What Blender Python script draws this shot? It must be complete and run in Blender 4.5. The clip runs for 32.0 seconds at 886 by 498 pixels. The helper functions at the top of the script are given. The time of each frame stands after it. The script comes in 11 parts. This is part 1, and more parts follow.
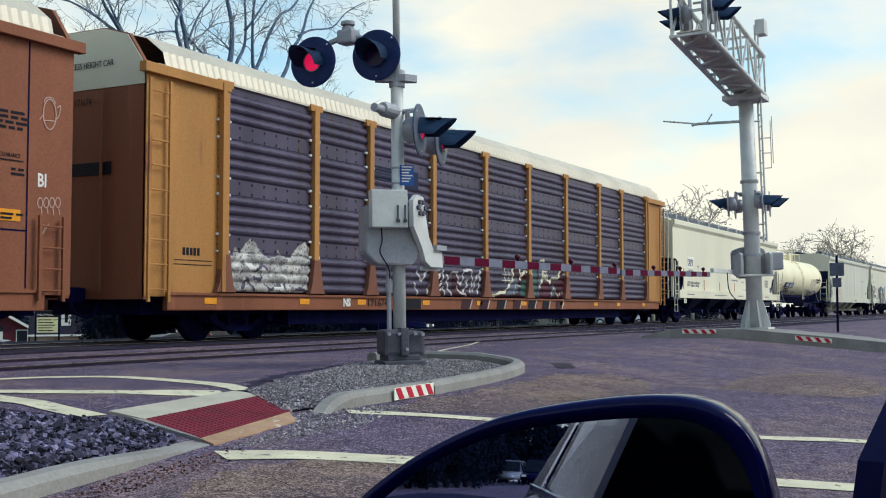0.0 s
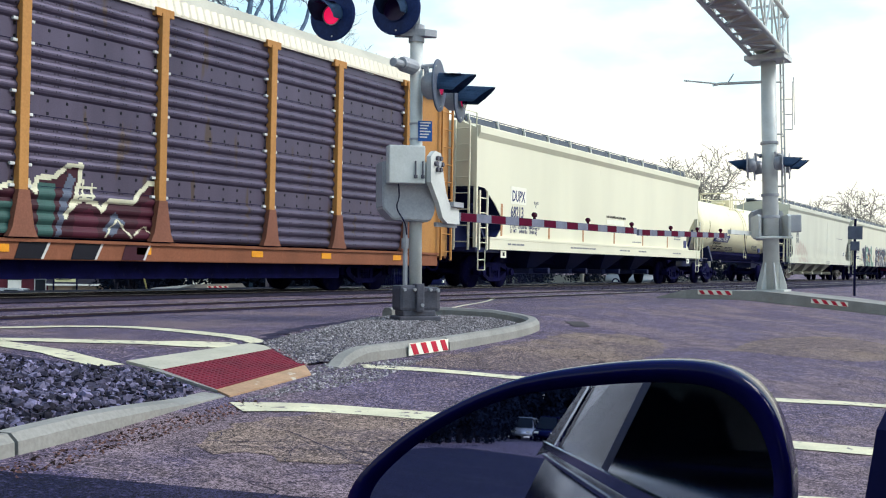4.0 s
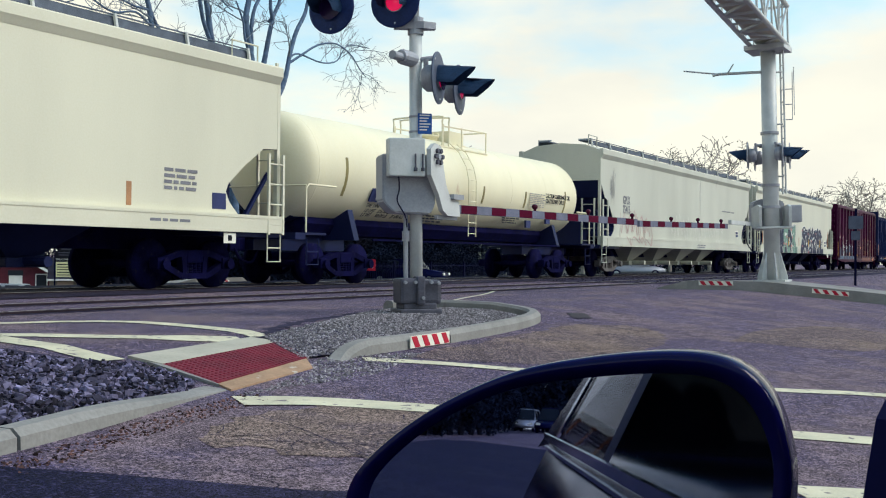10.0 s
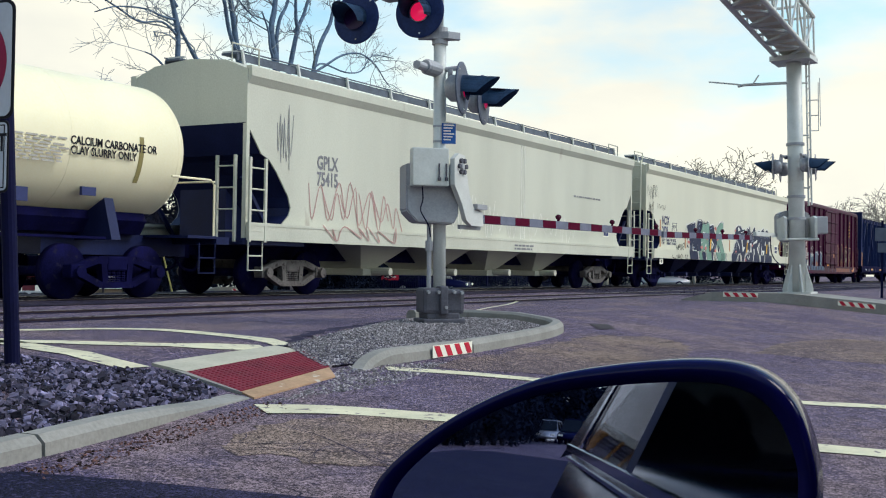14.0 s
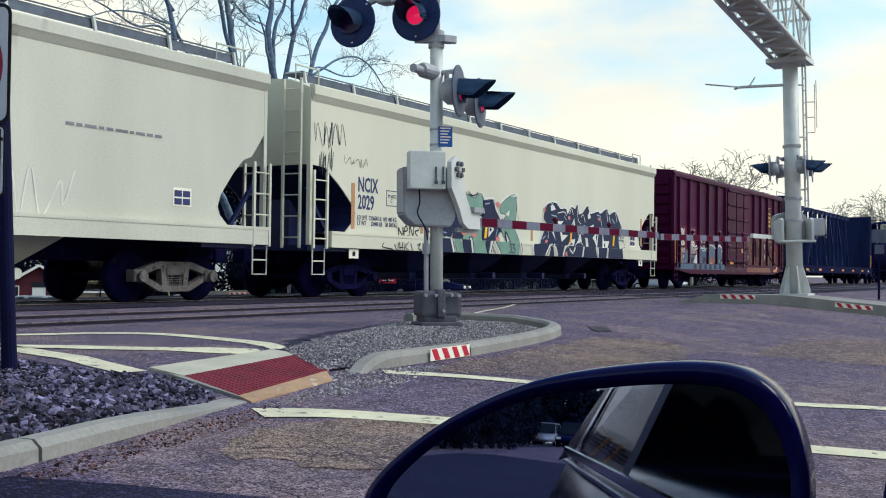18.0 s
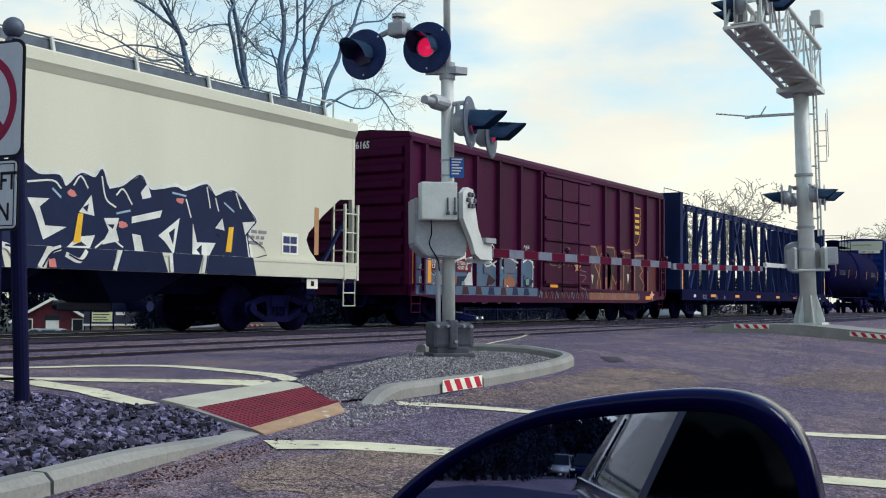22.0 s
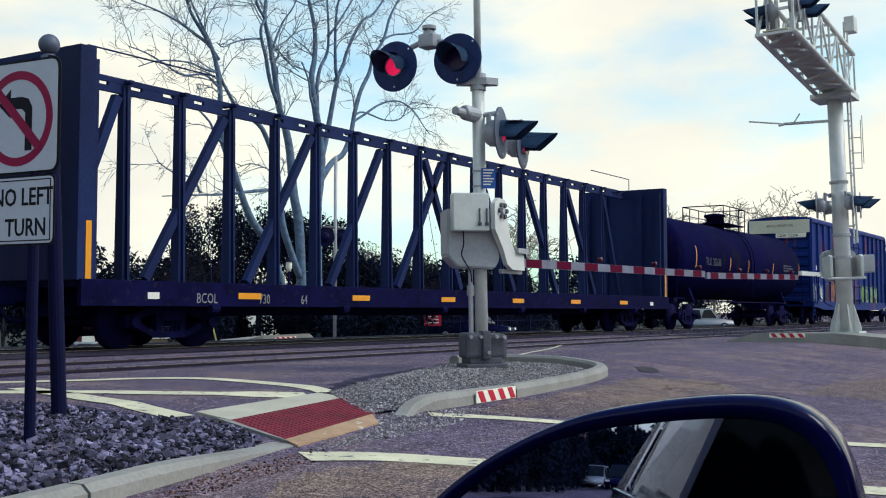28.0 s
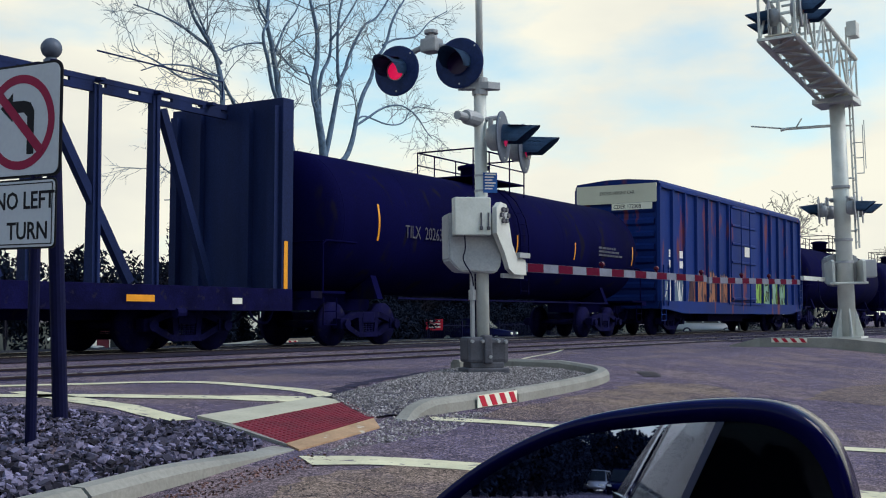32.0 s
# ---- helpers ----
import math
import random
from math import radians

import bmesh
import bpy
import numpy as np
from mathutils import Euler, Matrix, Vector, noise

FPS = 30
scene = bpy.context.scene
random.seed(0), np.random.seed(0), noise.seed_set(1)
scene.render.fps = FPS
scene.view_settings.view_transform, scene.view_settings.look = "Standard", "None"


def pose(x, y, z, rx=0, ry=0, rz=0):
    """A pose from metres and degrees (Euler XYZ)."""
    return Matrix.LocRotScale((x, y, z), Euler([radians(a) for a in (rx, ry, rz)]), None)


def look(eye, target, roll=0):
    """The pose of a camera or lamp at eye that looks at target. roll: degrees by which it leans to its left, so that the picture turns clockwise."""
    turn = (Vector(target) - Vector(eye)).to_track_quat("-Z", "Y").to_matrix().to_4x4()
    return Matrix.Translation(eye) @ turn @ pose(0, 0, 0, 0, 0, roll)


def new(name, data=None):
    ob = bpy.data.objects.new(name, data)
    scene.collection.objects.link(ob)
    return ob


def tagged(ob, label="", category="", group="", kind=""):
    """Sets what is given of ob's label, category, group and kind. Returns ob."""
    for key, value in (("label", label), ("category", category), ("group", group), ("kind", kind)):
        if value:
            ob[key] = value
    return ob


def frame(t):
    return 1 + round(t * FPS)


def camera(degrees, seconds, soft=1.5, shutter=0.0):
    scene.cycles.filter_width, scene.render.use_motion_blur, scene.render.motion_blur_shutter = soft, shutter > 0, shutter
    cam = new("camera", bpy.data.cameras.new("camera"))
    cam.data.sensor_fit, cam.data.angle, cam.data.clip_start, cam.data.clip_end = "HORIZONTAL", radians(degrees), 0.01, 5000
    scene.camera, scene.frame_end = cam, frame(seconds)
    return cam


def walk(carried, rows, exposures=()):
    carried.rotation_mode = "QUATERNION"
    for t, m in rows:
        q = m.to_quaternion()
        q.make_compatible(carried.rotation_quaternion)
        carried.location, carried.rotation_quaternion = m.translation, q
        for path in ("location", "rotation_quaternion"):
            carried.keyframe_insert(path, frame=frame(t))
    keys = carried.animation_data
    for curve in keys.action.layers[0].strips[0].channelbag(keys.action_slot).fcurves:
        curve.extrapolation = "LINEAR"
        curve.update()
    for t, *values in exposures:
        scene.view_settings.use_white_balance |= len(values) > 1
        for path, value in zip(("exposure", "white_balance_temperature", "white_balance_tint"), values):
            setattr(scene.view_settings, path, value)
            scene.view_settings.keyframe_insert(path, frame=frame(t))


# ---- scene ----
cam = camera(43.0, 32.0, soft=1.1)
# seconds, heading from the rails' direction, pitch, roll (degrees), small shift of the eye (metres)
PATH = [
    (0.0, 28.30, 3.00, 0.00, -0.000, 0.000, -0.000),
    (0.5, 28.32, 3.07, -0.00, -0.001, 0.002, 0.000),
    (1.0, 28.38, 3.14, 0.03, 0.000, -0.000, -0.001),
    (1.5, 28.41, 3.15, 0.18, -0.001, 0.002, -0.000),
    (2.0, 28.48, 3.11, 0.20, 0.000, -0.000, -0.000),
    (2.5, 28.62, 3.01, 0.33, -0.002, 0.003, -0.000),
    (3.0, 28.73, 2.70, 0.46, -0.002, 0.003, -0.000),
    (3.5, 28.91, 1.73, 0.78, -0.001, 0.003, 0.001),
    (4.0, 29.11, 0.77, 1.02, -0.002, 0.003, 0.003),
    (4.5, 29.40, 0.24, 1.17, -0.001, 0.002, 0.003),
    (6.5, 29.69, -0.09, 1.14, -0.003, 0.004, 0.002),
    (7.0, 29.81, -0.07, 1.10, -0.002, 0.004, 0.003),
    (7.5, 29.93, -0.04, 1.13, -0.002, 0.004, 0.002),
    (8.0, 29.83, 0.10, 0.99, -0.002, 0.003, 0.002),
    (8.5, 29.61, 0.28, 0.96, -0.002, 0.003, 0.001),
    (9.0, 29.44, 0.40, 0.74, -0.001, 0.002, 0.002),
    (9.5, 29.31, 0.40, 0.71, -0.001, 0.002, 0.002),
    (10.0, 29.14, 0.39, 0.62, -0.001, 0.002, 0.003),
    (10.5, 29.12, 0.43, 0.65, -0.001, 0.001, 0.003),
    (11.0, 29.14, 0.40, 0.77, -0.001, 0.002, 0.002),
    (11.5, 29.84, 0.61, 0.86, -0.000, 0.001, 0.000),
    (12.0, 30.12, 0.60, 0.94, -0.000, 0.000, 0.001),
    (12.5, 30.29, 0.69, 1.04, -0.001, 0.001, 0.001),
    (13.0, 30.31, 0.79, 0.99, -0.000, 0.001, 0.001),
    (13.5, 30.35, 0.86, 1.00, -0.001, 0.001, 0.000),
    (14.0, 30.33, 0.88, 0.95, -0.001, 0.002, 0.001),
    (14.5, 30.38, 0.87, 0.96, -0.002, 0.003, 0.001),
    (16.5, 30.25, 0.95, 0.90, -0.001, 0.002, 0.001),
    (17.0, 30.23, 1.02, 0.80, -0.001, 0.001, 0.001),
    (17.5, 30.21, 1.10, 0.70, -0.000, 0.001, 0.001),
    (18.0, 30.20, 1.04, 0.74, 0.000, -0.001, 0.001),
    (18.5, 30.17, 1.07, 0.77, -0.000, 0.000, 0.000),
    (19.0, 30.10, 1.16, 0.78, -0.001, 0.001, 0.000),
    (19.5, 30.18, 1.33, 0.78, -0.001, 0.003, 0.000),
    (20.0, 30.45, 1.99, 0.66, -0.001, 0.002, -0.002),
    (20.5, 30.60, 2.28, 0.59, -0.000, 0.001, -0.001),
    (21.0, 30.74, 2.51, 0.53, 0.000, -0.000, -0.001),
    (21.5, 30.81, 2.59, 0.49, 0.002, -0.003, -0.002),
    (22.0, 30.84, 2.61, 0.45, 0.003, -0.004, -0.001),
    (22.5, 30.82, 2.65, 0.18, 0.001, -0.002, -0.002),
    (23.0, 30.89, 2.78, 0.10, 0.003, -0.005, -0.001),
    (23.5, 30.84, 2.66, 0.10, 0.002, -0.003, -0.001),
    (24.0, 30.80, 2.64, 0.05, 0.002, -0.003, -0.002),
    (24.5, 30.77, 2.65, 0.09, 0.001, -0.002, -0.001),
    (25.0, 30.73, 2.70, 0.08, 0.002, -0.003, -0.002),
    (25.5, 30.90, 2.74, 0.06, 0.001, -0.002, -0.001),
    (27.5, 32.13, 2.99, 0.05, 0.002, -0.003, -0.002),
    (28.0, 32.48, 3.17, 0.06, 0.002, -0.003, -0.003),
    (28.5, 32.69, 3.29, 0.07, 0.003, -0.004, -0.002),
    (29.0, 32.77, 3.34, 0.16, 0.002, -0.003, -0.002),
    (29.5, 32.88, 3.41, 0.23, 0.003, -0.005, -0.003),
    (30.0, 32.83, 3.43, 0.18, 0.002, -0.004, -0.002),
    (30.5, 32.81, 3.44, 0.16, 0.003, -0.005, -0.003),
    (31.0, 32.74, 3.41, 0.16, 0.003, -0.005, -0.003),
    (31.5, 32.61, 3.30, 0.17, 0.004, -0.007, -0.003),
    (32.0, 32.58, 3.39, 0.15, 0.004, -0.006, -0.004),
]
EYE_Z = 0.68


def eye_pose(heading, pitch, roll, dx, dy, dz):
    return pose(dx, dy, EYE_Z + dz, 0, 0, heading - 90) @ pose(0, 0, 0, 90 + pitch) @ pose(0, 0, 0, 0, 0, roll)


walk(cam, [(row[0], eye_pose(*row[1:])) for row in PATH], exposures=[(t, ev, 6200, 20) for t, ev in
      ((0.0, 0.0), (2.5, 0.05), (3.0, 0.12), (3.5, 0.25), (4.0, 0.42), (4.5, 0.42), (6.5, 0.28), (7.5, 0.2), (8.5, 0.08), (9.0, 0.03), (16.5, 0.1), (19.5, 0.1), (20.5, 0.0), (22.5, 0.04), (24.0, 0.09), (28.0, 0.06), (30.0, -0.02), (32.0, -0.05))])

# ---- sky and sun: bright broken cloud ----
SUN_AZ, SUN_EL = -62.0, 44.0
world = bpy.data.worlds.new("sky")
scene.world = world
world.use_nodes = True
wn, wl = world.node_tree.nodes, world.node_tree.links
wn.clear()
w_out = wn.new("ShaderNodeOutputWorld")
w_bg = wn.new("ShaderNodeBackground")
w_sky = wn.new("ShaderNodeTexSky")
w_sky.sky_type, w_sky.sun_disc = "NISHITA", False
w_sky.sun_elevation, w_sky.sun_rotation = radians(SUN_EL), radians(90 - SUN_AZ)
w_gain = wn.new("ShaderNodeMix")
w_gain.data_type, w_gain.blend_type = "RGBA", "MULTIPLY"
w_gain.inputs[0].default_value = 1.0
w_gain.inputs[7].default_value = (0.150, 0.222, 0.194, 1)
w_coord = wn.new("ShaderNodeTexCoord")
w_map = wn.new("ShaderNodeMapping")
w_map.inputs["Scale"].default_value = (1.0, 1.0, 2.6)
w_map.inputs["Location"].default_value = (0.35, 0.1, 0.2)
w_noise = wn.new("ShaderNodeTexNoise")
w_noise.inputs["Scale"].default_value, w_noise.inputs["Detail"].default_value = 2.3, 7.0
w_noise.inputs["Roughness"].default_value = 0.52
w_ramp = wn.new("ShaderNodeValToRGB")
w_ramp.color_ramp.elements[0].position, w_ramp.color_ramp.elements[1].position = 0.37, 0.55
w_shade = wn.new("ShaderNodeTexNoise")
w_shade.inputs["Scale"].default_value, w_shade.inputs["Detail"].default_value = 3.0, 6.0
w_tone = wn.new("ShaderNodeValToRGB")
w_tone.color_ramp.elements[0].color, w_tone.color_ramp.elements[1].color = (0.84, 0.865, 0.70, 1), (0.99, 1.0, 0.765, 1)
w_tone.color_ramp.elements[0].position, w_tone.color_ramp.elements[1].position = 0.35, 0.55
w_mix = wn.new("ShaderNodeMix")
w_mix.data_type = "RGBA"
wl.new(w_coord.outputs["Generated"], w_map.inputs["Vector"])
wl.new(w_map.outputs[0], w_noise.inputs["Vector"])
wl.new(w_map.outputs[0], w_shade.inputs["Vector"])
# cloud thickens towards the horizon
w_sep = wn.new("ShaderNodeSeparateXYZ")
w_low = wn.new("ShaderNodeMapRange")
w_low.inputs[1].default_value, w_low.inputs[2].default_value = 0.18, 0.62
w_low.inputs[3].default_value, w_low.inputs[4].default_value = 0.06, -0.16
w_add = wn.new("ShaderNodeMath")
w_add.operation = "ADD"
wl.new(w_coord.outputs["Generated"], w_sep.inputs[0])
wl.new(w_sep.outputs[2], w_low.inputs[0])
wl.new(w_noise.outputs[0], w_add.inputs[0])
wl.new(w_low.outputs[0], w_add.inputs[1])
wl.new(w_add.outputs[0], w_ramp.inputs[0])
wl.new(w_shade.outputs[0], w_tone.inputs[0])
wl.new(w_sky.outputs[0], w_gain.inputs[6])
wl.new(w_ramp.outputs[0], w_mix.inputs[0])
wl.new(w_gain.outputs[2], w_mix.inputs[6])
wl.new(w_tone.outputs[0], w_mix.inputs[7])
wl.new(w_mix.outputs[2], w_bg.inputs[0])
w_bg.inputs[1].default_value = 1.0
wl.new(w_bg.outputs[0], w_out.inputs[0])

sun_data = bpy.data.lights.new("sun", "SUN")
sun_data.energy, sun_data.angle, sun_data.color = 2.15, radians(30), (1.0, 0.94, 0.82)
sun = new("sun", sun_data)
_az, _el = radians(SUN_AZ), radians(SUN_EL)
sun.matrix_world = look((40 * math.cos(_az) * math.cos(_el), 40 * math.sin(_az) * math.cos(_el), 40 * math.sin(_el)), (0, 0, 0))

# ---- materials ----
def shade(c, k):
    return tuple(min(1.0, v * k) for v in c[:3]) + (1,)


def material(name, col, rough=0.6, metal=0.0, var=0.2, scale=1.5, fine=45.0, bump=0.15, col2=None, streak=0.0,
             world_space=False, spot=None, spot_at=0.62, detail=5.0, depth=0.01, island=None, each=False, gloss=0.16):
    """A surface with broad stains, fine grain, and run-down streaks (streak > 0 stretches the stain along z)."""
    m = bpy.data.materials.new(name)
    m.use_nodes = True
    n, l = m.node_tree.nodes, m.node_tree.links
    p = n["Principled BSDF"]
    co = n.new("ShaderNodeNewGeometry") if world_space else n.new("ShaderNodeTexCoord")
    src = co.outputs["Position"] if world_space else co.outputs["Object"]
    mp = n.new("ShaderNodeMapping")
    mp.inputs["Scale"].default_value = (1, 1, 1.0 / (1.0 + streak))
    l.new(src, mp.inputs["Vector"])
    big = n.new("ShaderNodeTexNoise")
    big.inputs["Scale"].default_value, big.inputs["Detail"].default_value = scale, detail
    l.new(mp.outputs[0], big.inputs["Vector"])
    ramp = n.new("ShaderNodeValToRGB")
    ramp.color_ramp.elements[0].position, ramp.color_ramp.elements[1].position = 0.32, 0.68
    ramp.color_ramp.elements[0].color = shade(col2, 1) if col2 else shade(col, 1 - var)
    ramp.color_ramp.elements[1].color = shade(col, 1 + var * 0.3)
    l.new(big.outputs[0], ramp.inputs[0])
    small = n.new("ShaderNodeTexNoise")
    small.inputs["Scale"].default_value, small.inputs["Detail"].default_value = fine, 3.0
    l.new(src, small.inputs["Vector"])
    mix = n.new("ShaderNodeMix")
    mix.data_type, mix.blend_type = "RGBA", "OVERLAY"
    mix.inputs[0].default_value = min(1.0, var * 1.2)
    l.new(ramp.outputs[0], mix.inputs[6])
    l.new(small.outputs[0], mix.inputs[7])
    out = mix.outputs[2]
    if spot:
        sp = n.new("ShaderNodeTexNoise")
        sp.inputs["Scale"].default_value, sp.inputs["Detail"].default_value = scale * 2.7, 8.0
        l.new(mp.outputs[0], sp.inputs["Vector"])
        sr = n.new("ShaderNodeValToRGB")
        sr.color_ramp.elements[0].position, sr.color_ramp.elements[1].position = spot_at, spot_at + 0.06
        l.new(sp.outputs[0], sr.inputs[0])
        sm = n.new("ShaderNodeMix")
        sm.data_type = "RGBA"
        l.new(sr.outputs[0], sm.inputs[0])
        l.new(out, sm.inputs[6])
        sm.inputs[7].default_value = shade(spot, 1)
        out = sm.outputs[2]
    if island:
        geo = n.new("ShaderNodeNewGeometry")
        hv = n.new("ShaderNodeHueSaturation")
        mr = n.new("ShaderNodeMapRange")
        mr.inputs[3].default_value, mr.inputs[4].default_value = island
        skew = n.new("ShaderNodeMath")
        skew.operation = "POWER"
        skew.inputs[1].default_value = 2.0
        info = n.new("ShaderNodeObjectInfo")
        l.new(info.outputs["Random"] if each else geo.outputs["Random Per Island"], skew.inputs[0])
        l.new(skew.outputs[0], mr.inputs[0])
        l.new(mr.outputs[0], hv.inputs["Value"])
        l.new(out, hv.inputs["Color"])
        out = hv.outputs[0]
    l.new(out, p.inputs["Base Color"])
    p.inputs["Metallic"].default_value = metal
    p.inputs["Specular IOR Level"].default_value = gloss
    rr = n.new("ShaderNodeMapRange")
    rr.inputs[3].default_value, rr.inputs[4].default_value = max(0.03, rough - 0.12), min(1.0, rough + 0.12)
    l.new(big.outputs[0], rr.inputs[0])
    l.new(rr.outputs[0], p.inputs["Roughness"])
    if bump > 0:
        b = n.new("ShaderNodeBump")
        b.inputs["Strength"].default_value, b.inputs["Distance"].default_value = bump, depth
        l.new(small.outputs[0], b.inputs["Height"])
        l.new(b.outputs[0], p.inputs["Normal"])
    return m


def glow(name, col, strength, rough=0.2):
    m = bpy.data.materials.new(name)
    m.use_nodes = True
    p = m.node_tree.nodes["Principled BSDF"]
    p.inputs["Base Color"].default_value = (*col, 1)
    p.inputs["Emission Color"].default_value = (*col, 1)
    p.inputs["Emission Strength"].default_value = strength
    p.inputs["Roughness"].default_value = rough
    return m


M_CREAM = material("cream_car_paint", (0.72, 0.69, 0.53), 0.42, var=0.10, scale=0.5, fine=30, bump=0.05, streak=3, spot=(0.45, 0.38, 0.27), spot_at=0.70)
M_GREYCAR = material("light_grey_car_paint", (0.56, 0.56, 0.47), 0.45, var=0.14, scale=0.6, fine=30, bump=0.05, streak=3, spot=(0.40, 0.36, 0.30), spot_at=0.68)
M_PALE = material("white_car_paint", (0.61, 0.60, 0.485), 0.42, var=0.10, scale=0.5, fine=30, bump=0.05, streak=3, spot=(0.5, 0.46, 0.38), spot_at=0.72)
M_TANKCREAM = material("cream_tank_paint", (0.86, 0.79, 0.55), 0.40, var=0.12, scale=0.5, fine=25, bump=0.05, streak=2, spot=(0.50, 0.30, 0.15), spot_at=0.70)
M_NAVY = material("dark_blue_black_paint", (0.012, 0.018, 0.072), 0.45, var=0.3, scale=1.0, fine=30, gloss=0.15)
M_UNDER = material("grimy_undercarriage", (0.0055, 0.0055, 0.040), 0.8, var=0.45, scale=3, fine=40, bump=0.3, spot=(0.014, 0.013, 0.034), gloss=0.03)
M_BLACKTANK = material("black_tank_paint", (0.003, 0.003, 0.036), 0.75, var=0.4, scale=0.8, fine=30, streak=3, spot=(0.009, 0.008, 0.02), spot_at=0.6, gloss=0.012)
M_ORANGE = material("faded_orange_yellow_paint", (0.43, 0.205, 0.062), 0.5, var=0.2, scale=0.9, fine=30, bump=0.06, streak=4, spot=(0.30, 0.12, 0.05), spot_at=0.66)
M_POSTFOOT = material("dull_brown_post_paint", (0.21, 0.085, 0.055), 0.6, var=0.25, scale=2, fine=30, bump=0.06, streak=3)
M_BROWN = material("faded_rust_orange_paint", (0.235, 0.085, 0.045), 0.55, var=0.25, scale=0.9, fine=30, bump=0.06, streak=4, spot=(0.24, 0.09, 0.05), spot_at=0.64)
M_GALV = material("weathered_galvanised_panel", (0.096, 0.080, 0.122), 0.40, metal=0.45, var=0.28, scale=1.2, fine=50, bump=0.1, streak=5, spot=(0.09, 0.065, 0.06), spot_at=0.62)
M_ROOF = material("galvanised_roof", (0.60, 0.55, 0.44), 0.5, metal=0.2, var=0.15, scale=1.0, fine=40)
M_MAROON = material("maroon_box_car_paint", (0.052, 0.003, 0.029), 0.45, var=0.4, scale=0.7, fine=25, bump=0.08, streak=4, spot=(0.030, 0.003, 0.012), spot_at=0.62, gloss=0.06)
M_BLUECAR = material("blue_box_car_paint", (0.008, 0.026, 0.150), 0.5, var=0.25, scale=0.7, fine=25, bump=0.06, streak=4, spot=(0.13, 0.035, 0.055), spot_at=0.60, gloss=0.05)
M_DARKFRAME = material("dark_blue_black_steel", (0.013, 0.023, 0.085), 0.65, var=0.35, scale=1.5, fine=30, streak=3, gloss=0.08)
M_GRATE = material("grey_roof_walkway", (0.12, 0.14, 0.18), 0.6, metal=0.3, var=0.3, scale=4, fine=60)
M_RUST = material("brown_rail_steel", (0.030, 0.019, 0.026), 0.6, metal=0.3, var=0.35, scale=3, fine=40, world_space=True)
M_RAILTOP = material("worn_rail_head", (0.32, 0.29, 0.29), 0.3, metal=0.9, var=0.2, scale=6, fine=60, world_space=True)
def asphalt(name, grey, tan, dark, cracks):
    """Old road surface: patches of grey and worn tan, sharp aggregate speckle, fine map cracking."""
    m = material(name, grey, 0.88, var=0.2, scale=0.35, fine=60, bump=0.0, col2=dark, world_space=True, gloss=0.12, detail=9)
    n, l = m.node_tree.nodes, m.node_tree.links
    p = n["Principled BSDF"]
    under = p.inputs["Base Color"].links[0].from_socket
    geo = n.new("ShaderNodeNewGeometry")
    pos = geo.outputs["Position"]

    def noise_ramp(scale, detail, lo, hi, rough=0.6):
        t = n.new("ShaderNodeTexNoise")
        t.inputs["Scale"].default_value, t.inputs["Detail"].default_value, t.inputs["Roughness"].default_value = scale, detail, rough
        l.new(pos, t.inputs["Vector"])
        r = n.new("ShaderNodeValToRGB")
        r.color_ramp.elements[0].position, r.color_ramp.elements[1].position = lo, hi
        l.new(t.outputs[0], r.inputs[0])
        return r.outputs[0], t.outputs[0]

    def mixed(fac, a, b, mode="MIX", amount=None):
        x = n.new("ShaderNodeMix")
        x.data_type, x.blend_type = "RGBA", mode
        if fac is None:
            x.inputs[0].default_value = amount
        else:
            l.new(fac, x.inputs[0])
        for sock, v in ((x.inputs[6], a), (x.inputs[7], b)):
            if isinstance(v, tuple):
                sock.default_value = (*v, 1)
            else:
                l.new(v, sock)
        return x.outputs[2]
    patch, _ = noise_ramp(0.8, 12, 0.47, 0.60, 0.66)
    col = mixed(patch, under, tan)
    speck, raw = noise_ramp(80.0, 3, 0.40, 0.62, 0.8)
    col = mixed(None, col, speck, "OVERLAY", 0.9)
    grit, _ = noise_ramp(210.0, 2, 0.38, 0.64, 0.7)
    col = mixed(None, col, grit, "OVERLAY", 0.55)
    mid, _ = noise_ramp(6.0, 8, 0.36, 0.66, 0.7)
    col = mixed(None, col, mid, "OVERLAY", 0.34)
    chips, _ = noise_ramp(34.0, 3, 0.575, 0.62)
    col = mixed(chips, col, tuple(min(1.0, v * 1.8) for v in tan))
    pits, _ = noise_ramp(25.0, 4, 0.61, 0.67)
    col = mixed(pits, col, tuple(v * 0.35 for v in dark))
    vor = n.new("ShaderNodeTexVoronoi")
    vor.feature = "DISTANCE_TO_EDGE"
    vor.inputs["Scale"].default_value = 1.5
    warp = n.new("ShaderNodeTexNoise")
    warp.inputs["Scale"].default_value, warp.inputs["Detail"].default_value = 3.0, 5.0
    l.new(pos, warp.inputs["Vector"])
    wv = n.new("ShaderNodeVectorMath")
    wv.operation = "MULTIPLY_ADD"
    l.new(warp.outputs["Color"], wv.inputs[0])
    wv.inputs[1].default_value = (0.5, 0.5, 0.5)
    l.new(pos, wv.inputs[2])
    l.new(wv.outputs[0], vor.inputs["Vector"])
    thin = n.new("ShaderNodeMapRange")
    thin.inputs[1].default_value, thin.inputs[2].default_value = 0.004, 0.012
    thin.inputs[3].default_value, thin.inputs[4].default_value = 1.0, 0.0
    l.new(vor.outputs["Distance"], thin.inputs[0])
    where, _ = noise_ramp(0.55, 4, 0.56 - cracks, 0.64 - cracks)
    both = n.new("ShaderNodeMath")
    both.operation = "MULTIPLY"
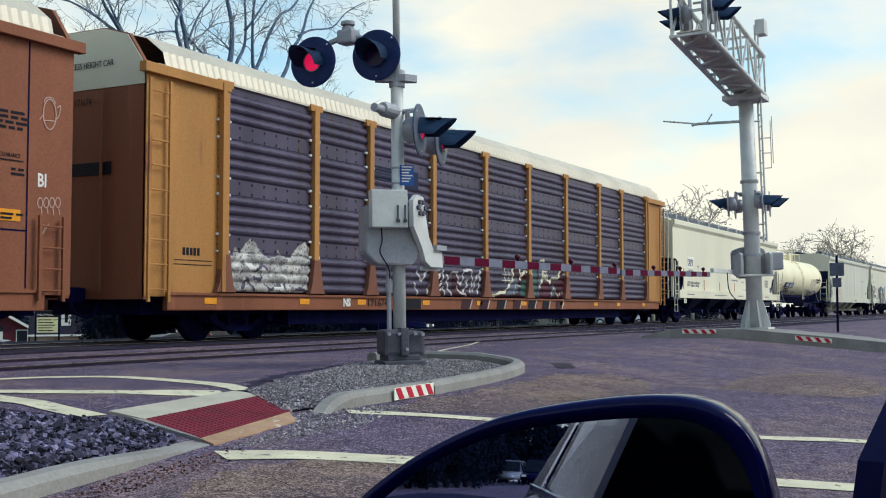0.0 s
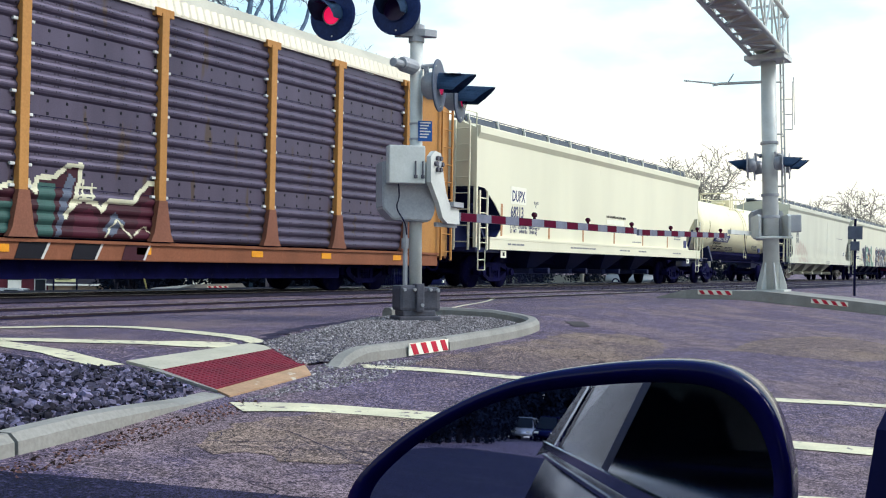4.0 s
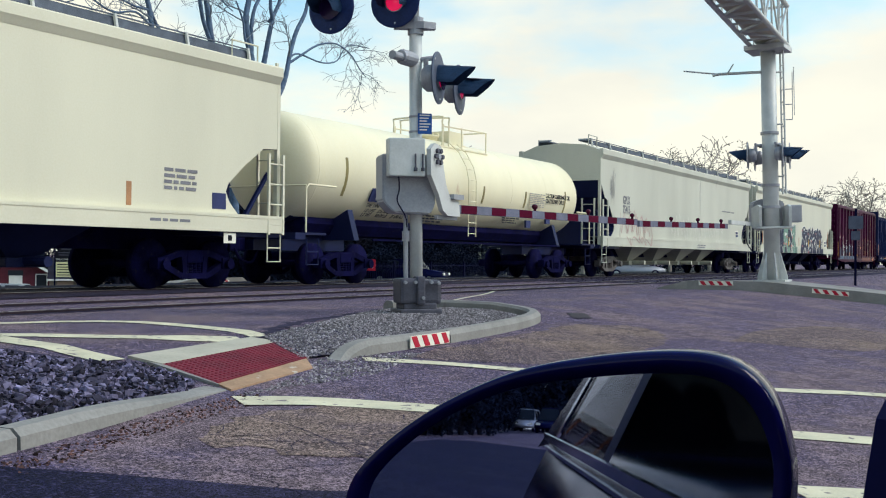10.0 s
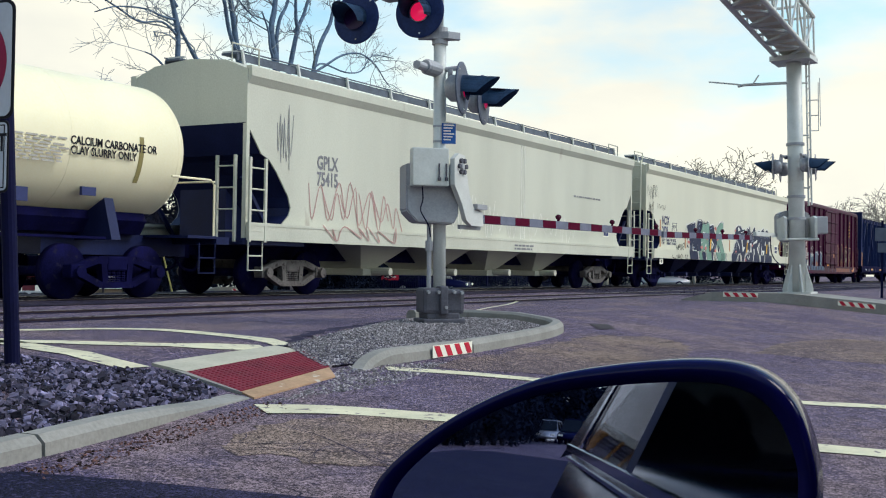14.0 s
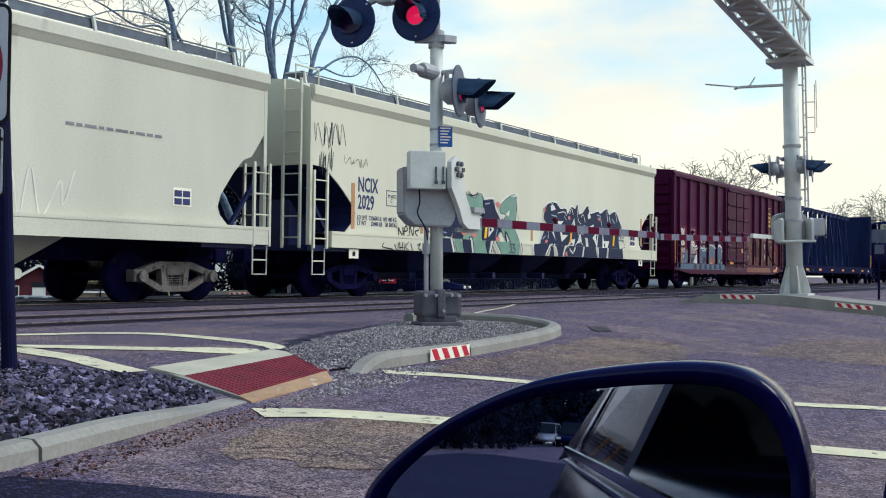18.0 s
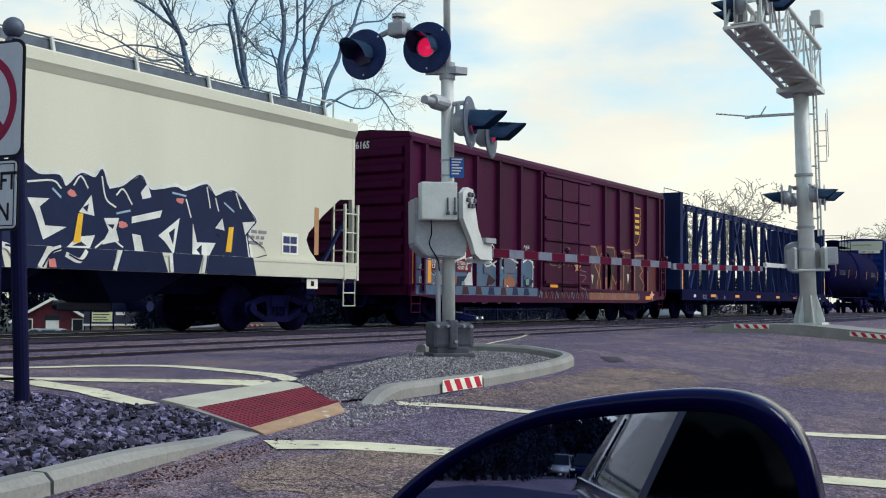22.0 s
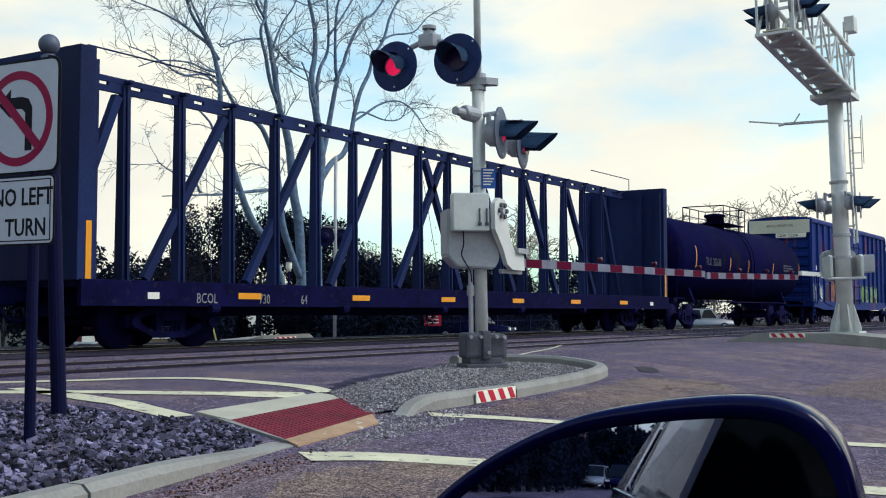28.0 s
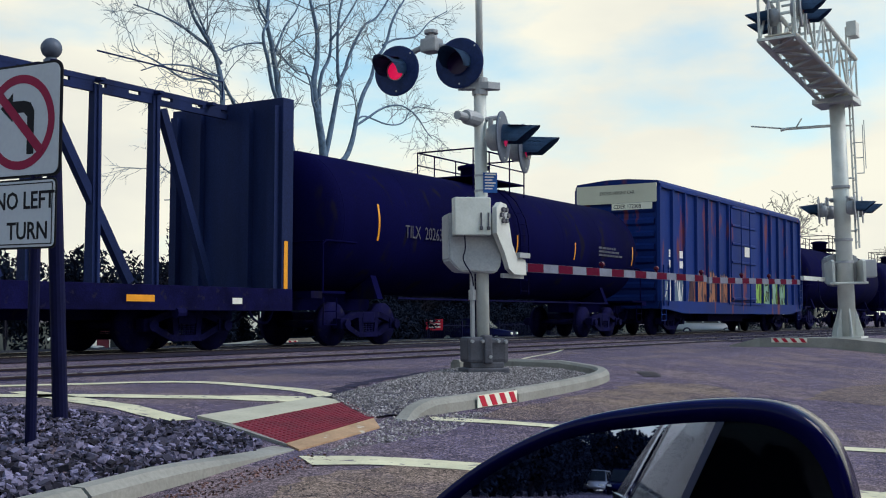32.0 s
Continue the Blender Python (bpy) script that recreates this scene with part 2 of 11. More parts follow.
    l.new(thin.outputs[0], both.inputs[0])
    l.new(where, both.inputs[1])
    col = mixed(both.outputs[0], col, tuple(v * 0.3 for v in dark))
    l.new(col, p.inputs["Base Color"])
    b = n.new("ShaderNodeBump")
    b.inputs["Strength"].default_value, b.inputs["Distance"].default_value = 0.55, 0.012
    l.new(raw, b.inputs["Height"])
    b2 = n.new("ShaderNodeBump")
    b2.invert = True
    b2.inputs["Strength"].default_value, b2.inputs["Distance"].default_value = 0.8, 0.02
    l.new(both.outputs[0], b2.inputs["Height"])
    l.new(b.outputs[0], b2.inputs["Normal"])
    l.new(b2.outputs[0], p.inputs["Normal"])
    return m


M_ASPHALT = asphalt("old_grey_asphalt", (0.112, 0.089, 0.138), (0.170, 0.124, 0.142), (0.078, 0.060, 0.108), 0.0)
M_NEWASPHALT = asphalt("dark_patched_asphalt", (0.017, 0.016, 0.046), (0.025, 0.022, 0.050), (0.009, 0.009, 0.030), -0.1)
# track bed colour holds the shade under the passing train
M_TRACKBED = asphalt("shade_dark_track_bed", (0.024, 0.021, 0.046), (0.036, 0.029, 0.048), (0.013, 0.012, 0.032), -0.2)
M_TRUCKGREY = material("dusty_grey_truck_steel", (0.15, 0.135, 0.13), 0.7, var=0.4, scale=4, fine=40, bump=0.2, spot=(0.05, 0.04, 0.04), spot_at=0.58)
M_ARM = material("grey_gate_arm_sheeting", (0.17, 0.18, 0.24), 0.7, var=0.2, scale=5, fine=50, gloss=0.04)
M_ARMRED = material("dark_red_gate_stripe", (0.085, 0.004, 0.022), 0.7, var=0.2, scale=5, fine=50, gloss=0.03)
M_LITDIM = glow("dim_red_lens", (0.55, 0.010, 0.09), 0.40)
M_CONCRETE = material("pale_kerb_concrete", (0.275, 0.265, 0.245), 0.8, var=0.22, scale=2.2, fine=40, bump=0.25, world_space=True, spot=(0.24, 0.22, 0.20), spot_at=0.64)
M_APRON = material("rust_stained_concrete", (0.43, 0.27, 0.165), 0.8, var=0.3, scale=3, fine=40, bump=0.25, world_space=True, spot=(0.55, 0.50, 0.42), spot_at=0.6)
M_PAINT = material("worn_white_road_paint", (0.66, 0.61, 0.43), 0.7, var=0.2, scale=4, fine=60, bump=0.3, world_space=True, spot=(0.17, 0.14, 0.15), spot_at=0.60, detail=8)
M_REDPAD = material("brick_red_tactile_plate", (0.185, 0.018, 0.034), 0.65, var=0.3, scale=4, fine=50, bump=0.2, world_space=True)
M_STONE = material("grey_crushed_stone", (0.092, 0.082, 0.132), 0.85, var=0.4, scale=6, fine=60, bump=0.3, world_space=True, island=(0.14, 3.2))
M_STONEPIECE = material("grey_single_stone", (0.080, 0.072, 0.115), 0.85, var=0.4, scale=6, fine=60, bump=0.3, world_space=True, island=(0.3, 3.2), each=True)
M_GRAVEL = material("pale_fine_gravel", (0.31, 0.285, 0.30), 0.85, var=0.35, scale=9, fine=90, bump=0.3, world_space=True, island=(0.45, 1.8))
M_SOIL = material("dark_ballast_soil", (0.045, 0.040, 0.070), 0.9, var=0.4, scale=5, fine=60, bump=0.5, world_space=True, gloss=0.05)
M_ALU = material("dull_aluminium", (0.60, 0.62, 0.60), 0.45, metal=0.2, var=0.15, scale=3, fine=50, bump=0.05)
M_ALUGREY = material("grey_cast_housing", (0.36, 0.37, 0.40), 0.5, metal=0.25, var=0.18, scale=3, fine=50, bump=0.05)
M_DARKCAST = material("dark_grey_cast_base", (0.10, 0.10, 0.125), 0.6, metal=0.2, var=0.3, scale=5, fine=50)
M_BLACK = material("black_painted_metal", (0.004, 0.005, 0.034), 0.6, var=0.3, scale=4, fine=40, bump=0.04, gloss=0.08)
M_HOOD = material("blue_black_signal_hood", (0.035, 0.08, 0.17), 0.5, var=0.3, scale=5, fine=40, bump=0.04, gloss=0.2)
M_WHITE = material("white_sheeting", (0.82, 0.80, 0.68), 0.5, var=0.06, scale=3, fine=40, bump=0.02)
M_RED = material("red_sheeting", (0.50, 0.02, 0.045), 0.45, var=0.12, scale=4, fine=40, bump=0.02)
M_BLUE = material("blue_sign_sheeting", (0.02, 0.09, 0.32), 0.4, var=0.12, scale=4, fine=40, bump=0.02)
M_INK = material("black_ink", (0.012, 0.012, 0.018), 0.5, var=0.1, scale=4, fine=40, bump=0.0, gloss=0.1)
M_NAVYINK = material("dark_blue_lettering", (0.04, 0.05, 0.14), 0.5, var=0.15, scale=4, fine=40, bump=0.0)
M_FAINTINK = material("pale_grey_stencil", (0.42, 0.40, 0.36), 0.6, var=0.2, scale=4, fine=40, bump=0.0)
M_GREYINK = material("faded_grey_lettering", (0.22, 0.22, 0.24), 0.6, var=0.2, scale=4, fine=40, bump=0.0)
M_WHITEINK = material("white_lettering", (0.75, 0.73, 0.68), 0.5, var=0.15, scale=6, fine=40, bump=0.0)
M_AMBER = material("amber_reflector", (0.75, 0.30, 0.02), 0.35, var=0.1, scale=8, fine=60, bump=0.02)
M_TAN = material("tan_reflector_strip", (0.46, 0.24, 0.12), 0.5, var=0.15, scale=8, fine=60, bump=0.02)
M_LENS = material("dark_red_lens", (0.07, 0.005, 0.022), 0.25, var=0.1, scale=20, fine=120, bump=0.1)
M_LIT = glow("lit_red_lens", (0.95, 0.015, 0.10), 0.55)
# twigs paler than the bark: bright sky haze is put into their colour
M_TWIG = material("haze_pale_twigs", (0.27, 0.32, 0.36), 0.9, var=0.3, scale=5, fine=30, world_space=True, bump=0.0, gloss=0.05)
M_BARK = material("blue_grey_bark", (0.125, 0.185, 0.275), 0.9, var=0.4, scale=5, fine=30, bump=0.5, world_space=True, gloss=0.05)
M_FAR_BARK = material("dull_brown_twigs", (0.30, 0.28, 0.245), 0.9, var=0.3, scale=3, fine=20, world_space=True)
M_LEAF = material("dark_evergreen_leaf", (0.008, 0.013, 0.030), 0.85, var=0.5, scale=0.6, fine=6, world_space=True, bump=0.0, gloss=0.05)
M_BUD = material("pale_spring_buds", (0.24, 0.25, 0.15), 0.8, var=0.4, scale=0.6, fine=6, world_space=True, bump=0.0)
M_GRASS = material("dull_lawn", (0.026, 0.030, 0.026), 0.9, var=0.4, scale=0.4, fine=12, bump=0.4, world_space=True)
M_BRICK = material("dark_red_brick", (0.105, 0.024, 0.036), 0.85, var=0.25, scale=2, fine=14, bump=0.3, world_space=True)
M_SHINGLE = material("grey_shingles", (0.13, 0.12, 0.125), 0.9, var=0.25, scale=2, fine=14, bump=0.3, world_space=True)
M_DARKSHINGLE = material("dark_blue_grey_shingles", (0.035, 0.034, 0.055), 0.9, var=0.3, scale=2, fine=14, bump=0.3, world_space=True)
M_PEACHDOOR = material("pale_peach_door", (0.55, 0.40, 0.32), 0.6, var=0.1, scale=2, fine=20, world_space=True)
M_TRIM = material("white_house_trim", (0.78, 0.77, 0.72), 0.6, var=0.08, scale=2, fine=20, world_space=True)
M_TANWALL = material("tan_render", (0.32, 0.27, 0.22), 0.8, var=0.12, scale=1, fine=20, world_space=True)
M_WINDOW = material("dark_window_glass", (0.02, 0.025, 0.035), 0.08, var=0.2, scale=1, fine=10, bump=0.0, gloss=0.5)
M_CARPAINT = material("black_blue_car_paint", (0.003, 0.004, 0.034), 0.18, var=0.2, scale=2, fine=40, bump=0.0, gloss=0.06)
M_MIRRORCASE = material("black_mirror_housing", (0.005, 0.005, 0.065), 0.14, var=0.2, scale=6, fine=80, bump=0.0, gloss=0.16)
M_RUBBER = material("black_trim_rubber", (0.004, 0.004, 0.042), 0.6, var=0.2, scale=6, fine=80, bump=0.05, gloss=0.08)
M_CHROME = material("chrome_trim", (0.75, 0.75, 0.78), 0.12, metal=1.0, var=0.05, scale=6, fine=40, bump=0.0)
M_SILVERCAR = material("silver_car_paint", (0.34, 0.35, 0.38), 0.3, metal=0.4, var=0.08, scale=1, fine=40, bump=0.0)
M_MIRROR = material("mirror_glass", (0.36, 0.42, 0.62), 0.03, metal=1.0, var=0.0, scale=1, fine=10, bump=0.0)
for _n in M_MIRROR.node_tree.nodes:
    if _n.type == "MAP_RANGE":
        _n.inputs[3].default_value = _n.inputs[4].default_value = 0.01
M_CARGLASS = material("glossy_side_glass", (0.008, 0.014, 0.022), 0.03, var=0.1, scale=1, fine=10, bump=0.0, gloss=1.0)
for _n in M_CARGLASS.node_tree.nodes:
    if _n.type == "MAP_RANGE":
        _n.inputs[3].default_value = _n.inputs[4].default_value = 0.01
M_LAMPBLUE = material("blue_black_lamp_disc", (0.016, 0.032, 0.115), 0.5, var=0.3, scale=5, fine=40, bump=0.03, gloss=0.15)
M_LENSCOVER = material("dark_lens_cover", (0.022, 0.010, 0.060), 0.2, var=0.1, scale=20, fine=120, bump=0.1)
M_STONEPALE = material("pale_landing_paint", (0.47, 0.44, 0.35), 0.75, var=0.15, scale=3, fine=40, bump=0.2, world_space=True, spot=(0.42, 0.38, 0.33), spot_at=0.66)
M_DIMINK = material("dim_grey_lettering", (0.07, 0.07, 0.10), 0.6, var=0.2, scale=4, fine=40, bump=0.0)
M_DARKDISC = material("blue_grey_lamp_back", (0.11, 0.13, 0.18), 0.5, metal=0.2, var=0.2, scale=4, fine=40, bump=0.03)
M_TANASPHALT = asphalt("tan_worn_asphalt", (0.150, 0.110, 0.112), (0.205, 0.148, 0.125), (0.100, 0.074, 0.088), 0.02)
M_SIGN = material("dull_white_sign_sheeting", (0.54, 0.56, 0.62), 0.5, var=0.08, scale=3, fine=40, bump=0.02)
M_SIGNRED = material("dark_pink_red_sheeting", (0.30, 0.012, 0.06), 0.5, var=0.1, scale=4, fine=40, bump=0.02)
M_CHALK = material("faint_pale_streak", (0.72, 0.71, 0.64), 0.6, var=0.15, scale=2, fine=30, bump=0.0)
M_DARKBARK = material("dark_wet_bark", (0.022, 0.022, 0.036), 0.9, var=0.4, scale=5, fine=30, bump=0.4, world_space=True, gloss=0.04)
M_PALEMETAL = material("pale_grey_painted_steel", (0.58, 0.59, 0.57), 0.55, var=0.15, scale=3, fine=50, bump=0.05)
M_BALLAST = material("dark_ballast_stone", (0.040, 0.035, 0.060), 0.9, var=0.35, scale=6, fine=60, bump=0.3, world_space=True, island=(0.18, 2.7))

# ---- mesh helpers ----
def smooth_step(a, b, v):
    v = min(1.0, max(0.0, (v - a) / (b - a)))
    return v * v * (3 - 2 * v)


def gz(x, y):
    """Height of the ground: the road climbs to the level of the tracks."""
    if y < 6.4:
        return max(-0.62, -0.088 * (6.4 - y))
    if y < 18:
        return 0.0
    if y < 21:
        return -0.08 * (y - 18)
    return max(-3.4, -0.24 - 0.06 * (y - 21))


def link_mesh(name, bm, mat, smooth=False):
    me = bpy.data.meshes.new(name)
    bm.normal_update()
    bm.to_mesh(me)
    bm.free()
    me.materials.append(mat)
    if smooth:
        for f in me.polygons:
            f.use_smooth = True
    return me


def part(name, bm, mat, parent=None, label="", smooth=False, at=None):
    """One mesh object, under a thing or a part when a parent is given."""
    ob = new(name, link_mesh(name, bm, mat, smooth))
    if parent:
        ob.parent = parent
    if at is not None:
        ob.matrix_basis = at
    if label:
        tagged(ob, label)
    return ob


def pieces(name, bm, mat, parent, label="", smooth=False):
    """Every loose piece of a bmesh as a part of its own; gives them as a list."""
    bm.verts.index_update()
    seen, out = set(), []
    for v in bm.verts:
        if v.index in seen:
            continue
        stack, isle = [v], []
        seen.add(v.index)
        while stack:
            q = stack.pop()
            isle.append(q)
            for ed in q.link_edges:
                o = ed.other_vert(q)
                if o.index not in seen:
                    seen.add(o.index)
                    stack.append(o)
        one = bmesh.new()
        new_v = {q.index: one.verts.new(q.co) for q in isle}
        for f in {f for q in isle for f in q.link_faces}:
            one.faces.new([new_v[q.index] for q in f.verts])
        out.append(part(name, one, mat, parent, label, smooth))
    bm.free()
    return out


def root(name, label, category, at, group="", kind=""):
    ob = new(name)
    ob.empty_display_size = 0.2
    ob.matrix_basis = at
    return tagged(ob, label, category, group, kind)


def again(ob, m):
    """Another object on the same mesh, under the same parent."""
    o = ob.copy()
    scene.collection.objects.link(o)
    o.matrix_basis = m
    return o


def box(bm, x0, x1, y0, y1, z0, z1, bevel=0.0):
    vs = [bm.verts.new(p) for p in ((x0, y0, z0), (x1, y0, z0), (x1, y1, z0), (x0, y1, z0), (x0, y0, z1), (x1, y0, z1), (x1, y1, z1), (x0, y1, z1))]
    fs = [bm.faces.new([vs[i] for i in q]) for q in ((0, 3, 2, 1), (4, 5, 6, 7), (0, 1, 5, 4), (1, 2, 6, 5), (2, 3, 7, 6), (3, 0, 4, 7))]
    if bevel > 0:
        es = list({e for f in fs for e in f.edges})
        bmesh.ops.bevel(bm, geom=es, offset=bevel, segments=2, affect="EDGES", profile=0.6)
    return bm


def bar(bm, a, b, w, h=None, up=(0, 0, 1)):
    """A rectangular bar from a to b, w across and h along up."""
    a, b, h = Vector(a), Vector(b), h or w
    d = (b - a).normalized()
    up = Vector(up)
    if abs(d.dot(up)) > 0.98:
        up = Vector((1, 0, 0))
    s = d.cross(up).normalized() * (w / 2)
    u = s.cross(d).normalized() * (h / 2)
    vs = [bm.verts.new(p + o) for p in (a, b) for o in (-s - u, s - u, s + u, -s + u)]
    for q in ((3, 2, 1, 0), (4, 5, 6, 7), (0, 1, 5, 4), (1, 2, 6, 5), (2, 3, 7, 6), (3, 0, 4, 7)):
        bm.faces.new([vs[i] for i in q])
    return bm


def tube(bm, pts, r, seg=8, r_end=None, cap=True):
    """A round tube along a polyline; it may taper."""
    pts = [Vector(p) for p in pts]
    rings = []
    ref = Vector((0.13, 0.31, 0.94))
    for i, p in enumerate(pts):
        d = (pts[min(i + 1, len(pts) - 1)] - pts[max(i - 1, 0)]).normalized()
        if abs(d.dot(ref)) > 0.95:
            ref = Vector((0.94, 0.13, 0.31))
        s = d.cross(ref).normalized()
        u = s.cross(d)
        k = r if r_end is None else r + (r_end - r) * i / (len(pts) - 1)
        rings.append([bm.verts.new(p + (s * math.cos(2 * math.pi * j / seg) + u * math.sin(2 * math.pi * j / seg)) * k) for j in range(seg)])
    for a, b in zip(rings, rings[1:]):
        for j in range(seg):
            bm.faces.new((a[j], a[(j + 1) % seg], b[(j + 1) % seg], b[j]))
    if cap:
        bm.faces.new(rings[0][::-1])
        bm.faces.new(rings[-1])
    return bm


def lathe(bm, prof, seg=32, axis="z", m=None, closed=False):
    """Turns (radius, height) pairs about an axis; closed: the profile closes on itself."""
    rings = []
    m = m or Matrix()
    for r, h in prof:
        ring = []
        for j in range(seg):
            a = 2 * math.pi * j / seg
            c, s = r * math.cos(a), r * math.sin(a)
            p = {"z": (c, s, h), "x": (h, c, s), "y": (s, h, c)}[axis]
            ring.append(bm.verts.new(m @ Vector(p)))
        rings.append(ring)
    for a, b in zip(rings, rings[1:]):
        for j in range(seg):
            bm.faces.new((a[j], a[(j + 1) % seg], b[(j + 1) % seg], b[j]))
    if closed:
        for j in range(seg):
            bm.faces.new((rings[-1][j], rings[-1][(j + 1) % seg], rings[0][(j + 1) % seg], rings[0][j]))
        return bm
    for loop, (r, h) in ((rings[0][::-1], prof[0]), (rings[-1], prof[-1])):
        if r > 1e-4:
            bm.faces.new(loop)
    return bm


def slab(bm, poly, lo, hi, axis="z"):
    """A polygon (two coordinates) pushed from lo to hi along an axis."""
    def at(p, h):
        return {"z": (p[0], p[1], h), "y": (p[0], h, p[1]), "x": (h, p[0], p[1])}[axis]
    a = [bm.verts.new(at(p, lo)) for p in poly]
    b = [bm.verts.new(at(p, hi)) for p in poly]
    n = len(poly)
    bm.faces.new(a[::-1])
    bm.faces.new(b)
    for i in range(n):
        bm.faces.new((a[i], a[(i + 1) % n], b[(i + 1) % n], b[i]))
    bmesh.ops.recalc_face_normals(bm, faces=bm.faces[:])
    return bm


def sheet(bm, poly, lift, cuts=0):
    """A flat shape laid on the ground at a small height; long edges are cut so that it follows the slope."""
    pts = []
    n = len(poly)
    for i in range(n):
        a, b = Vector((*poly[i], 0)), Vector((*poly[(i + 1) % n], 0))
        for k in range(cuts + 1):
            pts.append(a.lerp(b, k / (cuts + 1)))
    bm.faces.new([bm.verts.new((p.x, p.y, gz(p.x, p.y) + lift)) for p in pts])
    return bm


def band(bm, line, width, lift, thick=0.0):
    """A strip along a polyline on the ground."""
    line = [Vector((p[0], p[1], 0)) for p in line]
    pairs = []
    for i, p in enumerate(line):
        d = (line[min(i + 1, len(line) - 1)] - line[max(i - 1, 0)]).normalized()
        s = Vector((-d.y, d.x, 0)) * (width / 2)
        pairs.append([bm.verts.new((q.x, q.y, gz(q.x, q.y) + lift)) for q in (p + s, p - s)])
    for a, b in zip(pairs, pairs[1:]):
        bm.faces.new((a[0], a[1], b[1], b[0]))
    return bm


def along(pts, step):
    """Points at even steps along a polyline."""
    out = []
    for a, b in zip(pts, pts[1:]):
        a, b = Vector(a), Vector(b)
        n = max(1, int((b - a).length / step))
        out += [a.lerp(b, i / n) for i in range(n)]
    return out + [Vector(pts[-1])]


def curve_pts(ctrl, n=8):
    """A smooth line through control points."""
    c = [Vector(p) for p in ctrl]
    c = [c[0] * 2 - c[1]] + c + [c[-1] * 2 - c[-2]]
    out = []
    for i in range(1, len(c) - 2):
        for k in range(n):
            t = k / n
            out.append(0.5 * ((2 * c[i]) + (c[i + 1] - c[i - 1]) * t + (2 * c[i - 1] - 5 * c[i] + 4 * c[i + 1] - c[i + 2]) * t * t
                              + (3 * c[i] - c[i - 1] - 3 * c[i + 1] + c[i + 2]) * t ** 3))
    return out + [c[-2]]


def sweep(bm, line, prof, ground=True):
    """A profile (across, up) carried along a line on the ground."""
    line = [Vector((p[0], p[1], 0)) for p in line]
    rings = []
    for i, p in enumerate(line):
        d = (line[min(i + 1, len(line) - 1)] - line[max(i - 1, 0)]).normalized()
        s = Vector((-d.y, d.x, 0))
        rings.append([bm.verts.new((p.x + s.x * a, p.y + s.y * a, (gz(p.x, p.y) if ground else 0) + h)) for a, h in prof])
    n = len(prof)
    for a, b in zip(rings, rings[1:]):
        for j in range(n):
            bm.faces.new((a[j], a[(j + 1) % n], b[(j + 1) % n], b[j]))
    bm.faces.new(rings[0][::-1])
    bm.faces.new(rings[-1])
    bmesh.ops.recalc_face_normals(bm, faces=bm.faces[:])
    return bm


def lettering(text, size, mat, parent, m, name="lettering", label="", bold=0.0, stretch=1.0, extrude=0.002):
    """Raised letters in the built-in font, turned into a mesh; m places the text's left base point."""
    cu = bpy.data.curves.new("text", "FONT")
    cu.body, cu.size, cu.offset, cu.extrude, cu.resolution_u = text, size, bold, extrude, 2
    cu.space_line = 0.85
    tmp = bpy.data.objects.new("text", cu)
    scene.collection.objects.link(tmp)
    me = bpy.data.meshes.new_from_object(tmp.evaluated_get(bpy.context.evaluated_depsgraph_get()))
    bpy.data.objects.remove(tmp)
    bpy.data.curves.remove(cu)
    me.transform(Matrix.Diagonal((stretch, 1, 1, 1)))
    bm = bmesh.new()
    bm.from_mesh(me)
    bpy.data.meshes.remove(me)
    out = pieces(name, bm, mat, parent, label)
    for ob in out:
        ob.matrix_basis = m
    return out


def on_side(x, y, z):
    """A frame for lettering on a face that looks towards -y."""
    return pose(x, y, z, 90, 0, 0)


def on_end(x, y, z):
    """A frame for lettering on a face that looks towards -x."""
    return pose(x, y, z, 90, 0, -90)

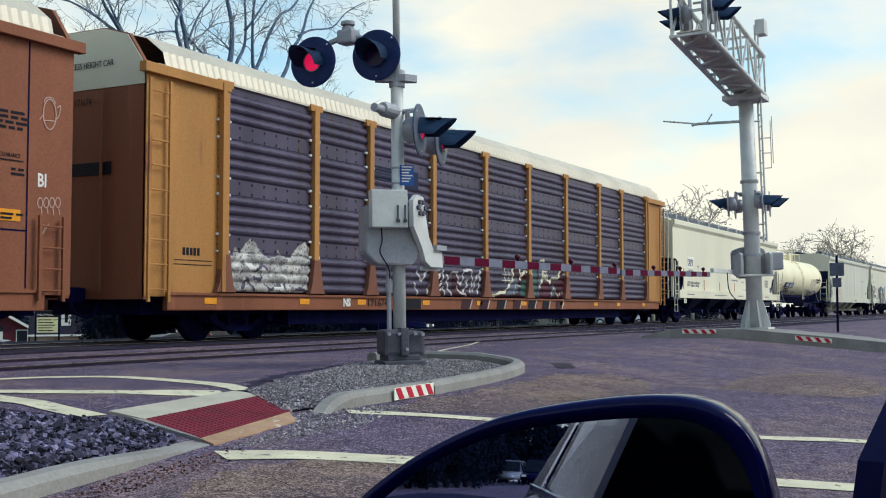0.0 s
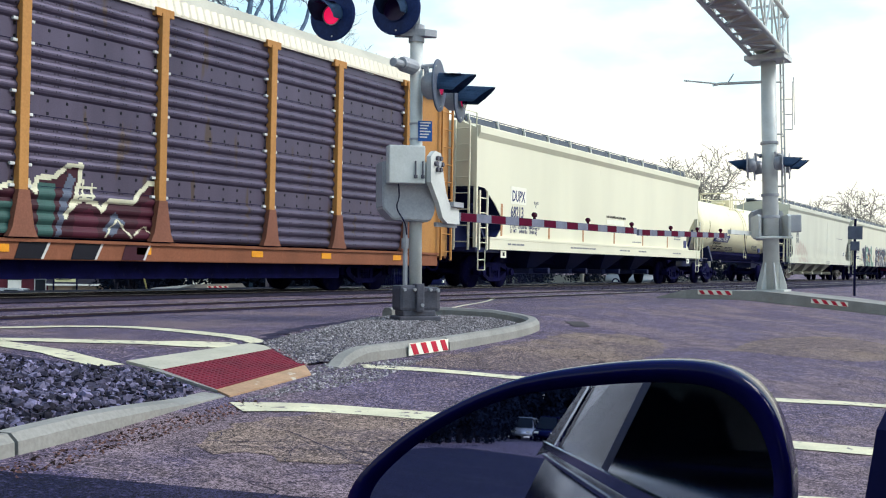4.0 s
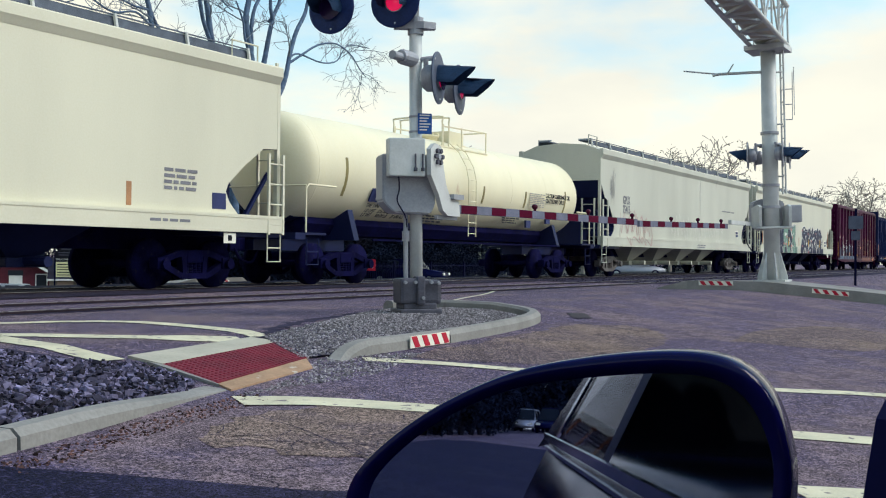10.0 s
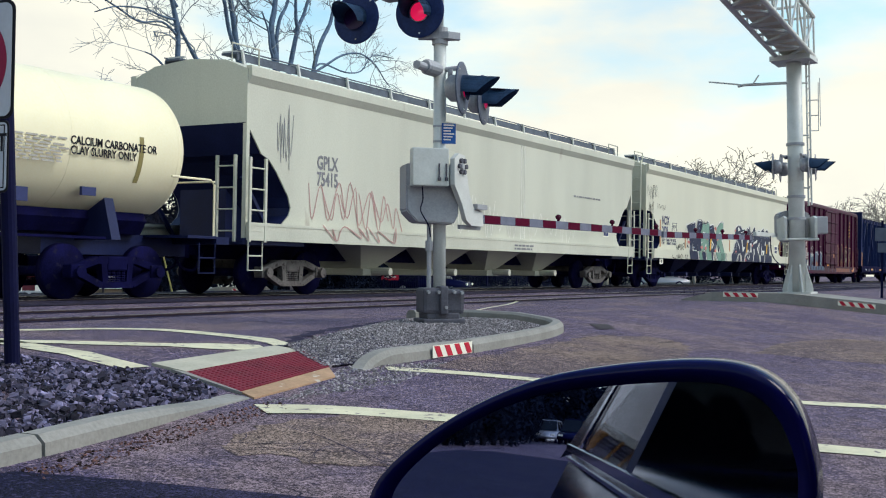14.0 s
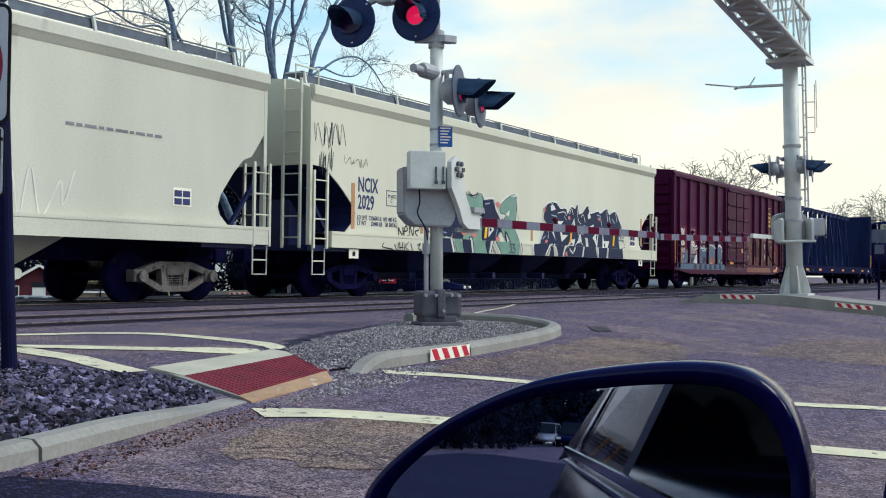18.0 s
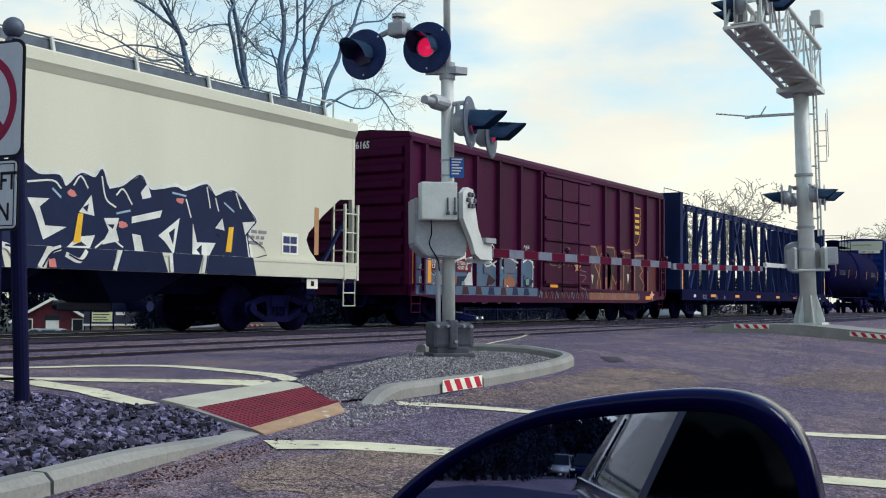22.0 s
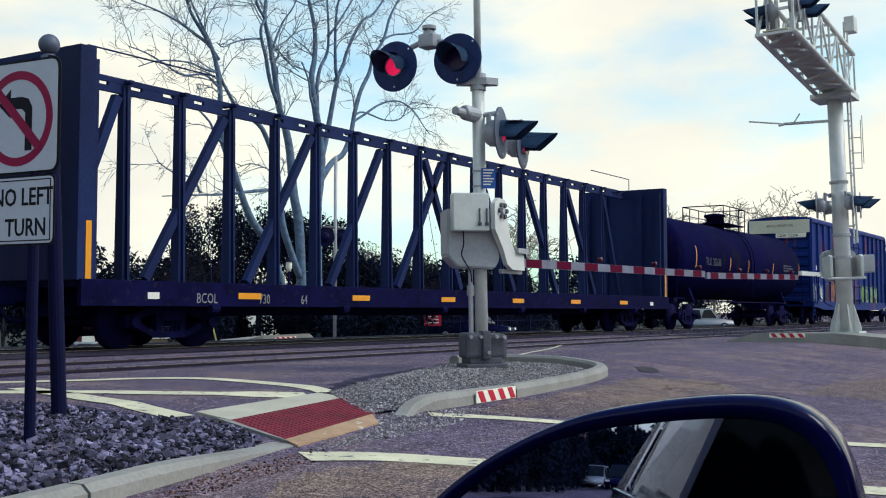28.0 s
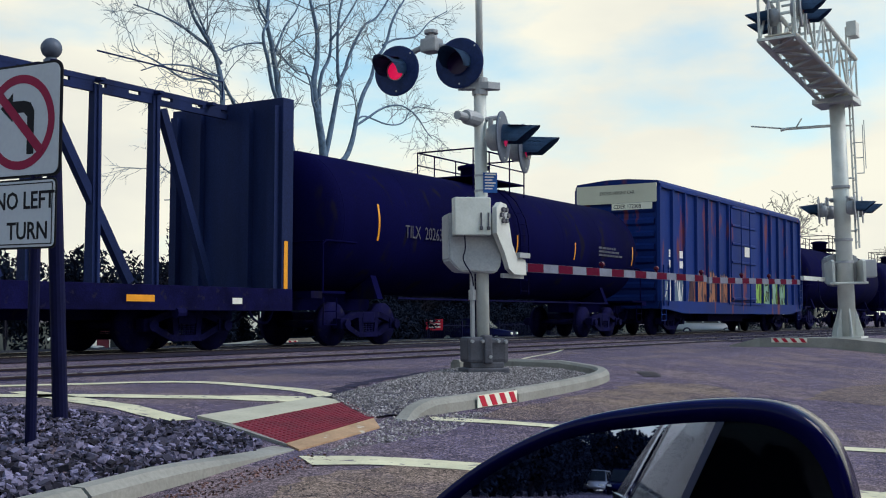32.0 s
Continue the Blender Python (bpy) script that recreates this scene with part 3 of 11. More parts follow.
# ---- ground, road, tracks ----
def build_ground():
    xs = [-900, -300, -120, -60, -30] + [-20 + 2 * i for i in range(41)] + [70, 90, 130, 250, 600, 1500]
    ys = [-900, -300, -100, -40, -20, -10, -5] + [-3 + 0.6 * i for i in range(22)] + [12, 16, 18, 19, 20, 21, 30, 60, 73.667, 80, 100, 120, 300, 900, 2000]
    ys = sorted(set(ys + [6.4]))
    verts = [(x, y, gz(x, y)) for y in ys for x in xs]
    w = len(xs)
    faces = [(j * w + i, j * w + i + 1, (j + 1) * w + i + 1, (j + 1) * w + i) for j in range(len(ys) - 1) for i in range(w - 1)]
    me = bpy.data.meshes.new("ground")
    me.from_pydata(verts, [], faces)
    me.materials.append(M_ASPHALT)
    tagged(new("ground", me), "worn grey brown asphalt with cracks at a level crossing", "ground", kind="structure")
    # grass and waste ground behind the tracks
    bm = bmesh.new()
    for x0, x1, y0, y1 in ((-200, 2, 24, 73.667), (30, 300, 21.5, 73.667), (-200, 500, 73.667, 500), (2, 30, 48, 73.667)):
        sheet(bm, [(x0, y0), (x1, y0), (x1, y1), (x0, y1)], 0.01)
    tagged(part("lawn", bm, M_GRASS), "dull spring grass behind the railway tracks", "lawn", kind="structure")
    # ballast bed beside the road
    bm = bmesh.new()
    sheet(bm, [(29.5, 8.6), (300, 8.6), (300, 13.25), (29.5, 13.25)], 0.012)
    sheet(bm, [(-200, 8.9), (-1.5, 8.9), (-1.5, 13.25), (-200, 13.25)], 0.012)
    tagged(part("ballast_bed", bm, M_SOIL), "dark ballast beside the rails", "ballast", kind="structure")
    # dark sheet along the far track: shade beneath the train as ground colour
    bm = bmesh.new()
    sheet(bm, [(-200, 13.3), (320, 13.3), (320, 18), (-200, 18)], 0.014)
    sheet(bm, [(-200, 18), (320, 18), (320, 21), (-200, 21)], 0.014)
    tagged(part("track_bed", bm, M_TRACKBED), "dark ground under the far track, train shade in its colour", "track bed", kind="structure")
    # darker resurfaced strip of road
    bm = bmesh.new()
    edge = [(-40, 7.0), (-8, 5.3), (3.2, 3.95), (3.45, 3.57), (3.9, 2.8), (4.7, 2.0), (6.2, 0.6), (7.4, -0.6), (7.4, -4.5), (-40, -4.5)]
    sheet(bm, edge, 0.004, cuts=14)
    bmesh.ops.triangulate(bm, faces=bm.faces[:])
    tagged(part("road_patch", bm, M_NEWASPHALT), "darker smooth asphalt of the side road", "road", kind="structure")


def build_track(y_centre, name):
    for k, s in enumerate((-1, 1)):
        y = y_centre + s * 0.75
        bm = bmesh.new()
        prof = [(-0.07, -0.10), (0.07, -0.10), (0.07, -0.085), (0.012, -0.07), (0.012, -0.02), (0.036, -0.012), (0.036, 0.024), (0.03, 0.03), (-0.03, 0.03), (-0.036, 0.024), (-0.036, -0.012), (-0.012, -0.02), (-0.012, -0.07), (-0.07, -0.085)]
        sweep(bm, [(-200, y), (0, y), (40, y), (320, y)], prof, ground=False)
        tagged(part("rail", bm, M_RUST), "long brown steel rail set in the road", "rail", group="rails", kind="structure")
        bm = bmesh.new()
        box(bm, -200, 320, y - 0.026, y + 0.026, 0.0302, 0.0345)
        tagged(part("rail_head", bm, M_RAILTOP), "shiny worn top of a rail", "rail", kind="structure")
        bm = bmesh.new()
        band(bm, [(-1, y + 0.10), (29, y + 0.10)], 0.09, 0.006)
        band(bm, [(-1, y - 0.115), (29, y - 0.115)], 0.10, 0.006)
        tagged(part("flangeway", bm, M_RUBBER), "black rubber strip beside a rail", "rail seal", kind="structure")


build_ground()
build_track(10.85, "near")
build_track(15.5, "far")

# ---- the freight train ----
SPEED, TRACK_Y = 4.9, 15.5
MOVERS, WHEELS = [], []
TRAIN = "cars of the passing freight train"


def rail_car(name, label, category, s0, s1):
    r = root(name, label, category, pose((s0 + s1) / 2, TRACK_Y, 0.034), TRAIN)
    MOVERS.append((r, (s0 + s1) / 2))
    return r, (s1 - s0) / 2


TRUCK = {}


def truck_meshes():
    if TRUCK:
        return TRUCK
    bm = bmesh.new()
    for y in (-1.02, 1.02):
        w = 0.07
        # bowed upper and lower chords, columns and journal boxes
        for a, b, h in (((-0.89, 0.52), (-0.42, 0.66), 0.12), ((-0.42, 0.66), (0.42, 0.66), 0.13), ((0.42, 0.66), (0.89, 0.52), 0.12),
                        ((-0.86, 0.46), (-0.36, 0.24), 0.11), ((-0.36, 0.24), (0.36, 0.24), 0.11), ((0.36, 0.24), (0.86, 0.46), 0.11),
                        ((-0.26, 0.26), (-0.30, 0.62), 0.12), ((0.26, 0.26), (0.30, 0.62), 0.12)):
            bar(bm, (a[0], y, a[1]), (b[0], y, b[1]), w * 2, h)
        for x in (-0.89, 0.89):
            box(bm, x - 0.14, x + 0.14, y - 0.11, y + 0.11, 0.36, 0.58, 0.02)
            lathe(bm, [(0.10, 0.0), (0.10, 0.05), (0.06, 0.07)], 12, "y", Matrix.Translation((x, y - 0.2 if y < 0 else y + 0.13, 0.46)))
        for k in range(4):
            x = -0.165 + 0.11 * k
            for j in range(6):
                lathe(bm, [(0.05, 0), (0.058, 0.015), (0.05, 0.03)], 8, "z", Matrix.Translation((x, y, 0.30 + 0.04 * j)))
    box(bm, -0.22, 0.22, -1.1, 1.1, 0.48, 0.72, 0.03)
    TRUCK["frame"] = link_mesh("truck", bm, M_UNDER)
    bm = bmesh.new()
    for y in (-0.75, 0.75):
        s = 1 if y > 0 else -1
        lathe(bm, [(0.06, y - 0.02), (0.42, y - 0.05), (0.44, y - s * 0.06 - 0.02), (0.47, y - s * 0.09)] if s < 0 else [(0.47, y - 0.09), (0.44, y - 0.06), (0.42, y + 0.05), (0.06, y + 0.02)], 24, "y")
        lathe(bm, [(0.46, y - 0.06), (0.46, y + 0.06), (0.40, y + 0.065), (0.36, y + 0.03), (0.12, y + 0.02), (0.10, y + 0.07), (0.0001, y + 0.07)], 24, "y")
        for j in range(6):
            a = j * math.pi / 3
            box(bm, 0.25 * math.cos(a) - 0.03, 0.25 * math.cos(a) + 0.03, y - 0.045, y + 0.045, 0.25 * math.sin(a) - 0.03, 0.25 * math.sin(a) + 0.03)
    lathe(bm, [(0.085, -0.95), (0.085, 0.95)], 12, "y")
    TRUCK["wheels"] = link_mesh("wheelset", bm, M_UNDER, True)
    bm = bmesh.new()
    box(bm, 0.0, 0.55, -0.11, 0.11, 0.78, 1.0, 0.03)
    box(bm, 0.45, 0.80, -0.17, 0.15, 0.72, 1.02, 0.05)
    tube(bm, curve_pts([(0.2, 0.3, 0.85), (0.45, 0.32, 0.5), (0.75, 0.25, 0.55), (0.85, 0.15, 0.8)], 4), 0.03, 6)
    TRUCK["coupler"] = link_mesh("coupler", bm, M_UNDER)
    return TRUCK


def running_gear(car, half, inset=2.2, pale=False):
    t = truck_meshes()
    if pale and "pale" not in t:
        t["pale"] = t["frame"].copy()
        t["pale"].materials.clear()
        t["pale"].materials.append(M_TRUCKGREY)
    for x in (-half + inset, half - inset):
        tr = new("truck", t["pale" if pale else "frame"])
        tr.parent, tr.matrix_basis = car, pose(x, 0, 0)
        for dx in (-0.89, 0.89):
            w = new("wheelset", t["wheels"])
            w.parent, w.matrix_basis = tr, pose(dx, 0, 0.46)
            WHEELS.append((w, dx))
    for s in (-1, 1):
        c = new("coupler", t["coupler"])
        c.parent, c.matrix_basis = car, pose(s * (half - 0.45), 0, 0, 0, 0, 0 if s > 0 else 180)


def ladder(car, x, y, z0, z1, w, n, mat, name="ladder", along_y=False, label=""):
    """Two stiles with rungs, standing off a face."""
    bm = bmesh.new()
    d = (0, 1, 0) if along_y else (1, 0, 0)
    a, b = Vector((x, y, 0)) - Vector(d) * w / 2, Vector((x, y, 0)) + Vector(d) * w / 2
    for p in (a, b):
        bar(bm, (p.x, p.y, z0), (p.x, p.y, z1), 0.045, 0.06)
    for i in range(n):
        z = z0 + (z1 - z0) * (i + 0.5) / n
        tube(bm, [(a.x, a.y, z), (b.x, b.y, z)], 0.016, 6)
    return part(name, bm, mat, car, label)


def stirrup(car, x, y, mat, z=1.0, w=0.42, drop=0.55):
    bm = bmesh.new()
    tube(bm, [(x - w / 2, y, z), (x - w / 2, y, z - drop), (x + w / 2, y, z - drop), (x + w / 2, y, z)], 0.018, 6)
    tube(bm, [(x - w / 2, y, z - drop * 0.5), (x + w / 2, y, z - drop * 0.5)], 0.016, 6)
    return part("step", bm, mat, car)


def plate(car, name, x0, x1, z0, z1, y, mat, label="", thick=0.006):
    bm = bmesh.new()
    box(bm, x0, x1, y - thick, y, z0, z1)
    return part(name, bm, mat, car, label)


def text_bars(car, x, z, w, rows, y, mat, h=0.05, seed=1):
    """Lines of small print that cannot be read, as plain bars."""
    rnd = random.Random(seed)
    bm = bmesh.new()
    for r in range(rows):
        xx = x
        while xx < x + w * rnd.uniform(0.75, 1.0):
            ww = rnd.uniform(0.08, 0.28)
            box(bm, xx, xx + ww, y - 0.003, y, z - r * h * 1.8 - h, z - r * h * 1.8)
            xx += ww + 0.05
    return part("small_print", bm, mat, car)


ROUND_END = [(0.10, 2.78), (0.60, 2.75), (1.20, 2.36), (1.66, 1.99), (1.73, 1.84), (1.62, 1.64), (1.36, 1.42)]
STEP_END = [(0.08, 3.32), (0.52, 2.76), (0.76, 2.67), (1.02, 2.42), (1.38, 1.98), (1.46, 1.76), (1.40, 1.60), (1.18, 1.42)]


def hopper_car(name, label, s0, s1, paint, dark, ends=ROUND_END, rail_top=4.36, walk_z=4.62, dome=False, bays=4, post_mat=None):
    """Covered hopper with cut-away ends, sloped end sheets, side sills, bays, roof walkway, ladders."""
    car, half = rail_car(name, label, "hopper car", s0, s1)
    post_mat = post_mat or paint
    e, hw = half - 0.10, 1.50
    cut_top = ends[0][1]
    k = len(ends)
    left = [(-half + d, z) for d, z in ends]
    right = [(half - d, z) for d, z in ends[::-1]]
    prof = [(-e, rail_top)] + left + right + [(e, rail_top)]
    bm = bmesh.new()
    secs = [(-hw, 0.0), (-hw * 0.62, 0.22), (0, 0.30), (hw * 0.62, 0.22), (hw, 0.0)]
    low = [[bm.verts.new((x, s * hw, z)) for x, z in prof] for s in (-1, 1)]
    bm.faces.new(low[0])
    bm.faces.new(low[1][::-1])
    for i in range(1, len(prof) - 2):
        bm.faces.new((low[0][i], low[1][i], low[1][i + 1], low[0][i + 1]))
    roof = [[low[0][0] if j == 0 else low[1][0] if j == 4 else bm.verts.new((-e, y, rail_top + z)) for j, (y, z) in enumerate(secs)],
            [low[0][-1] if j == 0 else low[1][-1] if j == 4 else bm.verts.new((e, y, rail_top + z)) for j, (y, z) in enumerate(secs)]]
    for j in range(4):
        bm.faces.new((roof[0][j], roof[1][j], roof[1][j + 1], roof[0][j + 1]))
    bm.faces.new((low[0][1], low[0][0], *roof[0][1:4], low[1][0], low[1][1]))
    bm.faces.new((low[1][-2], low[1][-1], *roof[1][3:0:-1], low[0][-1], low[0][-2]))
    bmesh.ops.recalc_face_normals(bm, faces=bm.faces[:])
    part("body", bm, paint, car)
    # roof edge rail and side sills
    sill_in = 0.1 if dome else 0.72
    for s in (-1, 1):
        bm = bmesh.new()
        slab(bm, [(s * (hw - 0.05), rail_top + 0.07), (s * (hw + 0.07), rail_top + 0.07), (s * (hw + 0.09), rail_top + 0.045), (s * (hw + 0.09), rail_top - 0.13),
                  (s * (hw + 0.07), rail_top - 0.16), (s * (hw + 0.006), rail_top - 0.27), (s * (hw - 0.05), rail_top - 0.27)], -e, e, "x")
        bmesh.ops.recalc_face_normals(bm, faces=bm.faces[:])
        part("roof_rail", bm, paint, car)
        bm = bmesh.new()
        slab(bm, [(-half + sill_in, 1.08), (half - 0.1, 1.08), (half - 0.1, 1.36), (-half + sill_in, 1.36)], s * 1.56 - 0.05, s * 1.56 + 0.05, "y")
        slab(bm, [(-half + sill_in, 1.36), (half - 0.1, 1.36), (half - 0.1, 1.42), (-half + sill_in, 1.42)], min(s * 1.40, s * 1.62), max(s * 1.40, s * 1.62), "y")
        part("side_sill", bm, paint, car)
    # end: platform, corner posts, slope braces, dark end plate
    for s in (-1, 1):
        bm = bmesh.new()
        box(bm, min(s * half, s * (half - 1.9)), max(s * half, s * (half - 1.9)), -1.52, 1.52, 1.0, 1.12)
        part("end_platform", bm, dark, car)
        for y in (-1.46, 1.46):
            bm = bmesh.new()
            bar(bm, (s * (half - 0.12), y, 1.1), (s * (half - 0.12), y, rail_top), 0.09)
            part("corner_post", bm, post_mat, car)
        bm = bmesh.new()
        slab(bm, [(s * (half - 0.55), 1.12), (s * (half - 1.5), 1.12), (s * (half - 1.5), 1.30), (s * (half - 0.55), 2.1)], -0.6, 0.6, "y")
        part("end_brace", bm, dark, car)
        bm = bmesh.new()
        strip = [[bm.verts.new((s * (half - d + 0.012), y, z)) for y in (-hw + 0.02, hw - 0.02)] for d, z in ends]
        for p, q in zip(strip, strip[1:]):
            bm.faces.new((p[0], p[1], q[1], q[0]))
        part("slope_sheet", bm, dark, car, "dark slope sheet in the cut-away end")
        for y in (-1.30, 1.30):
            bm = bmesh.new()
            bar(bm, (s * (half - 1.15), y, 1.12), (s * (half - 0.2), y, 2.3), 0.07)
            part("end_strut", bm, dark, car)
        ladder(car, s * (half - 0.32), -1.60, 1.05, 2.66, 0.46, 4, post_mat)
        ladder(car, s * (half + 0.02), -1.10, 1.05, 2.7 if dome else rail_top + 0.2, 0.45, 4 if dome else 8, post_mat, along_y=True)
        stirrup(car, s * (half - 0.32), -1.56, post_mat, 1.06)
    # bays
    for k in range(bays):
        x = -half + 4.1 + (2 * half - 8.2) * (k + 0.5) / bays
        w = (2 * half - 8.2) / bays * 0.48
        bm = bmesh.new()
        a = [bm.verts.new(p) for p in ((x - w, -1.35, 1.42), (x + w, -1.35, 1.42), (x + w, 1.35, 1.42), (x - w, 1.35, 1.42))]
        b = [bm.verts.new(p) for p in ((x - 0.28, -0.55, 0.55), (x + 0.28, -0.55, 0.55), (x + 0.28, 0.55, 0.55), (x - 0.28, 0.55, 0.55))]
        bm.faces.new(a)
        bm.faces.new(b[::-1])
        for i in range(4):
            bm.faces.new((a[i], b[i], b[(i + 1) % 4], a[(i + 1) % 4]))
        bmesh.ops.recalc_face_normals(bm, faces=bm.faces[:])
        box(bm, x - 0.4, x + 0.4, -0.7, 0.7, 0.40, 0.56, 0.03)
        tube(bm, [(x, -1.2, 0.5), (x, 1.2, 0.5)], 0.09, 10)
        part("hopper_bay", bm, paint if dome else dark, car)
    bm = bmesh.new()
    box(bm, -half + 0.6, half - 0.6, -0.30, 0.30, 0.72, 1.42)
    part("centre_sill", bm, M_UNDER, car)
    # roof walkway: side boards with low fascia, brackets
    for s in (-1, 1):
        bm = bmesh.new()
        box(bm, -e + 0.3, e - 0.3, min(s * 0.55, s * 0.95), max(s * 0.55, s * 0.95), walk_z + 0.10, walk_z + 0.14)
        box(bm, -e + 0.3, e - 0.3, s * 0.95 - 0.012, s * 0.95 + 0.012, walk_z - 0.02, walk_z + 0.10)
        tube(bm, [(-e + 0.3, s * 0.97, walk_z + 0.17), (e - 0.3, s * 0.97, walk_z + 0.17)], 0.014, 6)
        part("roof_walkway", bm, M_GRATE, car)
        n = int(2 * e / 1.75)
        bm = bmesh.new()
        bar(bm, (0.05, s * 1.04, walk_z - 0.27), (0, s * 0.985, walk_z + 0.19), 0.05)
        bar(bm, (0, s * 1.0, walk_z + 0.17), (0, s * 0.5, walk_z + 0.17), 0.04)
        br = part("walkway_bracket", bm, M_PALEMETAL, car, at=pose(-e + 0.4, 0, 0))
        for k in range(1, n + 1):
            again(br, pose(-e + 0.4 + (2 * e - 0.8) * k / n, 0, 0))
    for k in range(5 if not dome else 0):
        bm = bmesh.new()
        x = -e + 2.0 + (2 * e - 4.0) * k / 4
        lathe(bm, [(0.4, rail_top + 0.2), (0.4, rail_top + 0.42), (0.3, rail_top + 0.46)], 20, "z", Matrix.Translation((x, 0, 0)))
        part("roof_hatch", bm, paint, car)
    for s in (-1, 1):
        bm = bmesh.new()
        tube(bm, [(s * (e - 0.1), -1.0, rail_top), (s * (e - 0.1), -1.0, walk_z + 0.28), (s * (e - 0.9), -1.0, walk_z + 0.28), (s * (e - 0.9), -1.0, rail_top + 0.1)], 0.02, 6)
        part("grab_rail", bm, paint, car)
    running_gear(car, half, 2.1, dome)
    return car, half


def tank_car(name, label, s0, s1, paint, low_paint, zc, r, dark, two_tone, reach=1.6):
    """Tank with dished heads, saddles, top platform with rails, side ladders, stub sills."""
    car, half = rail_car(name, label, "tank car", s0, s1)
    L = half - reach
    prof = [(r * math.cos(a), -L - 0.62 * r * math.sin(a) * 0.75) for a in [math.pi / 2 * k / 8 for k in range(8, -1, -1)]]
    prof = [(max(p[0], 0.0002), p[1]) for p in prof]
    prof += [(p[0], -p[1]) for p in prof[::-1]]
    bm = bmesh.new()
    lathe(bm, prof, 56, "x", Matrix.Translation((0, 0, zc)))
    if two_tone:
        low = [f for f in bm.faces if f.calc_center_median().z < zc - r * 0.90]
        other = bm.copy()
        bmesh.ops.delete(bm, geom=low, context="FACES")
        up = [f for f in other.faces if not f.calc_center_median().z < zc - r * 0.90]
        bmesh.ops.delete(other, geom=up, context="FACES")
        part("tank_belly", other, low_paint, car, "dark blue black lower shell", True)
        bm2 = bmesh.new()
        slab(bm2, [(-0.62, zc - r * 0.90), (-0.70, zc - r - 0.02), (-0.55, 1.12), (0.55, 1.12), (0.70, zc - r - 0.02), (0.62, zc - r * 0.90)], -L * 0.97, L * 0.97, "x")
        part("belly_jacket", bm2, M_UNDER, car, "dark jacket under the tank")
    part("tank", bm, paint, car, "", True)
    # weld seams
    for k in range(7):
        x = -L + 2 * L * k / 6
        bm = bmesh.new()
        lathe(bm, [(r - 0.01, x - 0.02), (r + 0.002, x - 0.012), (r + 0.002, x + 0.012), (r - 0.01, x + 0.02)], 56, "x", Matrix.Translation((0, 0, zc)))
        if two_tone:
            bmesh.ops.delete(bm, geom=[f for f in bm.faces if f.calc_center_median().z < zc - r * 0.88], context="FACES")
        part("weld_seam", bm, paint, car)
    for s in (-1, 1):
        bm = bmesh.new()
        box(bm, min(s * half, s * (half - 3.4)), max(s * half, s * (half - 3.4)), -0.35, 0.35, 0.75, 1.12)
        box(bm, min(s * half, s * (half - 0.35)), max(s * half, s * (half - 0.35)), -1.45, 1.45, 0.98, 1.12)
        box(bm, min(s * (half - 1.1), s * (half - 0.35)), max(s * (half - 1.1), s * (half - 0.35)), -1.45, 1.45, 1.08, 1.13)
        part("end_sill", bm, dark, car)
        bm = bmesh.new()
        x = s * (half - 2.6)
        slab(bm, [(-1.25, 1.0), (1.25, 1.0), (1.05, zc - r * 0.74), (0.5, zc - r * 0.98), (-0.5, zc - r * 0.98), (-1.05, zc - r * 0.74)], x - 0.10, x + 0.10, "x")
        part("saddle", bm, dark, car)
        bm = bmesh.new()
        rail_z = 2.15
        tube(bm, [(s * (half - 0.4), -1.42, 1.1), (s * (half - 0.4), -1.42, rail_z - 0.08), (s * (half - 0.5), -1.42, rail_z), (s * (half - 1.5), -1.42, rail_z)], 0.022, 6)
        tube(bm, [(s * (half - 0.4), -1.42, rail_z - 0.02), (s * (half - 0.4), 1.42, rail_z - 0.02)], 0.02, 6)
        pieces("end_handrail", bm, paint if two_tone else dark, car)
        stirrup(car, s * (half - 0.6), -1.45, dark, 1.0)
    bm = bmesh.new()
    bar(bm, (-half + 3, -1.42, 1.02), (half - 3, -1.42, 1.02), 0.04)
    part("brake_pipe", bm, M_UNDER, car)
    # platform
    zt = zc + r
    if two_tone:
        for y in (-1, 1):
            bm = bmesh.new()
            box(bm, -1.15, 1.65, min(y * 0.5, y * 0.80), max(y * 0.5, y * 0.80), zt - 0.27, zt - 0.23)
            part("platform", bm, paint, car)
            bm = bmesh.new()
            for x in (-0.92, 0.12, 1.6):
                tube(bm, [(x, y * 0.76, zt - 0.34), (x, y * 0.76, zt + 0.36)], 0.022, 6)
            tube(bm, [(-0.92, y * 0.76, zt + 0.30), (1.6, y * 0.76, zt + 0.36)], 0.022, 6)
            pieces("platform_rail", bm, paint, car)
        bm = bmesh.new()
        tube(bm, [(1.6, -0.76, zt + 0.36), (1.6, 0.76, zt + 0.36)], 0.022, 6)
        for x in (-0.62, -0.98):
            tube(bm, curve_pts([(x, -0.76, zt - 0.3), (x, -0.76, zt + 0.42), (x, -0.66, zt + 0.56), (x, 0.66, zt + 0.56), (x, 0.76, zt + 0.42), (x, 0.76, zt - 0.3)], 3), 0.024, 6)
        pieces("platform_hoop", bm, paint, car)
        bm = bmesh.new()
        box(bm, -0.02, 0.82, -0.45, 0.45, zt - 0.16, zt + 0.28, 0.02)
        box(bm, -0.06, 0.86, -0.49, 0.49, zt - 0.12, zt - 0.06, 0.01)
        part("valve_housing", bm, paint, car)
        bm = bmesh.new()
        lathe(bm, [(0.30, zt - 0.08), (0.30, zt + 0.06), (0.34, zt + 0.07), (0.34, zt + 0.11), (0.1, zt + 0.14)], 20, "z", Matrix.Translation((-0.5, 0, 0)))
        mw = part("manway", bm, paint, car, "", True)
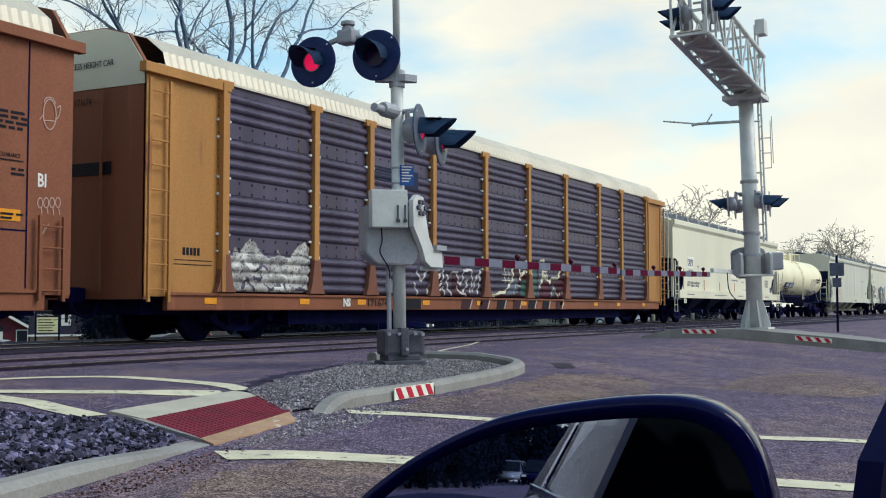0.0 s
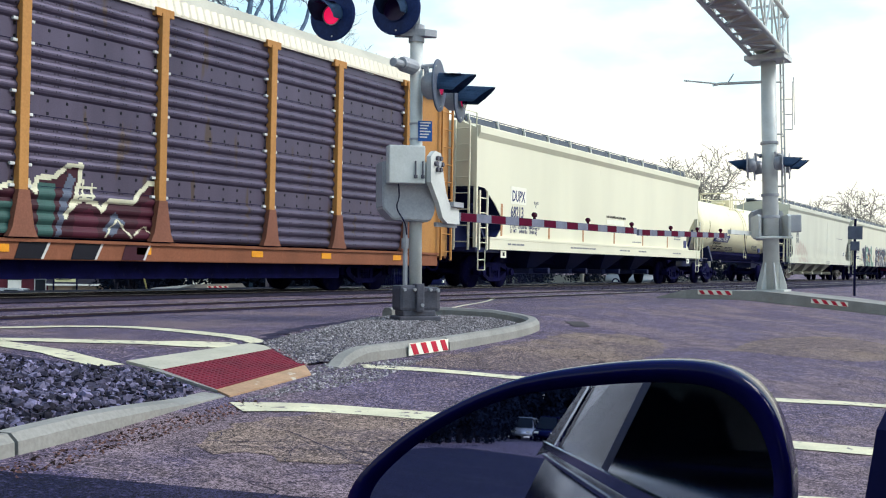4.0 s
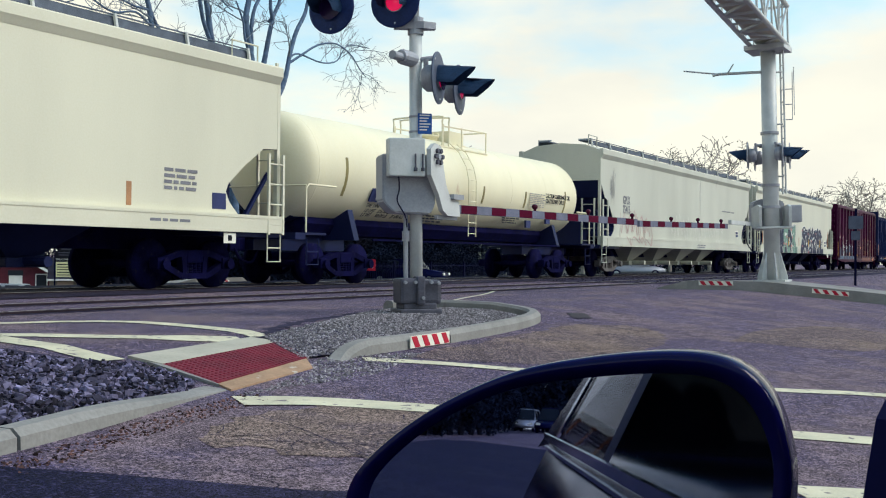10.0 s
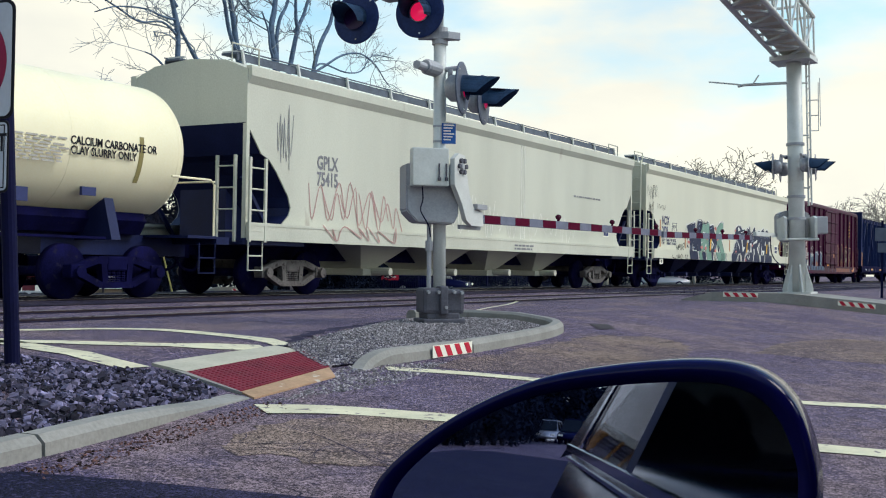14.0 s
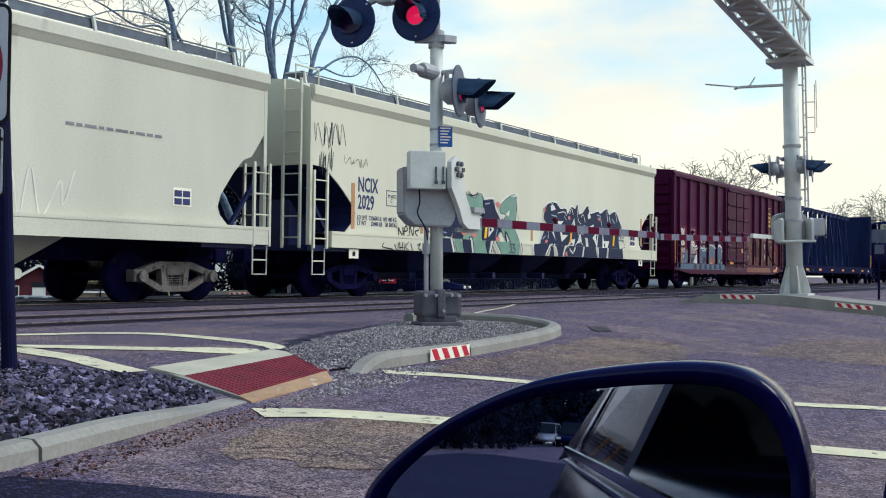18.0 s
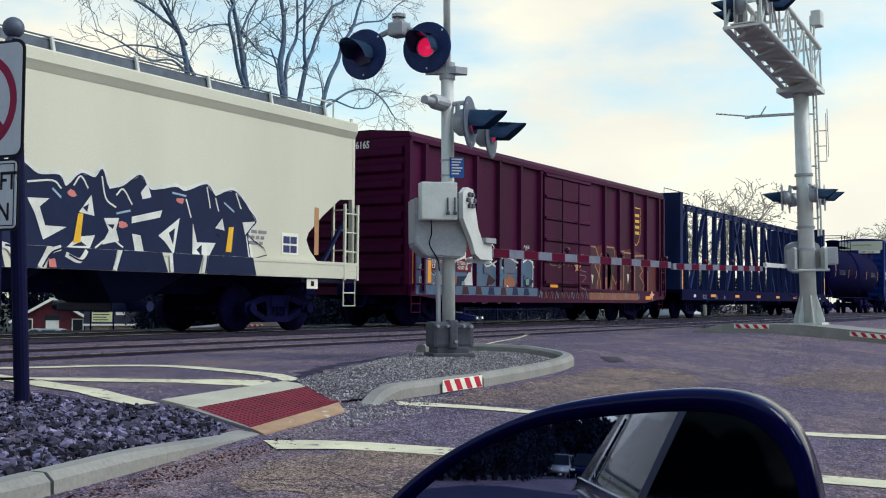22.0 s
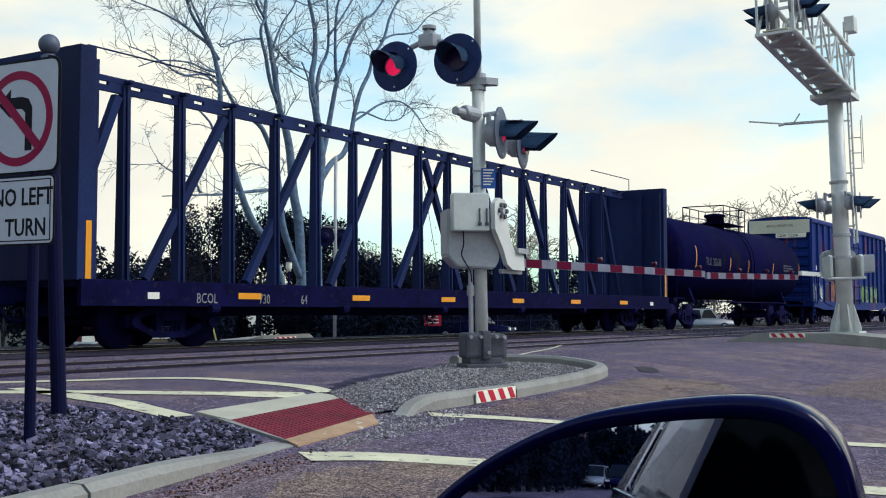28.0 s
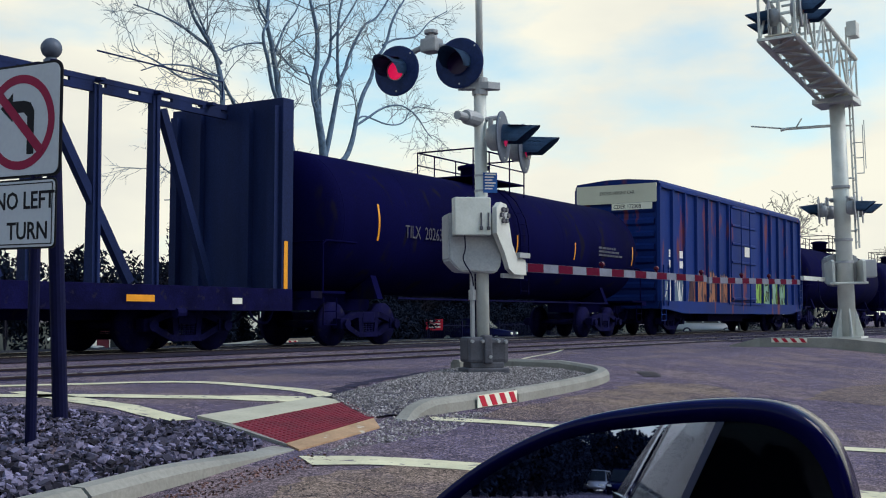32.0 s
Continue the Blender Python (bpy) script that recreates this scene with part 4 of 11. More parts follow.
        for k in range(6):
            bm = bmesh.new()
            a = math.pi * k / 3
            lathe(bm, [(0.035, zt + 0.10), (0.035, zt + 0.17), (0.01, zt + 0.18)], 8, "z", Matrix.Translation((-0.5 + 0.31 * math.cos(a), 0.31 * math.sin(a), 0)))
            part("bolt", bm, paint, mw)
    else:
        px, pw = 1.35, 0.85
        bm = bmesh.new()
        box(bm, -px, px, -pw, pw, zt + 0.06, zt + 0.10)
        part("platform", bm, paint, car)
        bm = bmesh.new()
        for y in (-pw, pw):
            for x in (-px, -px * 0.4, px * 0.4, px):
                tube(bm, [(x, y, zt - 0.25), (x, y, zt + 0.78)], 0.020, 6)
            tube(bm, [(-px, y, zt + 0.78), (px, y, zt + 0.78)], 0.022, 6)
            tube(bm, [(-px, y, zt + 0.45), (px, y, zt + 0.45)], 0.018, 6)
        for x in (-px, px):
            tube(bm, [(x, -pw, zt + 0.78), (x, pw, zt + 0.78)], 0.022, 6)
        pieces("platform_rail", bm, dark, car)
        bm = bmesh.new()
        lathe(bm, [(0.36, zt - 0.1), (0.36, zt + 0.42), (0.44, zt + 0.44), (0.44, zt + 0.52), (0.2, zt + 0.58)], 24, "z", Matrix.Translation((0.1, 0, 0)))
        part("manway", bm, paint, car, "", True)
    lx = -0.30 if two_tone else 0.0
    for y in (-1, 1):
        bm = bmesh.new()
        for dx in (lx - 0.22, lx + 0.22):
            pts = [(dx, y * (r + 0.10), 1.2), (dx, y * (r + 0.10), zc + 0.1)]
            pts += [(dx, y * (r + 0.10) * math.cos(a), zc + (r + 0.10) * math.sin(a)) for a in (0.35, 0.7, 1.0)]
            tube(bm, pts, 0.016, 6)
        for k in range(8):
            z = 1.28 + 0.29 * k
            yy = r + 0.10 if z < zc + 0.1 else (r + 0.10) * math.sqrt(max(0.05, 1 - ((z - zc) / (r + 0.10)) ** 2))
            tube(bm, [(lx - 0.22, y * yy, z), (lx + 0.22, y * yy, z)], 0.012, 6)
        part("ladder", bm, paint if two_tone else dark, car)
    running_gear(car, half, 2.4)
    return car, half


def box_car(name, label, s0, s1, paint, z0, z1, door0, door1, roof_mat, posts, door_label, bay=0.0):
    """Box car with outside posts, ribbed plug door, corrugated ends."""
    car, half = rail_car(name, label, "box car", s0, s1)
    hw, e = 1.46, half - 0.15
    bm = bmesh.new()
    box(bm, -e, e, -hw, hw, z0 + 0.16, z1)
    part("body", bm, paint, car)
    bm = bmesh.new()
    slab(bm, [(-hw - 0.08, z1 - 0.04), (hw + 0.08, z1 - 0.04), (hw + 0.02, z1 + 0.07), (0.4, z1 + 0.17), (-0.4, z1 + 0.17), (-hw - 0.02, z1 + 0.07)], -e - 0.02, e + 0.02, "x")
    for k in range(12):
        x = -e + 2 * e * (k + 0.5) / 12
        slab(bm, [(-hw - 0.02, z1 + 0.07), (hw + 0.02, z1 + 0.07), (0.4, z1 + 0.205), (-0.4, z1 + 0.205)], x - 0.05, x + 0.05, "x")
    part("roof", bm, roof_mat, car)
    for y in (-1, 1):
        bm = bmesh.new()
        slab(bm, [(-e, z0 + 0.14), (-e + 0.5, z0 + 0.14), (-e + 2.0, z0), (e - 2.0, z0), (e - 0.5, z0 + 0.14), (e, z0 + 0.14), (e, z0 + 0.42), (-e, z0 + 0.42)], y * 1.53 - 0.04, y * 1.53 + 0.04, "y")
        part("side_sill", bm, paint, car)
        bm = bmesh.new()
        box(bm, -e, e, min(y * hw, y * 1.56), max(y * hw, y * 1.56), z1 - 0.16, z1 - 0.03, 0.01)
        part("top_chord", bm, paint, car)
    if bay:
        xs = [-e] + [door0 - bay * k for k in range(posts, -1, -1)] + [door1 + bay * k for k in range(posts + 1)] + [e]
    else:
        xs = [-e + (door0 + e) * k / posts for k in range(posts + 1)] + [door1 + (e - door1) * k / posts for k in range(posts + 1)]
    for x in xs:
        bm = bmesh.new()
        slab(bm, [(x - 0.10, -hw), (x - 0.055, -hw - 0.10), (x + 0.055, -hw - 0.10), (x + 0.10, -hw)], z0 + 0.40, z1 - 0.12, "z")
        part("side_post", bm, paint, car)
    for x in xs[::2]:
        bm = bmesh.new()
        slab(bm, [(x - 0.10, hw), (x - 0.055, hw + 0.10), (x + 0.055, hw + 0.10), (x + 0.10, hw)], z0 + 0.40, z1 - 0.12, "z")
        part("side_post", bm, paint, car)
    # dented sheet panels between posts
    bm = bmesh.new()
    box(bm, door0 + 0.12, door1 - 0.12, -hw - 0.13, -hw, z0 + 0.48, z1 - 0.22, 0.02)
    door = part("door", bm, paint, car, door_label)
    n = 5
    for k in range(n + 1):
        z = z0 + 0.52 + (z1 - z0 - 0.82) * k / n
        bm = bmesh.new()
        slab(bm, [(-hw - 0.13, z), (-hw - 0.18, z + 0.03), (-hw - 0.18, z + 0.09), (-hw - 0.13, z + 0.12)], door0 + 0.15, door1 - 0.15, "x")
        part("door_rib", bm, paint, door)
    for dx in (0.33, 0.67):
        bm = bmesh.new()
        x = door0 + (door1 - door0) * dx
        tube(bm, [(x, -hw - 0.22, z0 + 0.3), (x, -hw - 0.22, z1 - 0.3)], 0.022, 6)
        part("lock_rod", bm, paint, door)
    bm = bmesh.new()
    box(bm, door0 - 0.2, door1 + 1.2, -hw - 0.15, -hw - 0.09, z0 + 0.36, z0 + 0.44)
    part("door_track", bm, paint, car)
    for s in (-1, 1):
        for k in range(9):
            z = z0 + 0.35 + (z1 - z0 - 0.5) * k / 9
            bm = bmesh.new()
            slab(bm, [(s * e, z), (s * (e + 0.08), z + 0.07), (s * (e + 0.08), z + 0.20), (s * e, z + 0.27)], -hw + 0.12, hw - 0.12, "y")
            part("end_rib", bm, paint, car)
        stirrup(car, s * (e - 0.3), -1.52, paint, z0 + 0.16, 0.4, 0.4)
        ladder(car, s * (e - 0.3), -1.62, z0 + 0.25, z0 + 1.6, 0.42, 4, paint)
    bm = bmesh.new()
    box(bm, -half + 0.5, half - 0.5, -0.3, 0.3, 0.55, z0 + 0.2)
    box(bm, -2.2, 2.0, -0.9, 0.9, 0.45, z0 + 0.1)
    part("centre_sill", bm, M_UNDER, car)
    running_gear(car, half, 2.2)
    return car, half


def auto_rack(name, label, s0, s1, posts, post_mat, sill_mat, panel_mat, roof_mat, end_mat, short=False):
    """Three-deck car carrier: ribbed perforated side panels between posts, arched corrugated roof, end doors."""
    car, half = rail_car(name, label, "car carrier", s0, s1)
    hw, z_lo, z_hi = 1.50, 0.95, 4.98
    # panels
    xs = [p - (s0 + s1) / 2 for p in posts]
    rnd = random.Random(3)
    # four rounded ridges, then a flat riveted band, from sill to eave
    prof = []
    z = z_lo
    while z < z_hi - 0.1:
        for k in range(4):
            if z < z_hi - 0.19:
                prof += [(0.0, z + 0.012), (0.034, z + 0.05), (0.046, z + 0.085), (0.046, z + 0.112), (0.030, z + 0.150), (0.0, z + 0.178)]
            z += 0.195
        prof += [(0.0, min(z + 0.02, z_hi - 0.02)), (0.0, min(z + 0.31, z_hi - 0.01))]
        z += 0.32
    for a, b in zip(xs, xs[1:]):
        bm = bmesh.new()
        rows = [[bm.verts.new((x, -hw - d, zz)) for x in (a + 0.05, b - 0.05)] for d, zz in prof]
        for r, q in zip(rows, rows[1:]):
            bm.faces.new((r[0], r[1], q[1], q[0]))
        panel = part("side_panel", bm, panel_mat, car)
        # rivets along the flat bands, double columns of holes in the ridges
        bm = bmesh.new()
        n = int((b - a) / 0.42)
        for (d, zz), (d2, z2) in zip(prof, prof[1:]):
            if d == d2 == 0.0 and z2 - zz > 0.2:
                for k in range(n + 1):
                    x = a + 0.14 + (b - a - 0.28) * k / max(1, n)
                    for v in (0.16, 0.84):
                        zv = zz + (z2 - zz) * v
                        box(bm, x - 0.020, x + 0.020, -hw - 0.006, -hw, zv - 0.024, zv + 0.024)
            elif d == d2 and d > 0:
                for k in range(n):
                    x = a + 0.3 + (b - a - 0.5) * k / max(1, n)
                    for dx in (0.0, 0.07):
                        box(bm, x + dx - 0.009, x + dx + 0.009, -hw - d - 0.003, -hw - d + 0.004, zz + 0.004, z2 - 0.004)
                        box(bm, x + dx - 0.009, x + dx + 0.009, -hw - 0.006, -hw + 0.004, z2 + 0.070, z2 + 0.090)
        tagged(part("perforation", bm, M_INK, panel), "rows of small dark holes", kind="stuff")
        for (d, zz), (d2, z2) in zip(prof, prof[1:]):
            if d == d2 == 0.0 and z2 - zz > 0.2:
                bm = bmesh.new()
                box(bm, a + 0.06, b - 0.06, -hw - 0.008, -hw - 0.001, zz - 0.004, zz + 0.004)
                part("panel_seam", bm, M_UNDER, panel)
    bm = bmesh.new()
    box(bm, -half + 0.15, half - 0.15, hw - 0.02, hw, z_lo, z_hi)
    part("far_side", bm, panel_mat, car)
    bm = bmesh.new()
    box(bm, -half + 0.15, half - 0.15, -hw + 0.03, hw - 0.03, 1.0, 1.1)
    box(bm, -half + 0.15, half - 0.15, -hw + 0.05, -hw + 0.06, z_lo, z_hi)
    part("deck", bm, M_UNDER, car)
    for x in xs:
        bm = bmesh.new()
        box(bm, x - 0.09, x + 0.09, -hw - 0.12, -hw + 0.02, z_lo + 0.35, z_hi - 0.02, 0.015)
        box(bm, x - 0.22, x + 0.22, -hw - 0.10, -hw + 0.02, z_hi - 0.08, z_hi + 0.06)
        post = part("side_post", bm, post_mat, car)
        bm = bmesh.new()
        slab(bm, [(x - 0.10, z_lo + 0.72), (x + 0.10, z_lo + 0.72), (x + 0.20, z_lo + 0.16), (x + 0.28, z_lo + 0.0), (x - 0.28, z_lo + 0.0), (x - 0.20, z_lo + 0.16)], -hw - 0.14, -hw - 0.03, "y")
        part("post_foot", bm, M_POSTFOOT, post, "dull brown flared foot")
        bm = bmesh.new()
        for (d, zz), (d2, z2) in zip(prof, prof[1:]):
            if d == d2 == 0.0 and z2 - zz > 0.2:
                for dx in (-0.16, 0.16):
                    for zv in (zz - 0.02, z2 + 0.02):
                        box(bm, x + dx - 0.045, x + dx + 0.045, -hw - 0.06, -hw, zv - 0.025, zv + 0.025, 0.01)
        tagged(part("clip_row", bm, M_PALEMETAL, post), "pale clips beside the post", kind="stuff")
        bm = bmesh.new()
        for k in range(20):
            zz = z_lo + 0.75 + 0.165 * k
            if zz < z_hi - 0.15:
                for dx in (-0.15, 0.15):
                    lathe(bm, [(0.016, -0.03), (0.012, -0.045)], 6, "y", Matrix.Translation((x + dx, -hw, zz)))
        tagged(part("bolts", bm, M_INK, post), "column of bolt heads", kind="stuff")
    # sill
    bm = bmesh.new()
    box(bm, -half + 0.6, half - 0.6, -hw - 0.06, -hw + 0.06, 0.60, 0.93, 0.02)
    box(bm, -half + 0.6, half - 0.6, -hw - 0.10, -hw + 0.06, 0.88, 0.93)
    part("side_sill", bm, sill_mat, car)
    bm = bmesh.new()
    box(bm, -half + 0.6, half - 0.6, hw - 0.06, hw + 0.06, 0.60, 0.93, 0.02)
    part("side_sill", bm, sill_mat, car)
    rnd = random.Random(5)
    for k in range(len(xs)):
        plate(car, "reflector", xs[k] - 0.55, xs[k] - 0.2, 0.72, 0.84, -hw - 0.065, M_AMBER)
    # roof: shallow arch, corrugated across
    bm = bmesh.new()
    arch = [(-hw - 0.05, z_hi + 0.02), (-hw + 0.03, z_hi + 0.30), (-hw + 0.42, z_hi + 0.60), (-0.5, z_hi + 0.76), (0.5, z_hi + 0.76), (hw - 0.42, z_hi + 0.60), (hw - 0.03, z_hi + 0.30), (hw + 0.05, z_hi + 0.02)]
    n = int((2 * half - 1.0) / 0.10)
    rows = []
    for k in range(n + 1):
        x = -half + 0.5 + (2 * half - 1.0) * k / n
        g = 0.022 if k % 2 else 0.0
        rows.append([bm.verts.new((x, y * (1 + g * 0.6), z + g)) for y, z in arch])
    for r, q in zip(rows, rows[1:]):
        for j in range(len(arch) - 1):
            bm.faces.new((r[j], q[j], q[j + 1], r[j + 1]))
    part("roof", bm, roof_mat, car)
    bm = bmesh.new()
    box(bm, -half + 0.3, half - 0.3, -hw - 0.06, -hw + 0.02, z_hi + 0.0, z_hi + 0.05)
    part("eave_rail", bm, roof_mat, car)
    # ends: solid bay, curved end doors
    for s in (-1, 1):
        x_end, x_in = s * (half - 0.05), xs[0] if s < 0 else xs[-1]
        bm = bmesh.new()
        box(bm, min(x_in, x_end), max(x_in, x_end), -hw - 0.02, -hw + 0.04, z_lo - 0.1, z_hi - 0.1)
        bay = part("end_bay", bm, post_mat, car)
        bm = bmesh.new()
        xa, xb = sorted((x_in - s * 0.1, s * (half + 0.1)))
        box(bm, xa, xb, -hw - 0.14, -hw + 0.02, z_hi - 0.16, z_hi + 0.02, 0.01)
        bar(bm, (x_in + s * 0.1, -hw - 0.06, z_lo), (x_in + s * 0.1, -hw - 0.06, z_hi), 0.2, 0.1)
        part("end_frame", bm, post_mat, car)
        bm = bmesh.new()
        shape = [(-hw, z_lo - 0.15), (hw, z_lo - 0.15), (hw, z_hi + 0.0), (hw - 0.42, z_hi + 0.60), (0.5, z_hi + 0.76), (-0.5, z_hi + 0.76), (-hw + 0.42, z_hi + 0.60), (-hw, z_hi)]
        slab(bm, shape, min(x_end, x_end - s * 0.08), max(x_end, x_end - s * 0.08), "x")
        dr = part("end_door", bm, end_mat, car)
        bm = bmesh.new()
        slab(bm, [(-hw + 0.02, z_hi - 0.35), (hw - 0.02, z_hi - 0.35), (hw - 0.02, z_hi), (hw - 0.44, z_hi + 0.58), (0.5, z_hi + 0.74), (-0.5, z_hi + 0.74), (-hw + 0.44, z_hi + 0.58), (-hw + 0.02, z_hi)], min(x_end, x_end + s * 0.02), max(x_end, x_end + s * 0.02), "x")
        part("end_cap", bm, M_PALE, dr, "white painted upper end")
        bm = bmesh.new()
        for y in (-0.5, 0.5):
            tube(bm, [(x_end + s * 0.06, y, z_lo), (x_end + s * 0.06, y, z_hi - 0.4)], 0.03, 8)
        part("lock_rod", bm, end_mat, dr)
        if short and s > 0:
            ladder(car, half - 0.53, -hw - 0.12, 0.75, 2.1, 0.48, 4, post_mat)
        else:
            ladder(car, s * (half - 0.30), -hw - 0.12, 0.75, z_hi - 0.25, 0.52, 9, post_mat)
    # wide dark blocks round the sill, added to fill the darkness under the car
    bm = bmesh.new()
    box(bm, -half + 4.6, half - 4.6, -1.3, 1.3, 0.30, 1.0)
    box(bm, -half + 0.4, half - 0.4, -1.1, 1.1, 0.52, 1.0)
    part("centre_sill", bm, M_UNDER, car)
    running_gear(car, half, 3.2)
    return car, half


def beam_car(name, label, s0, s1):
    """Bulkhead flat car with a tall open centre beam."""
    car, half = rail_car(name, label, "flat car", s0, s1)
    zt, zd = 4.64, 1.12
    bm = bmesh.new()
    box(bm, -half + 0.1, half - 0.1, -1.45, 1.45, zd - 0.10, zd)
    part("deck", bm, M_UNDER, car)
    for y in (-1, 1):
        bm = bmesh.new()
        box(bm, -half + 0.1, half - 0.1, y * 1.48 - 0.05, y * 1.48 + 0.05, 0.72, zd + 0.02, 0.01)
        part("side_sill", bm, M_UNDER, car)
    n = 17
    xs = [-half + 0.9 + (2 * half - 1.8) * k / n for k in range(n + 1)]
    for x in xs[1:-1]:
        bm = bmesh.new()
        slab(bm, [(-0.11, zd), (0.11, zd), (0.07, zt), (-0.07, zt)], x - 0.085, x + 0.085, "x")
        slab(bm, [(-0.17, zd), (0.17, zd), (0.10, zt), (-0.10, zt)], x - 0.02, x + 0.02, "x")
        part("centre_post", bm, M_DARKFRAME, car)
    for top, foot in ((-0.4, 1.3), (0.4, -1.6), (2.25, 4.2), (4.9, 6.9), (7.6, 9.6), (-2.3, -4.2), (-4.9, -6.9), (-7.6, -9.6), (10.3, 11.6), (-10.3, -11.6)):
        a, b = (foot, 0, zd + 0.1), (top, 0, zt - 0.2)
        bm = bmesh.new()
        bar(bm, a, b, 0.14, 0.16)
        part("diagonal_brace", bm, M_DARKFRAME, car)
    bm = bmesh.new()
    for y in (0.0,):
        box(bm, -half + 0.3, half - 0.3, y - 0.04, y + 0.04, zt - 0.14, zt - 0.035)
        box(bm, -half + 0.3, half - 0.3, y - 0.04, y + 0.04, zt + 0.035, zt + 0.13)
        x = -half + 0.3
        while x < half - 0.8:
            box(bm, x, x + 0.50, y - 0.035, y + 0.035, zt - 0.036, zt + 0.036)
            x += 0.78
    for x in xs:
        box(bm, x - 0.05, x + 0.05, -0.2, 0.2, zt + 0.045, zt + 0.10)
    part("top_beam", bm, M_DARKFRAME, car, "slotted top chord")
    for s in (-1, 1):
        bm = bmesh.new()
        box(bm, min(s * half, s * (half - 0.42)) + 0.05, max(s * half, s * (half - 0.42)) - 0.05, -1.48, 1.48, zd, zt + 0.16, 0.02)
        bh = part("bulkhead", bm, M_DARKFRAME, car)
        bm = bmesh.new()
        for y in (-1.3, -0.65, 0.65, 1.3):
            box(bm, min(s * (half - 0.50), s * (half - 0.37)), max(s * (half - 0.50), s * (half - 0.37)), y - 0.09, y + 0.09, zd, zt)
        pieces("bulkhead_rib", bm, M_DARKFRAME, bh)
        plate(car, "reflector", s * (half - 0.26) - 0.055, s * (half - 0.26) + 0.055, 1.05, 2.05, -1.485, M_AMBER)
        bm = bmesh.new()
        tube(bm, [(s * (half - 1.0), -0.5, zt + 0.1), (s * (half - 1.0), -0.5, zt + 0.45), (s * (half - 4.0), -0.5, zt + 0.45)], 0.015, 6)
        part("roof_line", bm, M_DARKFRAME, car)
    for k in range(7):
        x = -half + 3.9 + (2 * half - 4.4) * k / 6
        if x > half - 0.6:
            continue
        plate(car, "reflector", x - 0.30, x + 0.30, 0.86, 0.97, -1.532, M_AMBER)
    for x in (-half + 1.6, half - 1.6):
        plate(car, "stencil", x - 0.15, x + 0.1, 0.84, 0.95, -1.532, M_WHITEINK)
    for k in range(6):
        x = -half + 3.0 + (2 * half - 6) * k / 5
        bm = bmesh.new()
        lathe(bm, [(0.09, -0.10), (0.09, 0.10)], 10, "x", Matrix.Translation((x, -1.5, 0.68)))
        part("winch", bm, M_UNDER, car)
        if k % 2 == 0:
            bm = bmesh.new()
            tube(bm, [(x, -1.46, zd), (x + 0.9, -0.35, zt - 0.8)], 0.008, 4)
            part("tie_cable", bm, M_DARKFRAME, car)
    bm = bmesh.new()
    box(bm, -half + 0.5, half - 0.5, -0.35, 0.35, 0.55, 1.02)
    part("centre_sill", bm, M_UNDER, car)
    running_gear(car, half, 2.4)
    return car, half

AUTO_POSTS = [17.0, 20.05, 22.3, 25.35, 28.4, 31.4, 34.4, 37.5, 39.85, 42.75]
rack, _ = auto_rack("car_carrier", "tall car carrier with yellow posts, grey ribbed panels and graffiti",
                         14.85, 44.95, AUTO_POSTS, M_ORANGE, M_BROWN, M_GALV, M_ROOF, M_BROWN)
rack2, _ = auto_rack("car_carrier", "tall rust orange car carrier with solid end bay",
                           -17.0, 13.25, [-15 + 2.9 * k for k in range(9)], M_BROWN, M_BROWN, M_GALV, M_ROOF, M_BROWN, True)
dupx, _ = hopper_car("hopper_car", "long cream covered hopper wagon with black end slopes and blue lettering", 46.45, 67.35, M_CREAM, M_NAVY)
tank1, _ = tank_car("tank_car", "cream tank wagon with dark blue belly and rust stained shell", 67.9, 84.7, M_TANKCREAM, M_NAVY, 2.62, 1.24, M_NAVY, True, 1.15)
gplx, _ = hopper_car("hopper_car", "weathered light grey covered hopper wagon with faint red graffiti", 85.0, 105.45, M_GREYCAR, M_NAVY, STEP_END, rail_top=4.34, dome=True)
ncix, _ = hopper_car("hopper_car", "white covered hopper wagon with large green and blue graffiti", 106.7, 127.6, M_PALE, M_NAVY)
smw, _ = box_car("box_car", "maroon box car with outside posts and pink blue graffiti", 129.55, 146.9, M_MAROON, 0.60, 4.50, -1.6, 1.85, M_MAROON, 5, "maroon ribbed plug door", 1.246)
beam, _ = beam_car("bulkhead_flat_car", "dark steel flat car with open centre beam frame and end bulkheads", 148.7, 173.45)
tank2, _ = tank_car("tank_car", "plain black tank wagon with white stencilled marks", 174.0, 191.0, M_BLACKTANK, M_BLACKTANK, 2.62, 1.50, M_BLACKTANK, False, 1.0)
cder, _ = box_car("box_car", "tall blue box car with orange and green graffiti", 191.9, 209.3, M_BLUECAR, 0.74, 5.10, -1.5, 1.7, M_BLUECAR, 6, "blue ribbed plug door")
for _i in range(3):
    tank_car("tank_car", "plain black tank wagon coupled behind the blue box car", 210.2 + 17.6 * _i, 227.2 + 17.6 * _i, M_BLACKTANK, M_BLACKTANK, 2.62, 1.50, M_BLACKTANK, False, 1.0)

# ---- kerbs, islands, paint ----
KERB = [(-0.085, -0.15), (0.085, -0.15), (0.085, 0.085), (0.055, 0.115), (-0.035, 0.115), (-0.075, 0.07)]


